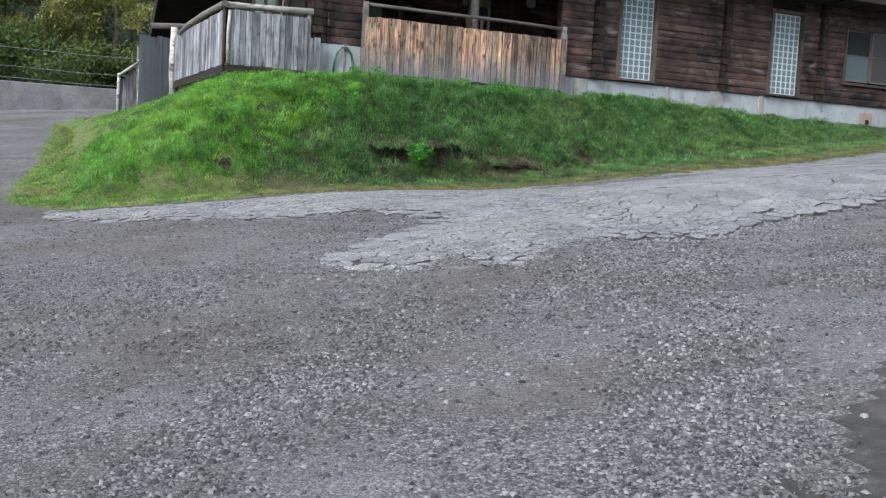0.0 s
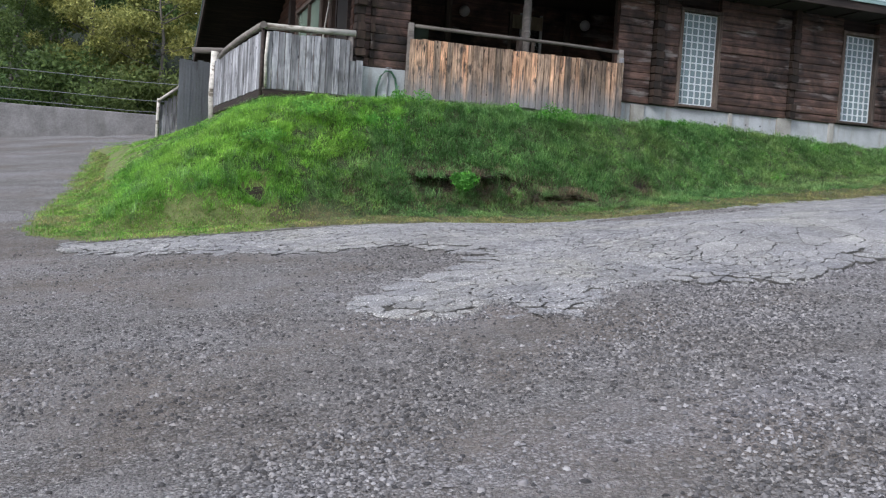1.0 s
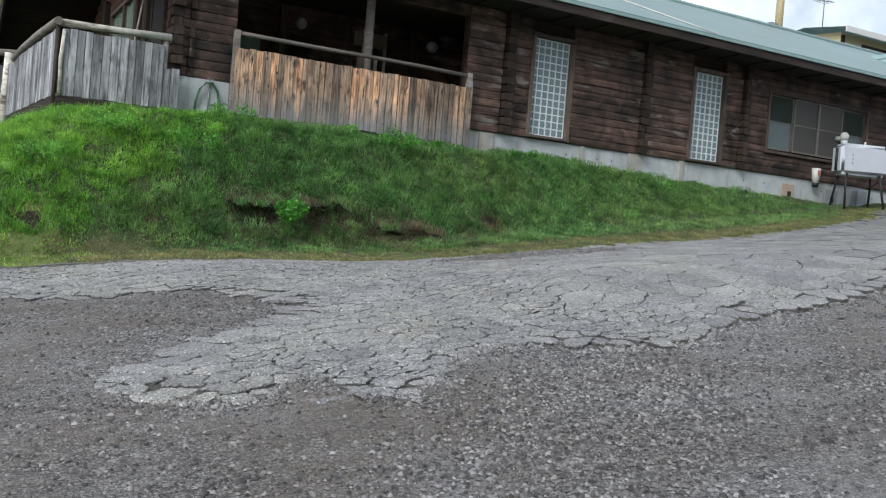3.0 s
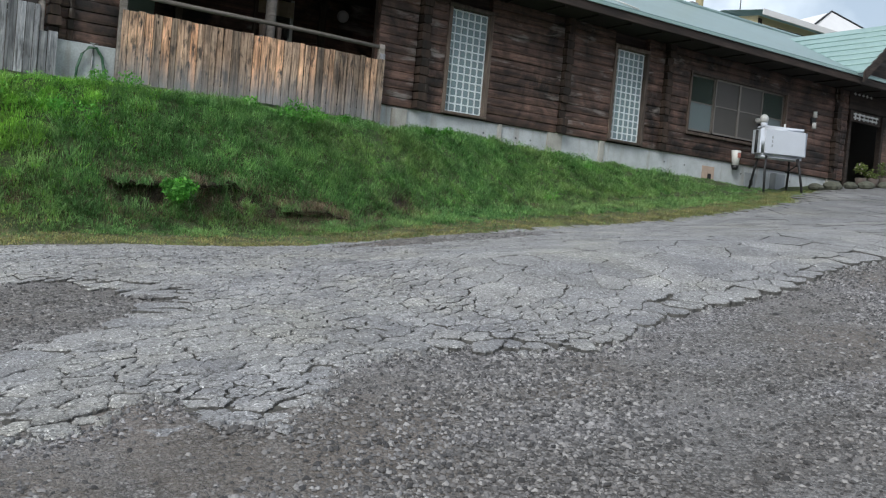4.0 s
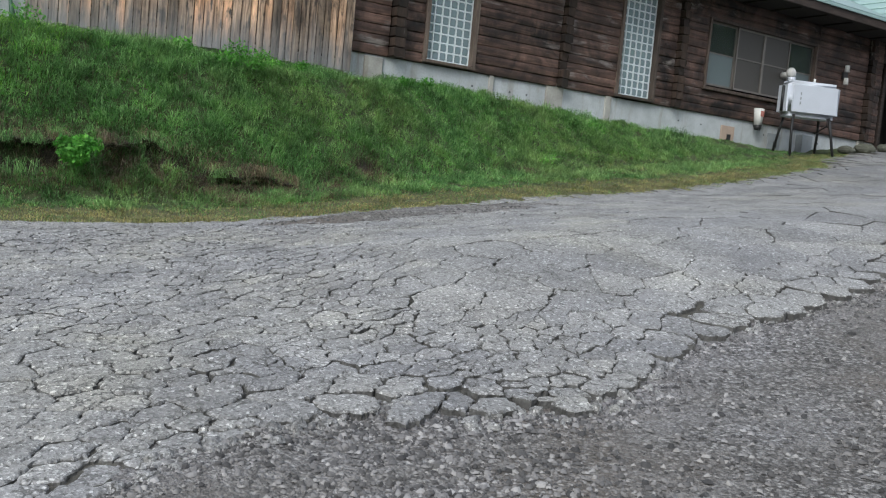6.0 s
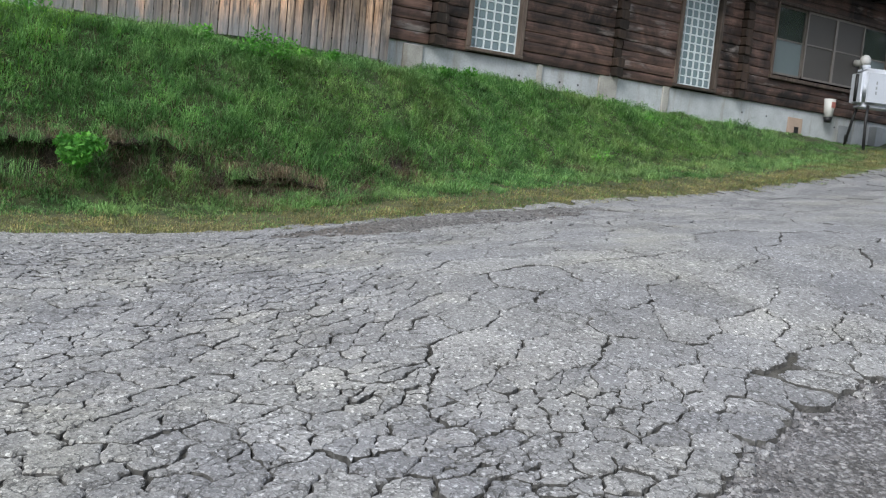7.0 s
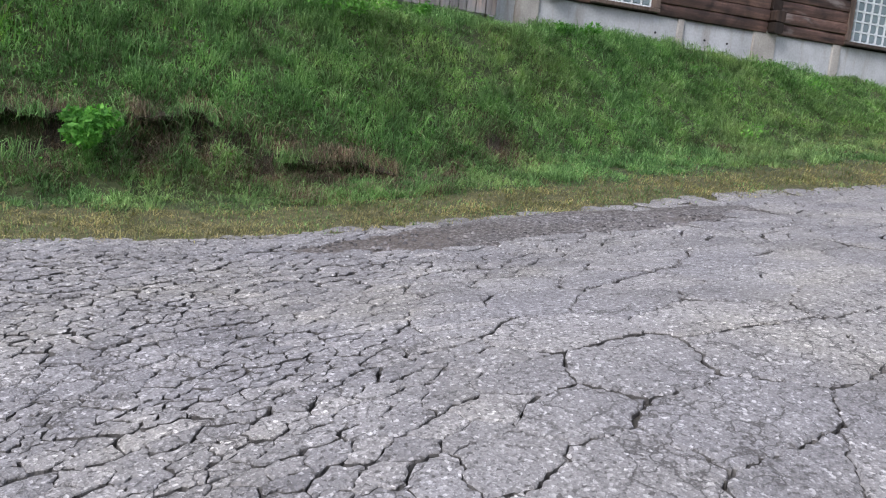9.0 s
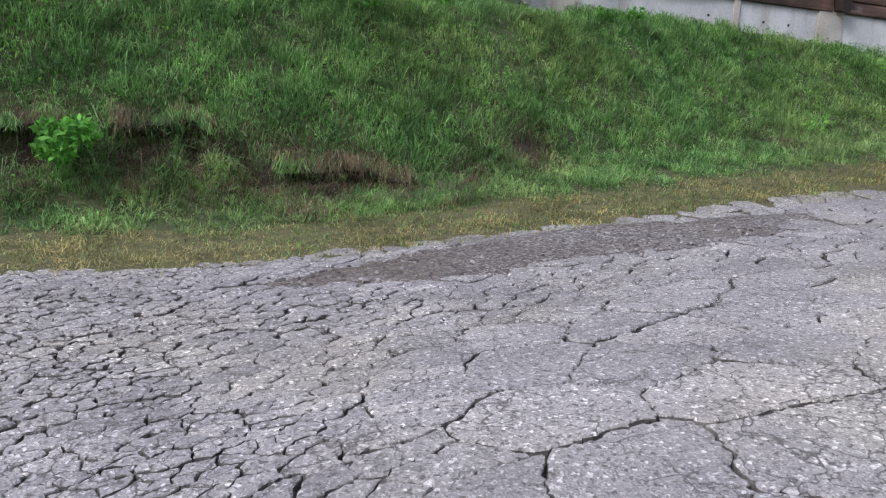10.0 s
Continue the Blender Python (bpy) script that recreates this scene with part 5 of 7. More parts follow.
for pts, r, n_, m in (([(-0.64, -0.05, 2.85), (-0.64, -0.05, 3.4)], 0.035, "level_gauge", BLACK), ([(-0.45, 0, 3.5), (-0.45, 0, 3.6)], 0.08, "filler_cap", WHITE), ([(0.1, 0, 3.5), (0.1, 0, 3.62)], 0.025, "vent_pipe", WHITE_PLASTIC), ([(0.35, -0.25, 2.76), (0.35, -0.28, 2.6), (0.3, 0.1, 2.45)], 0.015, "feed_pipe", BLACK)):
    bm = fresh()
    tube(bm, pts, r, 10)
    bmesh.ops.transform(bm, matrix=M, verts=bm.verts[:])
    piece(n_, bm, m, shell)
for z in (3.0, 3.1, 3.2):
    bm = fresh()
    box(bm, (-0.36, -0.296, z), (-0.33, -0.288, z + 0.06))
    bmesh.ops.transform(bm, matrix=M, verts=bm.verts[:])
    piece("stencil_bar", bm, GREY_BOX, shell)

hood = thing("vent_hood", "white rounded vent hood on the window wall", "vent", (8.95, -0.1, 3.7))
bm = fresh()
bmesh.ops.create_uvsphere(bm, u_segments=14, v_segments=8, radius=0.125, matrix=Matrix.Translation((9.6, -0.28, 3.8)) @ Matrix.Diagonal((1, 0.8, 1, 1)))
piece("hood", bm, WHITE_PLASTIC, hood, smooth=True)
bm = fresh()
tube(bm, [(9.6, -0.02, 3.76), (9.6, -0.3, 3.76)], 0.07, 12)
piece("duct", bm, WHITE_PLASTIC, hood)

ashtray = thing("ash_bin", "small white wall bin with a faded red mark", "bin", (8.78, -0.12, 2.5))
bm = fresh()
tube(bm, [(8.78, -0.17, 2.52), (8.78, -0.17, 2.9)], [0.085, 0.12], 12)
piece("bucket", bm, WHITE_PLASTIC, ashtray)
bm = fresh()
tube(bm, [(8.78, -0.17, 2.42), (8.78, -0.17, 2.53)], [0.07, 0.095], 12)
piece("base", bm, BLACK, ashtray)
bm = fresh()
box(bm, (8.72, -0.285, 2.72), (8.82, -0.27, 2.84))
piece("mark", bm, RED_BAND, ashtray)

wall_lamp = thing("wall_lamp", "small outdoor wall lamp with a pale shade", "lamp", (11.8, -0.1, 4.0))
bm = fresh()
box(bm, (11.74, -0.16, 3.98), (11.9, -0.08, 4.14))
soften(bm, 0.01)
piece("bracket", bm, BLACK, wall_lamp)
for z in (3.84, 4.14):
    bm = fresh()
    tube(bm, [(11.78, -0.2, z), (11.78, -0.2, z + 0.16)], [0.06, 0.05], 12)
    piece("shade", bm, WHITE_PLASTIC, wall_lamp)

globe = thing("entrance_lamp", "round white lamp beside the entrance", "lamp", (15.5, -0.1, 4.4))
bm = fresh()
bmesh.ops.create_uvsphere(bm, u_segments=12, v_segments=8, radius=0.13, matrix=Matrix.Translation((15.5, -0.2, 4.42)))
piece("globe", bm, WHITE_PLASTIC, globe, smooth=True)
bm = fresh()
tube(bm, [(15.5, -0.05, 4.42), (15.5, -0.12, 4.42)], 0.05, 8)
piece("mount", bm, BLACK, globe)

meter = thing("meter_box", "grey utility box at the foot of the wall", "box", (10.6, -0.2, 1.9))
bm = fresh()
box(bm, (10.35, -0.22, 1.9), (10.75, -0.03, 2.5))
soften(bm, 0.015)
piece("cabinet", bm, GREY_BOX, meter)

# tap and hose on the footing
hose = thing("garden_hose", "green hose looped over a tap on the footing", "hose", (-6.8, -0.06, 2.1))
bm = fresh()
tube(bm, [(-7.0, -0.15, 2.0), (-6.99, -0.16, 2.35), (-6.93, -0.17, 2.58), (-6.83, -0.17, 2.7), (-6.72, -0.17, 2.71), (-6.62, -0.17, 2.57), (-6.58, -0.16, 2.35), (-6.54, -0.17, 2.0)], 0.022, 8)
piece("loop", bm, HOSE_GREEN, hose)
bm = fresh()
tube(bm, [(-6.6, -0.19, 2.46), (-6.57, -0.19, 2.28), (-6.53, -0.195, 2.08)], [0.02, 0.04, 0.03], 8)
piece("nozzle", bm, HOSE_GREEN, hose)
bm = fresh()
tube(bm, [(-6.76, -0.125, 2.0), (-6.76, -0.125, 2.76)], 0.013, 8)
tube(bm, [(-6.76, -0.125, 2.72), (-6.76, -0.2, 2.72)], 0.018, 8)
tube(bm, [(-6.82, -0.17, 2.77), (-6.7, -0.17, 2.77)], 0.01, 6)
piece("tap", bm, WIRE, hose)

# stones and potted flowers at the entrance
for x, y, r in ((11.7, -0.5, 0.2), (12.3, -0.6, 0.26), (12.85, -0.75, 0.2), (13.4, -0.85, 0.24), (14.1, -0.95, 0.22)):
    bm = fresh()
    bmesh.ops.create_icosphere(bm, subdivisions=2, radius=r)
    for v in bm.verts:
        v.co *= 1 + 0.25 * noise.noise(v.co * 4 + Vector((x, y, 0)))
        v.co.z *= 0.6
    z = float(terrain(x, y))
    s = thing("edge_stone", "low dark mossy stone edging the entrance bed", "stone", (x, y, z), "entrance stones")
    bmesh.ops.translate(bm, verts=bm.verts[:], vec=(x, y, z + 0.08))
    piece("rock", bm, MOSSY, s)
for x, y, h in ((13.35, -0.7, 0.3), (13.85, -0.75, 0.15), (14.3, -0.8, 0.32), (15.1, -0.85, 0.2)):
    z = float(terrain(x, y))
    p = thing("potted_plant", "potted flowering plant by the entrance", "plant", (x, y, z), "entrance pots")
    bm = fresh()
    tube(bm, [(x, y, z), (x, y, z + 0.28)], [0.11, 0.15], 12)
    pot = piece("pot", bm, TERRA, p)
    bm = fresh()
    tube(bm, [(x, y, z + 0.27), (x, y, z + 0.285)], 0.135, 12)
    piece("potting_soil", bm, SOIL, pot)
    cs = [(x + random.uniform(-0.12, 0.12), y + random.uniform(-0.12, 0.12), z + 0.32 + random.uniform(0, h)) for _ in range(7)]
    for n_, count, size, m in (("foliage", 220, 0.035, LEAF_GREEN), ("flowers", 7, 0.035, PETALS)):
        ob = new(n_, leaf_cloud(n_, cs, [0.13] * 7, count, size, m))
        ob.parent, ob.matrix_parent_inverse = p, Matrix.Translation(-p.location)


# ---- weeds on the bank ----
def weed(x, y, r, h, leaves, label, material=CLOVER):
    z = float(terrain(x, y))
    w = thing("weed_plant", label, "weed", (x, y, z), "weeds on the bank")
    cs = []
    for k in range(7):
        bm = fresh()
        q = random.uniform(0, 6.3)
        tip_ = (x + math.cos(q) * r * 0.6, y + math.sin(q) * r * 0.6 - 0.08, z + h * random.uniform(0.5, 1))
        tube(bm, [(x, y, z - 0.03), tip_], [0.006, 0.003], 5)
        cs.append(tip_)
        piece("stem", bm, GRASS, w)
    ob = new("leaves", leaf_cloud("leaves", cs, [min(r * 0.55, h * 0.9)] * 7, leaves, 0.024 if h < 0.3 else 0.032, material))
    ob.parent, ob.matrix_parent_inverse = w, Matrix.Translation(-w.location)


weed(-6.42, -3.8, 0.22, 0.38, 1000, "bushy bright green broadleaf weed on the bare bank")
weed(1.0, -2.35, 0.2, 0.2, 90, "low pale leafed dock plant at the foot of the bank")
weed(3.0, -1.2, 0.2, 0.2, 90, "low leafy weed below the footing")
weed(-4.15, -2.3, 0.42, 0.2, 800, "spreading patch of bright broad leaves")
weed(-4.9, -1.8, 0.4, 0.14, 600, "spreading patch of bright broad leaves")
weed(-7.6, -2.9, 0.38, 0.18, 500, "spreading patch of bright broad leaves")
weed(-8.7, -2.6, 0.42, 0.18, 600, "spreading patch of bright broad leaves")
for wx_, wy_, wr_ in ((-8.75, -16.3, 0.09), (-8.6, -16.15, 0.07), (-8.9, -16.5, 0.06)):
    weed(wx_, wy_, wr_, 0.08, 60, "small bright green weed in the trodden soil")
weed(-9.6, -3.2, 0.45, 0.18, 600, "spreading patch of bright broad leaves")
weed(-6.9, -2.1, 0.4, 0.19, 500, "spreading patch of bright broad leaves")
weed(-3.2, -1.6, 0.35, 0.11, 420, "spreading patch of bright broad leaves")
weed(-1.0, -1.4, 0.35, 0.09, 420, "spreading patch of bright broad leaves")


# ---- broken asphalt ----
def plate_size(x, y):
    """How wide the pieces are."""
    s = np.interp(x, [-10, -6, -4.8, -3, 1, 6, 12], [0.165, 0.12, 0.15, 0.22, 0.36, 0.7, 1.1])
    s = s * np.interp(y, [-11, -9.6, -8, -6.5, -5.4], [1.0, 1.35, 1.0, 0.72, 0.66])
    s = s * (1 + 1.3 * step01((x + 5.4) / 1.2) * step01((y + 9.6) / 0.6) * step01((-7.0 - y) / 0.8))
    s = np.minimum(s, np.where(x > -6.2, 0.1 + 0.5 * np.clip(paved(x, y), 0, 9), 0.14 + 0.7 * np.clip(paved(x, y), 0, 9)))
    # lines of small fragments run between the larger pieces
    shatter = np.abs(fbm(x * 0.75, y * 1.1, 43, 3))
    s = s * (1 + (np.interp(shatter, [0.0, 0.022, 0.05], [0.45, 0.52, 1.15]) - 1) * (1 - 0.85 * step01((x + 6) / 1.5))) * np.interp(x, [-8.6, -7.4, -6, -5.2], [1, 0.78, 0.78, 1])
    return np.clip(s * (1 + 1.1 * fbm(x * 0.9, y * 0.9, 41, 3)), 0.06, 1.5)


# the large slabs between the main cracks, centre by centre
SLABS = [
    (-3.66, -8.04), (-4.27, -7.98), (-3.7, -7.2), (-2.9, -7.0), (-4.1, -8.75), (-4.72, -8.78), (-4.85, -8.36), (-4.62, -7.86), (-4.5, -7.42),
    (-2.3, -6.97), (-4.66, -9.25), (-4.0, -9.5), (-4.86, -9.93), (-5.2, -9.76), (-5.14, -9.42), (-4.33, -10.06), (-3.0, -7.9), (-3.3, -8.75), (-5.6, -9.6),
]
LONG, TURNED = 1.45, radians(17)


def along_road(x, y):
    """Places measured along and across the pieces, which run longer along the road."""
    return (x * math.cos(TURNED) + y * math.sin(TURNED)) / LONG, y * math.cos(TURNED) - x * math.sin(TURNED)


rng = np.random.default_rng(4)
cell, grid, seeds = 0.25, {}, []
tries_x, tries_y = rng.uniform(-12.6, 24, 80000), rng.uniform(-12, -1, 80000)
extra = rng.uniform(0, 1, (160000, 2)) * (10.5, 6.8) + (-12.6, -12)
tries_x, tries_y = np.concatenate([tries_x, extra[:, 0]]), np.concatenate([tries_y, extra[:, 1]])
keep = paved(tries_x, tries_y) > 0.035
tries = np.stack([tries_x[keep], tries_y[keep]], 1)
sizes = plate_size(tries[:, 0], tries[:, 1]) * 0.8
held = np.min([np.hypot(tries[:, 0] - a, (tries[:, 1] - b) * 1.3) for a, b in SLABS], axis=0)
sizes = np.where(held < 0.45, np.maximum(sizes, 0.33), sizes)
tries, sizes = np.concatenate([np.array(SLABS), tries]), np.concatenate([np.full(len(SLABS), 0.05), sizes])
seeds_uv = []
for (px, py), s in zip(tries, sizes):
    gx_, gy_ = along_road(px, py)
    i, j, reach = int(gx_ // cell), int(gy_ // cell), int(s // cell) + 1
    clear = True
    for a in range(i - reach, i + reach + 1):
        for b in range(j - reach, j + reach + 1):
            for k in grid.get((a, b), ()):
                if (seeds_uv[k][0] - gx_) ** 2 + (seeds_uv[k][1] - gy_) ** 2 < s * s:
                    clear = False
                    break
            if not clear:
                break
        if not clear:
            break
    if clear:
        grid.setdefault((i, j), []).append(len(seeds))
        seeds.append((px, py))
        seeds_uv.append((gx_, gy_))
seeds, seeds_uv = np.array(seeds), np.array(seeds_uv)
own = plate_size(seeds[:, 0], seeds[:, 1])
own[: len(SLABS)] = 0.36
# slabs broken into smaller pieces: the gaps between slabs are wider
slabs = []
for k in rng.permutation(len(seeds)):
    if all(((seeds[k][0] - a) / 1.3) ** 2 + (seeds[k][1] - b) ** 2 > (2.3 * own[k]) ** 2 for a, b in slabs):
        slabs.append(tuple(seeds[k]))
slabs = np.array(slabs)
slab_of = np.array([np.argmin((slabs[:, 0] - x) ** 2 * 0.5 + (slabs[:, 1] - y) ** 2) for x, y in seeds])

inset_ = paved(seeds[:, 0], seeds[:, 1])
rim = 1 + 0.4 * np.clip(1 - paved(seeds[:, 0], seeds[:, 1]) / 0.9, 0, 1) * step01((-7 - seeds[:, 0]) / 1.5)


wide_ = np.interp(seeds[:, 1], [-11, -9.5, -8, -6.8, -5.4], [1.0, 0.75, 0.75, 1.0, 1.25]) * (1 - 0.2 * step01((seeds[:, 0] + 6) / 1.2) * step01((-7 - seeds[:, 1]) / 1.0))
wide_ = wide_ * np.interp(seeds[:, 0], [-2.5, 0, 2], [1, 0.4, 0.03])


def clip_half(poly, nx_, ny_, d):
    """The part of a polygon on the side nx*x + ny*y <= d."""
    out = []
    for (x0, y0), (x1, y1) in zip(poly, poly[1:] + poly[:1]):
        a, b = nx_ * x0 + ny_ * y0 - d, nx_ * x1 + ny_ * y1 - d
        if a <= 0:
            out.append((x0, y0))
        if (a < 0 < b) or (b < 0 < a):
            t = a / (a - b)
            out.append((x0 + (x1 - x0) * t, y0 + (y1 - y0) * t))
    return out


def plate_outline(i):
    x, y = seeds[i]
    lim = own[i] * ((0.8 if x < -5 else 1.3) if inset_[i] < 0.12 else 3.4 if x < -1.5 else 6.0)
    # no piece reaches far past the broken edge
    stretch = LONG if inset_[i] >= 0.45 else 1.1
    lim = min(lim, 0.12 + 1.2 * max(inset_[i], 0))
    poly = [(x + lim * stretch * math.cos(q), y + lim * math.sin(q)) for q in (k * math.pi / 6 for k in range(12))]
    ax, ay = seeds_uv[i]
    d2 = (seeds_uv[:, 0] - ax) ** 2 + (seeds_uv[:, 1] - ay) ** 2
    near = np.argpartition(d2, 71)[:71]
    near = near[np.argsort(d2[near])][1:]
    for j in near:
        bx, by = seeds_uv[j]
        nx_, ny_ = bx - ax, by - ay
        dist = math.hypot(nx_, ny_)
        if dist > 2.2 * lim:
            break
        lat = (i * 7919 + j * 7919) % 97 / 97.0
        gap = (0.003 + 0.0052 * lat * lat) if slab_of[i] != slab_of[j] else 0.0013 + 0.003 * lat * lat
        nx_, ny_ = nx_ / dist, ny_ / dist
        if own[i] > 0.26 and own[j] > 0.26:
            gap += 0.0025 * lat
        if i < len(SLABS) or j < len(SLABS):
            gap = 0.004 + 0.0055 * lat * lat
        gap *= rim[i] * (0.7 + 0.8 * abs(ny_)) * wide_[i]
        d = nx_ * (ax + bx) / 2 + ny_ * (ay + by) / 2 - gap
        poly = clip_half(poly, nx_ * math.cos(TURNED) / LONG - ny_ * math.sin(TURNED), nx_ * math.sin(TURNED) / LONG + ny_ * math.cos(TURNED), d)
        if len(poly) < 3:
            return None
    return poly


def plate_arrays(i, fine):
    """Rings of a plate: foot, shoulder and top, as arrays, or None."""
    poly = plate_outline(i)
    if not poly:
        return None
    pts = []
    for (x0, y0), (x1, y1) in zip(poly, poly[1:] + poly[:1]):
        n = max(1, int(math.hypot(x1 - x0, y1 - y0) / fine))
        pts += [(x0 + (x1 - x0) * k / n, y0 + (y1 - y0) * k / n) for k in range(n)]
    p = np.array(pts)
    if len(p) < 4:
        return None
    c = p.mean(0)
    wx = 0.06 * fbm(p[:, 0] * 7, p[:, 1] * 7, 51) + 0.045 * fbm(p[:, 0] * 24, p[:, 1] * 24, 52)
    wy = 0.06 * fbm(p[:, 0] * 7, p[:, 1] * 7, 61) + 0.045 * fbm(p[:, 0] * 24, p[:, 1] * 24, 62)
    wx = wx + 0.04 * fbm(p[:, 0] * 62, p[:, 1] * 62, 53, 2)
    wy = wy + 0.04 * fbm(p[:, 0] * 62, p[:, 1] * 62, 63, 2)
    outer = p + np.stack([wx, wy], 1) * np.clip((0.5 - p[:, :1]) / 2.5, 0, 1)
    away = outer - outer.mean(0)
    # crumbled bites out of the rim
    bite = 0.011 * np.clip(5 * fbm(p[:, 0] * 11, p[:, 1] * 11, 73, 3) - 0.75, 0, 1) + 0.01 * np.clip(5 * fbm(p[:, 0] * 40, p[:, 1] * 40, 74, 2) - 0.5, 0, 1)
    bite = np.minimum(bite, own[i] * 0.14) * wide_[i]
    outer = outer - away * (bite / np.maximum(np.linalg.norm(away, axis=1), 1e-4))[:, None]
    away = outer - outer.mean(0)
    length = np.maximum(np.linalg.norm(away, axis=1), 1e-4)[:, None]
    soft = min(0.014, own[i] * 0.09) * min(1, 0.05 + wide_[i])
    worn = soft * (1 + 2.2 * fbm(p[:, 0] * 30, p[:, 1] * 30, 71)[:, None])
    inner = outer - away / length * np.minimum(worn * 1.5, length * 0.4)
    brow = outer - away / length * np.minimum(worn * 0.45, length * 0.15)
    edge = float(paved(np.array([c[0]]), np.array([c[1]]))[0])
    northward = float(np.interp(c[0], GRASS_EDGE_X, GRASS_EDGE_Y)) + 0.12 - c[1]
    lift = -0.034 * float(np.clip(1 - northward / 0.7, 0, 1)) + 0.026 + 0.024 * float(np.clip((c[0] + 9) / 3, 0, 1)) + rng.uniform(-0.003, 0.003) - rng.uniform(0.0, 0.016) * float(edge < 0.14)
    tilt = rng.normal(0, 0.01 + 0.025 * float(edge < 0.1), 2)
    base_in, base_out = terrain(inner[:, 0], inner[:, 1]), terrain(outer[:, 0], outer[:, 1])
    smooth_in = grade(inner[:, 0], inner[:, 1]) + 0.03 * fbm(inner[:, 0] * 0.9, inner[:, 1] * 0.9, 7)
    smooth_out = grade(outer[:, 0], outer[:, 1]) + 0.03 * fbm(outer[:, 0] * 0.9, outer[:, 1] * 0.9, 7)
    zi = smooth_in + lift + (inner - c) @ tilt
    zo = smooth_out + lift - 0.85 * soft + (outer - c) @ tilt
    zb = smooth_out + lift - 0.3 * soft + (brow - c) @ tilt
    foot = np.minimum(base_out - 0.02, zo - 0.01)
    return np.concatenate([np.column_stack([outer, foot]), np.column_stack([outer, zo]), np.column_stack([brow, zb]), np.column_stack([inner, zi])]), len(p)


def plate_faces(n, at=0):
    faces = []
    for ring in (0, 1, 2):
        a, b = at + ring * n, at + (ring + 1) * n
        faces += [(a + k, a + (k + 1) % n, b + (k + 1) % n, b + k) for k in range(n)]
    faces.append(tuple(range(at + 3 * n, at + 4 * n)))
    return faces


def side_flags(n):
    return [1] * n + [0] * (2 * n + 1)


near_road = np.argsort(np.hypot(seeds[:, 0] + 5.2, seeds[:, 1] + 9.4))[:300]
near_set = set(int(i) for i in near_road)
all_v, all_f, all_k, at = [], [], [], 0
singles, rims = [], []
for i in range(len(seeds)):
    got = plate_arrays(i, 0.016 if seeds[i][0] < -2.8 else 0.04 if seeds[i][0] < 0 else 0.12)
    if got is None:
        continue
    v, n = got
    if seeds[i][0] < -2.5:
        rims.append(v[:n, :2])
    if i in near_set:
        singles.append((v, n))
    else:
        all_v.append(v)
        all_f += plate_faces(n, at)
        all_k += side_flags(n)
        at += len(v)
road = new("road", two_toned(mesh_from("road", np.concatenate(all_v), all_f, ASPHALT_JOINED), ASPHALT_SIDE, all_k))
tagged(road, "pale cracked and crumbling asphalt road", "road", kind="structure")
for v, n in singles:
    c = v.mean(0)
    ob = new("asphalt_plate", two_toned(mesh_from("asphalt_plate", v - c, plate_faces(n), ASPHALT), ASPHALT_SIDE, side_flags(n)))
    ob.parent, ob.location = road, c


# ---- loose stones ----
def rocks(name, x, y, r, material, sink=0.3, full=False):
    """Many small angular stones in one mesh."""
    rng_ = np.random.default_rng(len(x))
    n = len(x)
    octa = np.array([(1, 0, -0.5), (0, 1, -0.6), (-1, 0.1, -0.5), (0.1, -1, -0.5), (0.5, 0.25, 0.55), (-0.45, -0.3, 0.45)], float)
    tri = np.array([(0, 1, 4), (1, 5, 4), (1, 2, 5), (2, 3, 5), (3, 4, 5), (3, 0, 4)])
    if full:
        octa = np.array([(1, 0.1, -0.4), (0.2, 1, -0.5), (-1, 0, -0.4), (-0.1, -1, -0.5), (0.75, 0.2, 0.35), (0.1, 0.7, 0.5), (-0.7, 0.05, 0.4), (0, -0.72, 0.45), (0.05, 0, 0.62)], float)
        tri = [(a, (a + 1) % 4, 4 + (a + 1) % 4) for a in range(4)] + [(a, 4 + (a + 1) % 4, 4 + a) for a in range(4)] + [(4 + a, 4 + (a + 1) % 4, 8) for a in range(4)]
        tri = np.array(tri)
    corners, sides = len(octa), len(tri)
    v = octa[None] * (1 + rng_.uniform(-0.3, 0.3, (n, corners, 1)))
    v = v * rng_.uniform(0.65, 1.25, (n, 1, 3)) * (1, 1, 0.7)
    q = rng_.uniform(0, 2 * np.pi, n)
    c, s = np.cos(q)[:, None], np.sin(q)[:, None]
    v = np.stack([v[..., 0] * c - v[..., 1] * s, v[..., 0] * s + v[..., 1] * c, v[..., 2]], -1) * r[:, None, None]
    z = terrain(x, y) + r * (0.55 - sink)
    v = v + np.stack([x, y, z], -1)[:, None]
    f = (tri[None] + (np.arange(n) * corners)[:, None, None]).reshape(-1)
    return new(name, big_mesh(name, v.reshape(-1, 3), f, np.arange(n * sides) * 3, np.full(n * sides, 3), material))


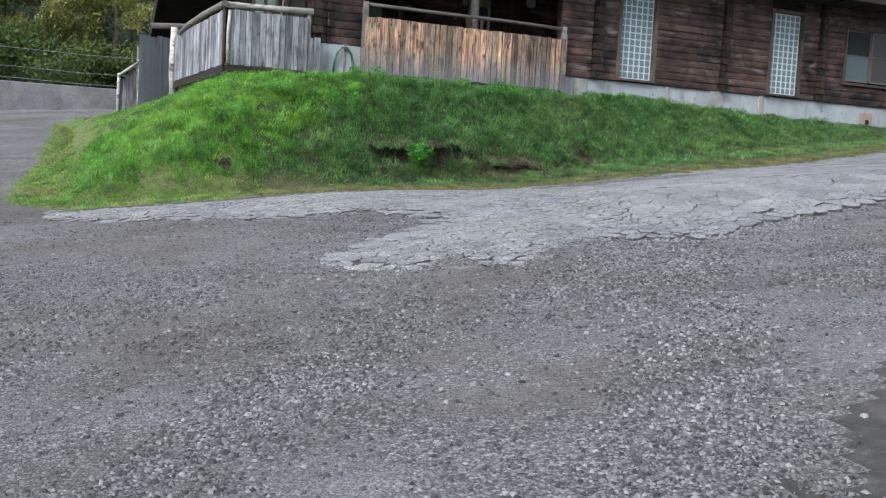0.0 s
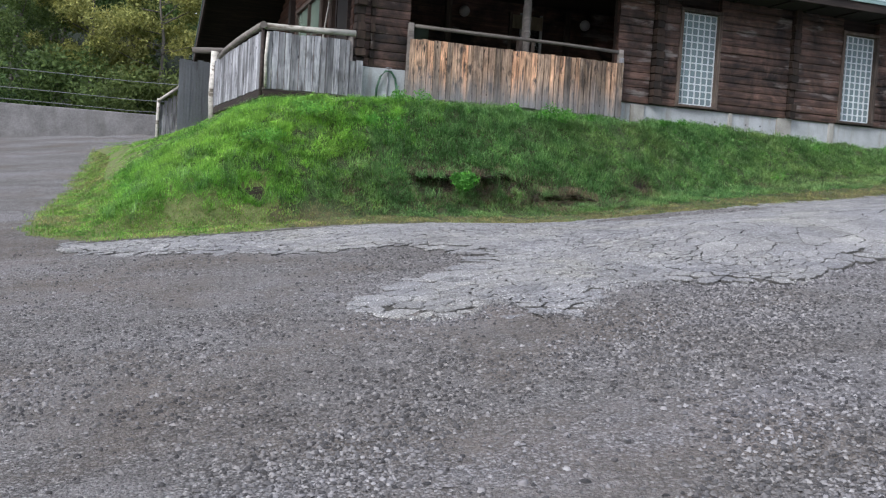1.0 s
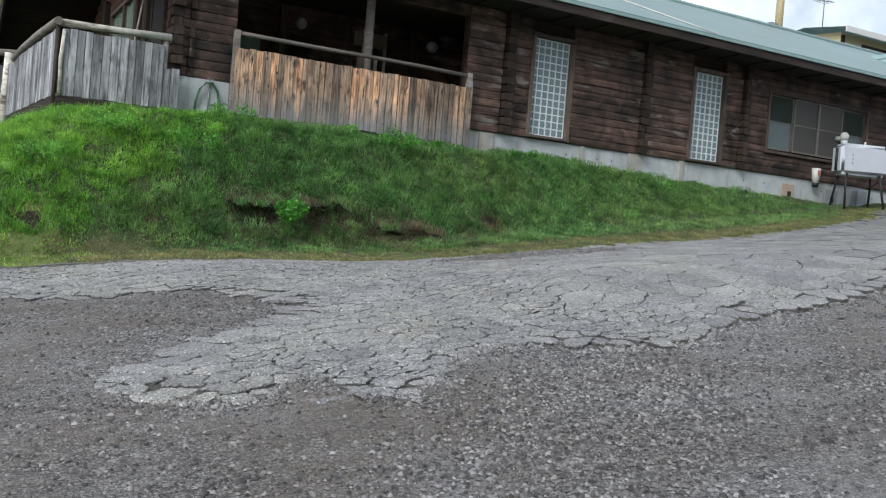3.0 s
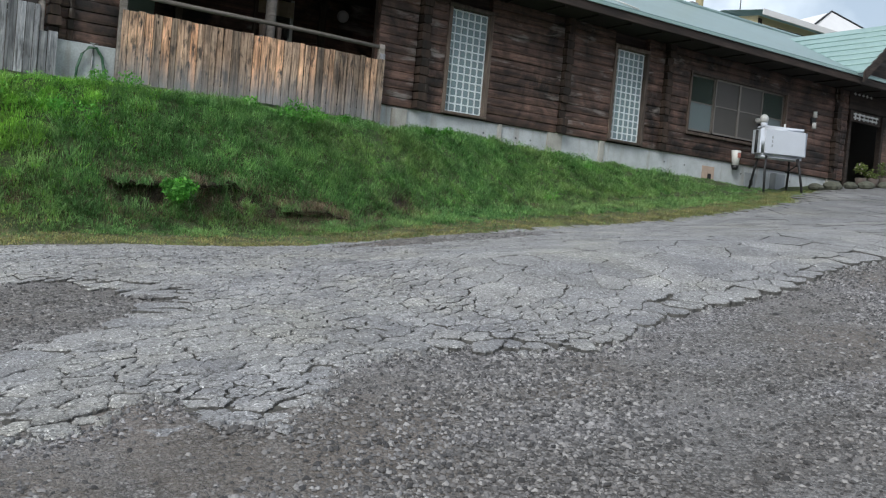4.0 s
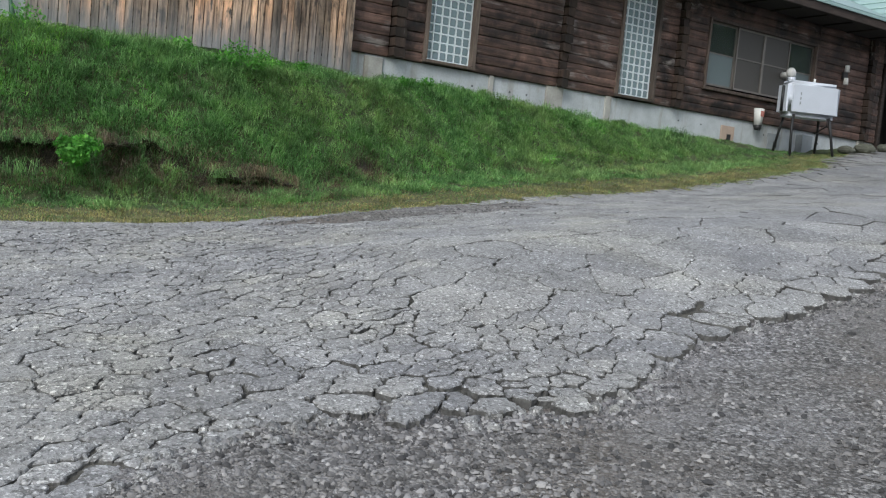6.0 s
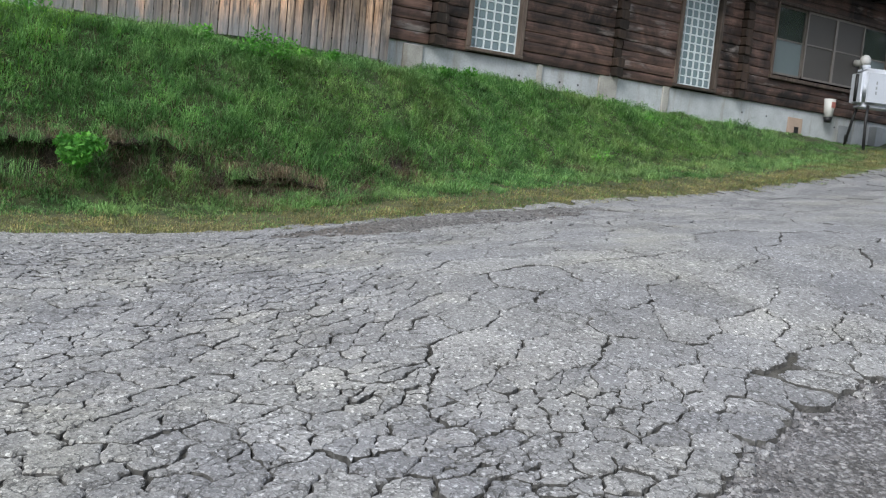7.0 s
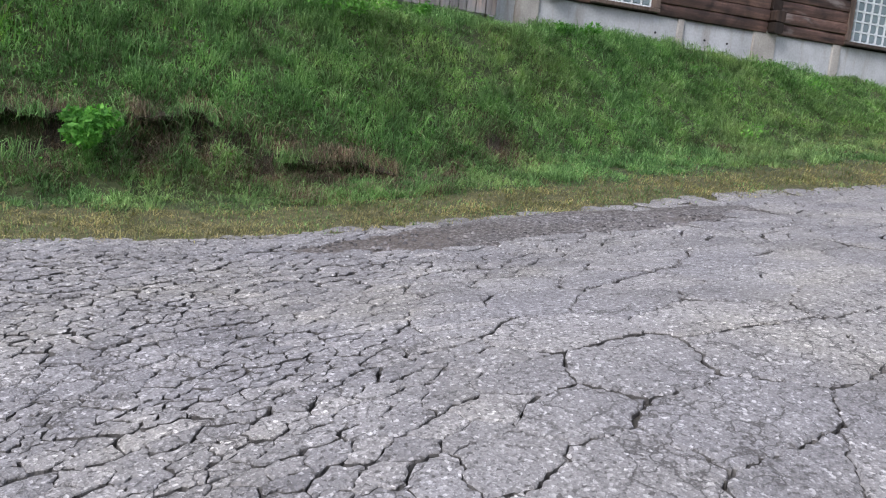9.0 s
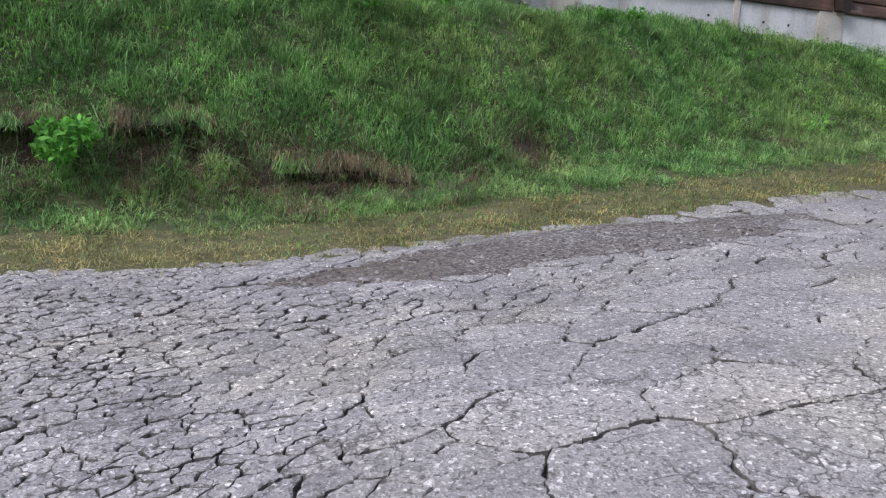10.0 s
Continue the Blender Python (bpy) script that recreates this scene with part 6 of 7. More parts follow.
# loose flakes in the gravel bay
for fx0, fy0, rx, ry in ((-8.0, -8.5, 0.2, 0.11), (-7.62, -8.25, 0.13, 0.08)):
    fz0 = float(terrain(fx0, fy0))
    flake = thing("asphalt_flake", "loose pale flake of asphalt lying on gravel", "rubble", (fx0, fy0, fz0), "loose asphalt flakes")
    bm = fresh()
    rings = []
    for k_, (grow, up_) in enumerate(((1.0, -0.01), (1.0, 0.02), (0.9, 0.03))):
        ring = []
        for i in range(18):
            q = i * math.tau / 18
            wob = grow * (1 + 0.16 * math.sin(3 * q + fx0) + 0.07 * math.sin(7 * q))
            ring.append(bm.verts.new((fx0 + rx * wob * math.cos(q), fy0 + ry * wob * math.sin(q), fz0 + up_)))
        rings.append(ring)
    for a, b in zip(rings, rings[1:]):
        for i in range(18):
            bm.faces.new((a[i], a[(i + 1) % 18], b[(i + 1) % 18], b[i]))
    bm.faces.new(rings[-1])
    bm.faces.new(rings[0][::-1])
    piece("slab", bm, ASPHALT, flake)

rng = np.random.default_rng(9)


def stone_material():
    m, n, l, b = node_material("loose_stone")
    col = ramp(n, l, island_random(n), [(0, (0.028, 0.027, 0.028)), (0.4, (0.085, 0.082, 0.083)), (0.82, (0.185, 0.178, 0.178)), (1, (0.28, 0.271, 0.267))])
    v = placed(n, l, "World")
    grit = noised(n, l, v, 130, 3)
    tracks = ramp(n, l, noised(n, l, placed(n, l, "World", (0.55, 1.6, 1)), 0.6, 5, 0.6, 0.5), [(0.36, (0.97, 0.94, 0.92)), (0.5, (1.2, 1.19, 1.19)), (0.64, (1.42, 1.42, 1.48))])
    col = mixed(n, l, 1.0, col, tracks, "MULTIPLY")
    col = mixed(n, l, 0.4, col, mixed(n, l, 1.0, col, ramp(n, l, grit, [(0.3, (0.6, 0.6, 0.6)), (0.7, (1.3, 1.3, 1.3))]), "MULTIPLY"))
    l.new(col, b.inputs["Base Color"])
    b.inputs["Roughness"].default_value = 0.85
    bumped(n, l, b, grit, 0.5, 0.003)
    return m


LOOSE = stone_material()
count = 520000
sx = rng.uniform(-15, 3, count)
sy = rng.uniform(-19, -5.5, count)
# wheel tracks run bare between banks of loose stone
swept = vnoise((sx * 0.75 - sy * 0.66) * 0.85 + 0.8 * fbm(sx * 0.4, sy * 0.4, 82), (sx * 0.66 + sy * 0.75) * 0.28, 83)
thick = 0.2 + 1.1 * step01((swept - 0.3) / 0.4) + 1.3 * fbm(sx * 0.9, sy * 0.9, 81) + 0.9 * fbm(sx * 3.5, sy * 3.5, 85)
on_way = np.clip(((sx + 10.5) * 6.5 + (sy + 15.3) * 3.6) / (6.5**2 + 3.6**2), 0, 1)
near = np.exp(-np.maximum(np.hypot(sx + 10.5 - 6.5 * on_way, sy + 15.3 - 3.6 * on_way) - 1.7, 0) / 2.0)
keep = (paved(sx, sy) < -0.02) & (grassed(sx, sy) < -0.1) & (rng.uniform(0, 1, count) < np.clip(thick, 0.06, 1) * (0.04 + 0.96 * near) * (1 - 0.8 * (yard_soil(sx, sy) > 0)))
sx, sy = sx[keep], sy[keep]
sr = 0.006 + 0.014 * rng.uniform(0, 1, len(sx)) ** 1.9
tagged(rocks("gravel_stones", sx, sy, sr, LOOSE, 0.1), "loose grey crushed stones over the yard", "gravel", kind="stuff")
count = 5200
sx, sy = rng.uniform(-14, 2, count), rng.uniform(-18, -5.7, count)
keep = (paved(sx, sy) < 0.0) & (grassed(sx, sy) < -0.1)
sx, sy = sx[keep], sy[keep]
tagged(rocks("larger_stones", sx, sy, 0.01 + 0.016 * rng.uniform(0, 1, len(sx)) ** 2, LOOSE, 0.35, True), "scattered larger yard stones", "gravel", kind="stuff")
# crumbs along the broken edge
ex = rng.uniform(-10.2, 0.5, 30000)
ey = np.interp(ex, SOUTH_X, SOUTH_Y) + rng.normal(-0.1, 0.16, 30000)
e = paved(ex, ey)
keep = (e < 0.0) & (e > -0.3) & (rng.uniform(0, 1, 30000) < 0.4)
keep |= (e < 0.01) & (e > -0.06) & (rng.uniform(0, 1, 30000) < 0.6)
tagged(rocks("edge_crumbs", ex[keep], ey[keep], 0.004 + 0.014 * rng.uniform(0, 1, keep.sum()) ** 4, LOOSE, 0.3, True), "crumbs of broken asphalt along the road edge", "rubble", kind="stuff")

# lumps of asphalt fallen from the edge
ex = rng.uniform(-10.2, 1.5, 9000)
ey = np.interp(ex, SOUTH_X, SOUTH_Y) + rng.normal(-0.08, 0.12, 9000)
e = paved(ex, ey)
keep = (e < 0.015) & (e > -0.16) & (rng.uniform(0, 1, 9000) < 0.35 * np.clip(1 + e * 5, 0.1, 1) * (0.4 + vnoise(ex * 2, ey * 2, 87)))
lumps = rocks("edge_lumps", ex[keep], ey[keep], 0.012 + 0.036 * rng.uniform(0, 1, keep.sum()) ** 2.5, ASPHALT_JOINED, 0.25, True)
tagged(lumps, "broken lumps of asphalt along the road edge", "rubble", kind="stuff")
# crumbs and grit lying in the cracks
rims = np.concatenate(rims)
rims = rims[rng.uniform(0, 1, len(rims)) < 0.17]
rims = rims + rng.normal(0, 0.006, rims.shape)
tagged(rocks("crack_grit", rims[:, 0], rims[:, 1], 0.003 + 0.006 * rng.uniform(0, 1, len(rims)) ** 2, LOOSE, 0.0), "grit and crumbs lying in the cracks", "rubble", kind="stuff")


# ---- grass ----
def blades(name, x, y, height, width, lean, material, droop=0.5, toward=None, z=None):
    """Bent tapering blades, five corners each."""
    rng_ = np.random.default_rng(len(x) + 1)
    n = len(x)
    q = rng_.uniform(0, 2 * np.pi, n)
    side = np.stack([np.cos(q), np.sin(q), 0 * q], -1)
    tip = np.stack([-np.sin(q), np.cos(q), 0 * q], -1) * rng_.normal(0, 1, n)[:, None] * lean[:, None] + np.array((0, -0.3, 0)) * lean[:, None]
    if toward is not None:
        tip = np.concatenate([toward, 0 * q[:, None]], 1) * lean[:, None] + rng_.normal(0, 0.25, (n, 3)) * (1, 1, 0)
    root = np.stack([x, y, terrain(x, y) - 0.015 if z is None else z], -1)
    up = np.array((0, 0, 1.0))
    h, w = height[:, None], width[:, None]
    mid = root + up * h * 0.6 + tip * h * 0.3
    end = root + up * h * (1 - droop * np.abs(lean[:, None]) * 0.5) + tip * h
    v = np.stack([root - side * w / 2, root + side * w / 2, mid + side * w * 0.4, mid - side * w * 0.4, end], 1).reshape(-1, 3)
    k = np.arange(n)[:, None] * 5
    loops = np.concatenate([k + [[0, 1, 2, 3]], k + [[3, 2, 4]]], 1).reshape(-1)
    starts = (np.arange(n)[:, None] * 7 + [[0, 4]]).reshape(-1)
    return new(name, big_mesh(name, v, loops, starts, np.tile([4, 3], n), material))


def field(count, x0, x1, y0, y1):
    return rng.uniform(x0, x1, count), rng.uniform(y0, y1, count)


# bank
bx, by = field(430000, -13.2, 10.5, -5.2, 0.0)
fx_, fy_ = field(60000, -13.0, -9.2, 0.0, 12.0)
bx, by = np.concatenate([bx, fx_]), np.concatenate([by, fy_])
s = inside_bank(bx, by)
thin = 1 - 0.9 * np.clip(scar(bx, by) * 1.5 - 0.5, 0, 1)
tuft = step01((fbm(bx * 4, by * 4, 91) + 0.16) / 0.32)
far = np.clip(1.25 - (bx + 6) / 22, 0.6, 1)
keep = (grassed(bx, by) > rng.uniform(0.75, 1.25, len(bx)) - 0.6 * step01((-10.2 - bx) / 0.8) - 0.6 * step01((bx - 4) / 3)) & (rng.uniform(0, 1, len(bx)) < thin * (0.3 + 0.7 * tuft) * far) & ~((bx > -9.2) & (by > -0.36) & (bx < -1.5))
bx, by, tuft = bx[keep], by[keep], tuft[keep]
hgt = (0.04 + 0.115 * tuft) * rng.uniform(0.45, 1.4, len(bx)) * (0.75 + 0.25 * step01(inside_bank(bx, by) / 0.3)) * (1 - 0.4 * step01((by + 0.9) / 0.5)) * np.clip(1.1 - (bx + 5) / 30, 0.7, 1.2)
hgt = hgt * 0.8 * (0.4 + 0.6 * step01((grassed(bx, by) - 0.8) / 0.5))
# west end and upper bank, where blades get the painted sunlit green
lit_flank = bx + 7.2 + 2.2 * fbm(bx * 0.8, by * 0.8, 93) - 1.0 * (by + 2.5) < rng.normal(0, 0.5, len(bx))
dead = ~lit_flank & (rng.uniform(0, 1, len(bx)) < 0.05 + 0.3 * np.clip(fbm(bx * 2.2, by * 2.2, 98) * 3 - 0.2, 0, 1))
for some, name, m, label in ((dead, "dead_blades", DRY, "brown dead blades among the bank grass"), (~lit_flank & ~dead, "bank_grass", GRASS, "rough green grass on the bank"), (lit_flank, "fresh_grass", SUNLIT, "grass on the end of the bank, coloured bright as if sunlit")):
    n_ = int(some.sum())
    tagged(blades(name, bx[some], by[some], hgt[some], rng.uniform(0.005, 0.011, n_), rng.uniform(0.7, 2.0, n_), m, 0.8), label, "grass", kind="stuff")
# rough clumps whose blades fall outwards
cx_, cy_ = field(10000, -13, 7, -4.9, -0.42)
keep = (grassed(cx_, cy_) > rng.uniform(0.95, 1.3, len(cx_))) & (scar(cx_, cy_) < 0.35) & (rng.uniform(0, 1, len(cx_)) < np.clip(1.1 - (cx_ + 5) / 16, 0.3, 1))
cx_, cy_ = cx_[keep], cy_[keep]
reach_ = rng.uniform(0.06, 0.2, len(cx_)) * (0.6 + 0.9 * vnoise(cx_ * 1.3, cy_ * 1.3, 99)) * (0.7 + 0.3 * step01(inside_bank(cx_, cy_) / 0.3))
per = 22
q_ = rng.uniform(0, 2 * np.pi, len(cx_) * per)
out_ = np.stack([np.cos(q_), np.sin(q_)], 1)
kx_, ky_ = np.repeat(cx_, per) + out_[:, 0] * 0.03, np.repeat(cy_, per) + out_[:, 1] * 0.03
kh_ = np.repeat(reach_, per) * rng.uniform(0.6, 1.3, len(kx_))
lit_flank_clumps = np.repeat(cx_ + 7.4 + 2.2 * fbm(cx_ * 0.8, cy_ * 0.8, 93) - 1.0 * (cy_ + 2.5) < 0, per)
for some, name, m, label in ((~lit_flank_clumps, "grass_clumps", GRASS, "rough grass clumps with blades falling outwards"), (lit_flank_clumps, "fresh_clumps", SUNLIT, "grass clumps on the end of the bank, coloured bright as if sunlit")):
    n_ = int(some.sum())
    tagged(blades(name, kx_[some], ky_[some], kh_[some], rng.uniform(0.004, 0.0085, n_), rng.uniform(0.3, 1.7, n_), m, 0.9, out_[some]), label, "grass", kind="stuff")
# taller tufts
tx_, ty_ = field(1700, -12.3, 6, -4.6, -0.35)
keep = (grassed(tx_, ty_) > 1.1) & (scar(tx_, ty_) < 0.3) & (inside_bank(tx_, ty_) > 0.12)
tx_, ty_ = tx_[keep], ty_[keep]
tall = rng.uniform(0.3, 1.0, len(tx_)) ** 1.5
big = np.array([(-11.9, -4.3), (-10.9, -3.9), (-10.6, -4.1), (-10.2, -4.0), (-11.6, -4.5), (-6.9, -3.75), (-7.0, -3.8)])
tx_, ty_, tall = np.concatenate([tx_, big[:, 0]]), np.concatenate([ty_, big[:, 1]]), np.concatenate([tall, np.full(len(big), 1.6)])
fx = np.repeat(tx_, 42) + rng.normal(0, 0.055, len(tx_) * 42)
fy = np.repeat(ty_, 42) + rng.normal(0, 0.055, len(tx_) * 42)
fh = np.repeat(tall, 42) * rng.uniform(0.12, 0.3, len(fx))
tagged(blades("grass_tufts", fx, fy, fh, rng.uniform(0.004, 0.008, len(fx)), rng.uniform(0.6, 1.7, len(fx)), GRASS, 1.0), "taller arching grass tufts", "grass", kind="stuff")
# mown verge along the asphalt
vx, vy = field(360000, -13.4, 11, -6.1, -0.4)
wx_, wy_ = field(110000, -13.6, -10.4, -0.4, 14.0)
vx, vy = np.concatenate([vx, wx_]), np.concatenate([vy, wy_])
g = grassed(vx, vy)
keep = (g > -0.07) & (g < 2.4) & (inside_bank(vx, vy) < 0.14) & (rng.uniform(0, 1, len(vx)) < np.clip(0.15 + g * 2.0, 0, 0.95) * np.clip(1.5 - g, 0.22, 1))
vx, vy = vx[keep], vy[keep]
low = inside_bank(vx, vy)
tagged(blades("verge_grass", vx, vy, rng.uniform(0.02, 0.07, len(vx)) * (1 + 3 * low) * (0.5 + vnoise(vx * 4, vy * 4, 18)), rng.uniform(0.004, 0.008, len(vx)), rng.uniform(0.8, 2.4, len(vx)), SHORT), "short yellowish verge grass beside the asphalt", "grass", kind="stuff")
mix = rng.uniform(0, 1, len(vx)) < 0.1 + 0.3 * (fbm(vx * 1.8, vy * 1.8, 17) > 0.03)
# verge round the west end, in the same painted sunlit green
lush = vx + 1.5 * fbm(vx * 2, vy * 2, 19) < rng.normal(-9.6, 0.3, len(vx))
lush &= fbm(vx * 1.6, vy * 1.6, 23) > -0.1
tagged(blades("lush_verge", vx[lush], vy[lush], rng.uniform(0.02, 0.08, lush.sum()), rng.uniform(0.004, 0.009, lush.sum()), rng.uniform(0.4, 1.6, lush.sum()), SUNLIT), "lime green grass round the end of the bank, coloured bright as if sunlit", "grass", kind="stuff")
tagged(blades("verge_green", vx[mix], vy[mix], rng.uniform(0.02, 0.07, mix.sum()), rng.uniform(0.004, 0.008, mix.sum()), rng.uniform(0.4, 1.2, mix.sum()), GRASS), "green blades among the verge grass", "grass", kind="stuff")
# dry grass hanging over the slipped soil
dx_, dy_ = field(200000, -9, -1.5, -4.3, -2.9)
w = scar(dx_, dy_ - 0.15) + 0.5 * scar(dx_, dy_ + 0.25)
keep = rng.uniform(0, 1, len(dx_)) < w * 0.16
dx_, dy_ = dx_[keep], dy_[keep]
clump = rng.normal(0, 0.1, (1200, 2)) + np.array([(-4.75, -4.15), (-5.9, -3.6), (-8.4, -3.9), (0.3, -2.75)])[rng.integers(0, 4, 1200)]
dx_, dy_ = np.concatenate([dx_, clump[:, 0]]), np.concatenate([dy_, clump[:, 1]])
tagged(blades("dry_grass", dx_, dy_, rng.uniform(0.06, 0.2, len(dx_)), rng.uniform(0.003, 0.006, len(dx_)), rng.uniform(0.7, 1.8, len(dx_)), DRY, 1.2), "dry straw grass over the slipped bank", "grass", kind="stuff")
# sods that overhang the hollows
sod_x, sod_y, sod_z = [], [], []
for c, r in HOLLOWS[:6]:
    xs = np.arange(c - r, c + r + 0.01, 0.05)
    swell = np.sqrt(np.clip(1 - ((xs - c) / r) ** 4, 0, 1))
    line_ = scar_line(xs)
    top_ = terrain(xs, line_ + 0.13) - 0.012
    out_y = line_ + 0.03 - 0.085 * swell * (0.3 + 1.1 * vnoise(xs * 9, xs * 0, 29))
    drop_ = 0.012 + 0.03 * vnoise(xs * 11, xs * 0 + 5, 30)
    rows_ = np.stack([np.column_stack([xs, line_ + 0.2, top_]), np.column_stack([xs, out_y + 0.04, top_ - 0.03]), np.column_stack([xs, out_y, top_ - 0.05]), np.column_stack([xs, out_y + 0.03, top_ - 0.05 - drop_]), np.column_stack([xs, line_ + 0.2, top_ - 0.09])], 1)
    m_ = len(xs)
    faces_ = [(5 * k + i, 5 * k + (i + 1) % 5, 5 * k + 5 + (i + 1) % 5, 5 * k + 5 + i) for k in range(m_ - 1) for i in range(5)]
    faces_ += [(4, 3, 2, 1, 0), tuple(5 * (m_ - 1) + i for i in range(5))]
    tagged(new("turf_overhang", mesh_from("turf_overhang", rows_.reshape(-1, 3), faces_, SOIL)), "dark sod overhanging a slipped hollow in the bank", "sod", "overhanging sods on the bank")
    k_ = rng.integers(0, m_, int(1500 * r / 0.5))
    k_ = k_[vnoise(xs[k_] * 6.5, xs[k_] * 0, 28) + rng.uniform(-0.3, 0.3, len(k_)) > 0.35]
    u_ = rng.uniform(0, 1, len(k_)) ** 0.35
    sod_x.append(xs[k_] + rng.uniform(-0.03, 0.03, len(k_)))
    sod_y.append(line_[k_] + 0.18 + (out_y[k_] - line_[k_] - 0.18) * u_)
    sod_z.append(top_[k_] - 0.04 * u_ ** 2 - 0.005)
sod_x, sod_y, sod_z = np.concatenate(sod_x), np.concatenate(sod_y), np.concatenate(sod_z)
fall_ = np.stack([rng.normal(0, 0.45, len(sod_x)), np.full(len(sod_x), -0.75)], 1)
tone_ = rng.uniform(0, 1, len(sod_x)) < 0.25
for some, name, m, label in ((tone_, "sod_grass", GRASS, "grass on the overhanging sods"), (~tone_, "sod_straw", DRY, "dry grass on the overhanging sods")):
    n_ = int(some.sum())
    tagged(blades(name, sod_x[some], sod_y[some], rng.uniform(0.05, 0.19, n_), rng.uniform(0.002, 0.005, n_), rng.uniform(0.4, 1.3, n_), m, 2.6, fall_[some], sod_z[some]), label, "grass", kind="stuff")
# tufts that hang over the lip and break the hollows up
ox_ = np.concatenate([rng.uniform(c - r, c + r, max(2, int(13 * r))) for c, r in HOLLOWS[:6]])
per = 70
hang_x = np.repeat(ox_, per) + rng.normal(0, 0.05, len(ox_) * per)
hang_y = scar_line(hang_x) + np.repeat(rng.uniform(-0.1, 0.08, len(ox_)), per) + rng.normal(0, 0.03, len(hang_x))
hang_z = terrain(hang_x, scar_line(hang_x) + 0.13) - np.repeat(rng.uniform(0.02, 0.12, len(ox_)), per)
fall_ = np.stack([rng.normal(0, 0.5, len(hang_x)), rng.normal(-0.7, 0.3, len(hang_x))], 1)
green_ = np.repeat(rng.uniform(0, 1, len(ox_)) < 0.35, per)
for some, name, m, label in ((green_, "lip_tufts", GRASS, "grass tufts hanging over the slipped hollows"), (~green_, "lip_straw", DRY, "straw tufts hanging over the slipped hollows")):
    n_ = int(some.sum())
    tagged(blades(name, hang_x[some], hang_y[some], rng.uniform(0.07, 0.22, n_), rng.uniform(0.003, 0.007, n_), rng.uniform(0.5, 1.2, n_), m, 2.4, fall_[some], hang_z[some]), label, "grass", kind="stuff")
# matted dead grass and roots over the bare soil
mx_ = rng.uniform(-8.2, -2.0, 60000)
my_ = scar_line(mx_) + rng.normal(-0.08, 0.14, len(mx_))
mat_ = np.clip(scar(mx_, my_, True) * 1.3, 0, 1) * step01((fbm(mx_ * 6, my_ * 6, 27) + 0.1) / 0.2)
keep = rng.uniform(0, 1, len(mx_)) < 0.5 * mat_ + 0.02
mx_, my_ = mx_[keep], my_[keep]
fall_ = np.stack([rng.normal(0, 0.7, len(mx_)), rng.normal(-0.6, 0.5, len(mx_))], 1)
tagged(blades("matted_straw", mx_, my_, rng.uniform(0.05, 0.17, len(mx_)), rng.uniform(0.003, 0.006, len(mx_)), rng.uniform(0.5, 1.3, len(mx_)), DRY, 1.8, fall_), "matted dead grass and roots over bare soil", "grass", kind="stuff")
# rough grass at the foot of the hollows
gx_ = rng.uniform(-7.8, -3.4, 230)
gy_ = scar_line(gx_) - rng.uniform(0.06, 0.36, 230)
q_ = rng.uniform(0, 2 * np.pi, 230 * 45)
out_ = np.stack([np.cos(q_), np.sin(q_)], 1)
kx_, ky_ = np.repeat(gx_, 45) + out_[:, 0] * 0.05, np.repeat(gy_, 45) + out_[:, 1] * 0.05
kh_ = np.repeat(rng.uniform(0.06, 0.16, 230), 45) * rng.uniform(0.6, 1.3, len(kx_))
straw = np.repeat(rng.uniform(0, 1, 230) < 0.35, 45)
for some, name, m, label in ((~straw, "foot_grass", GRASS, "rough grass at the foot of the slipped bank"), (straw, "foot_straw", DRY, "dry straw tufts at the foot of the slipped bank")):
    n_ = int(some.sum())
    tagged(blades(name, kx_[some], ky_[some], kh_[some], rng.uniform(0.003, 0.006, n_), rng.uniform(0.3, 1.5, n_), m, 1.0, out_[some]), label, "grass", kind="stuff")
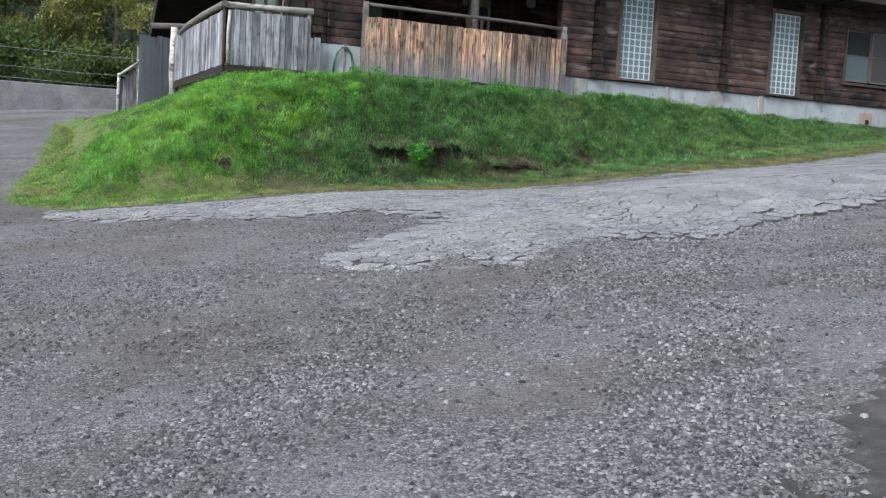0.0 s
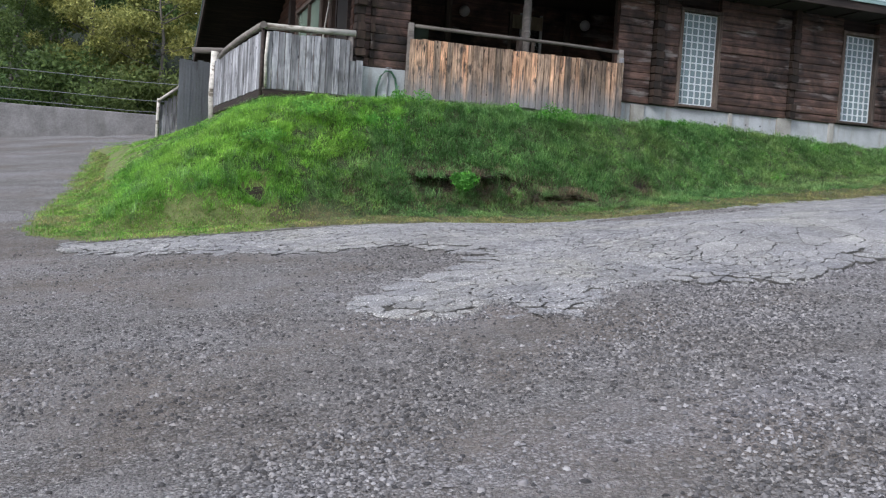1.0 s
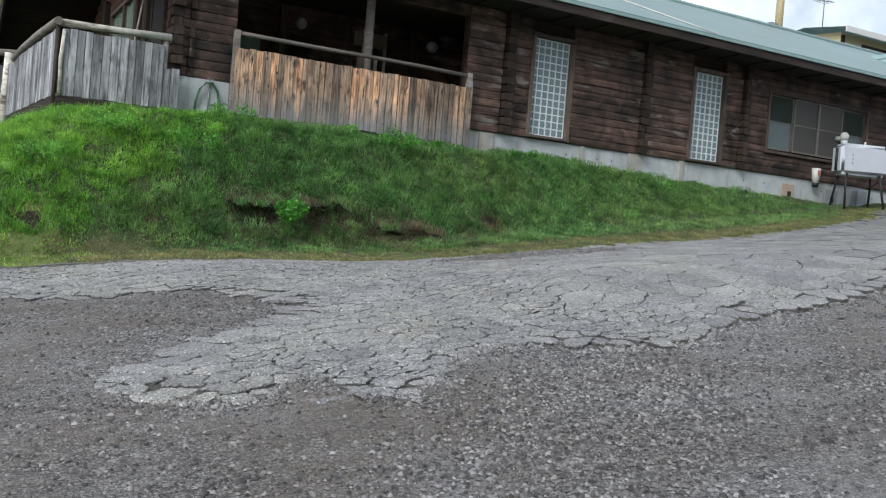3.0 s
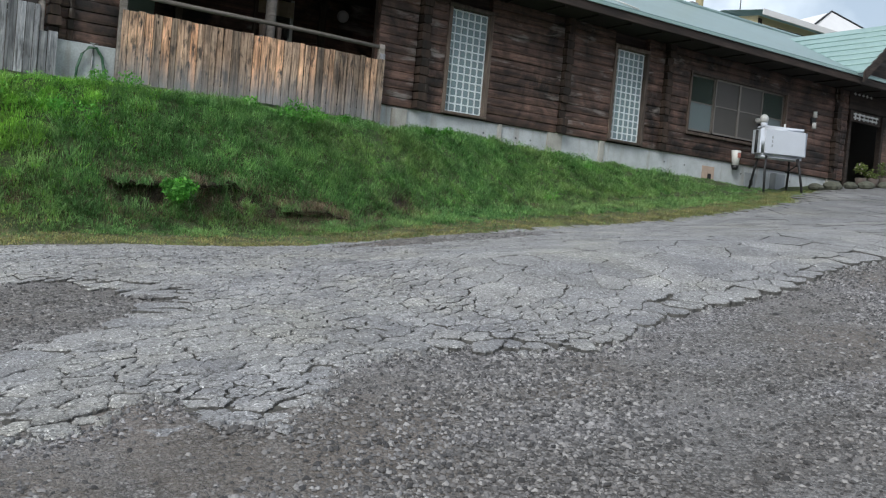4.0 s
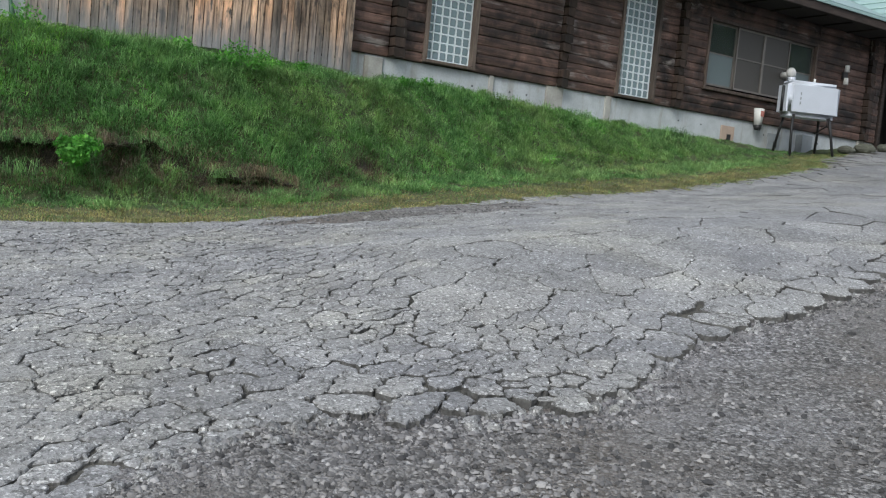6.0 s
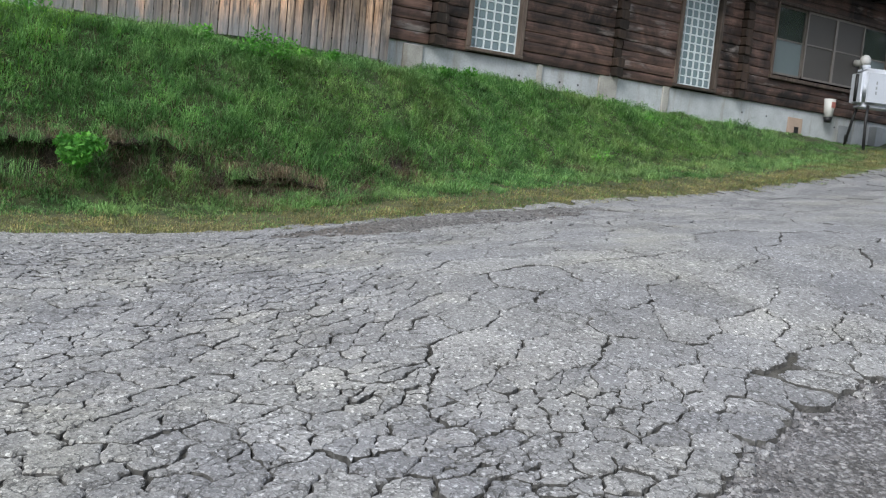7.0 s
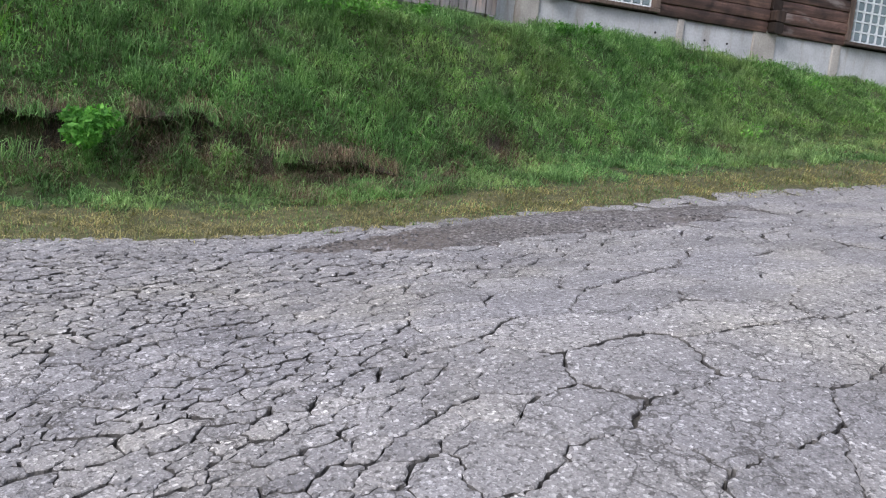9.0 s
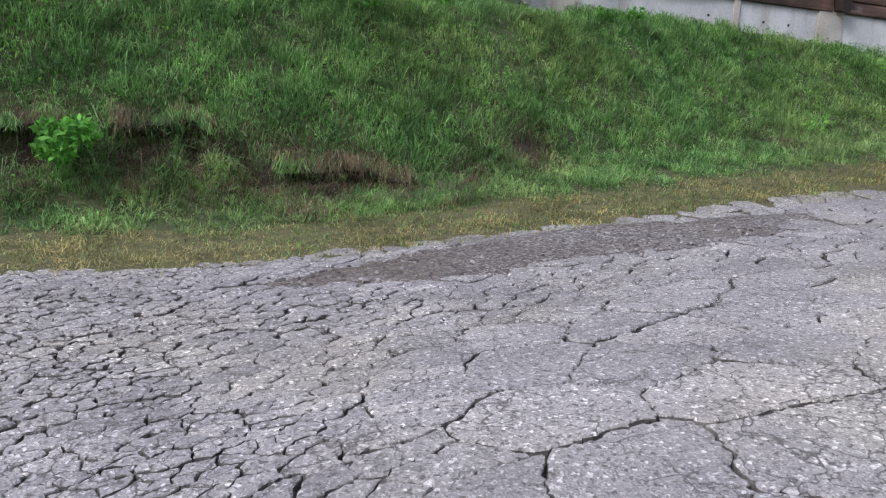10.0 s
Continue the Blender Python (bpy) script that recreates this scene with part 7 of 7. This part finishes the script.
# blades hanging over the lip of the slipped soil
hx_, hy_ = field(160000, -9, -1.5, -4.0, -2.8)
keep = rng.uniform(0, 1, len(hx_)) < 0.3 * step01((fbm(hx_ * 4, hy_ * 4, 26) + 0.08) / 0.12) * np.clip(scar(hx_, hy_ - 0.1) - 0.1, 0, 1) * (scar(hx_, hy_) < 0.5)
hx_, hy_ = hx_[keep], hy_[keep]
down_ = np.stack([rng.normal(0, 0.4, len(hx_)), np.full(len(hx_), -0.8)], 1)
half = rng.uniform(0, 1, len(hx_)) < 0.55
for some, name, m, label in ((half, "hanging_grass", GRASS, "long grass hanging over the slipped soil"), (~half, "hanging_straw", DRY, "brown straw hanging over the slipped soil")):
    n_ = int(some.sum())
    tagged(blades(name, hx_[some], hy_[some], rng.uniform(0.05, 0.16, n_), rng.uniform(0.002, 0.005, n_), rng.uniform(0.7, 1.2, n_), m, 3.2, down_[some]), label, "grass", kind="stuff")
# clover and small leaves through the grass
lx, ly = field(75000, -12.5, 5, -4.4, -0.4)
keep = (inside_bank(lx, ly) > 0.12) & (fbm(lx * 1.1, ly * 1.1, 95) + 0.5 * fbm(lx * 5, ly * 5, 97) > rng.uniform(-0.3, 0.15, len(lx))) & (scar(lx, ly) < 0.2)
lx, ly = lx[keep], ly[keep]
lz = terrain(lx, ly) + rng.uniform(0.02, 0.09, len(lx))
a = rng.normal(size=(len(lx), 3)) * (1, 1, 0.35)
a /= np.linalg.norm(a, axis=1)[:, None]
b = np.cross(a, np.array((0, 0, 1.0)) + rng.normal(0, 0.3, (len(lx), 3)))
b /= np.linalg.norm(b, axis=1)[:, None]
p, r = np.stack([lx, ly, lz], -1), rng.uniform(0.009, 0.021, len(lx))[:, None]
v = np.stack([p - a * r, p + b * r * 0.7, p + a * r, p - b * r * 0.7], 1).reshape(-1, 3)
tagged(new("small_leaves", big_mesh("small_leaves", v, np.arange(len(lx) * 4), np.arange(len(lx)) * 4, np.full(len(lx), 4), CLOVER)), "small broad leaves mixed in the bank grass", "undergrowth", kind="stuff")
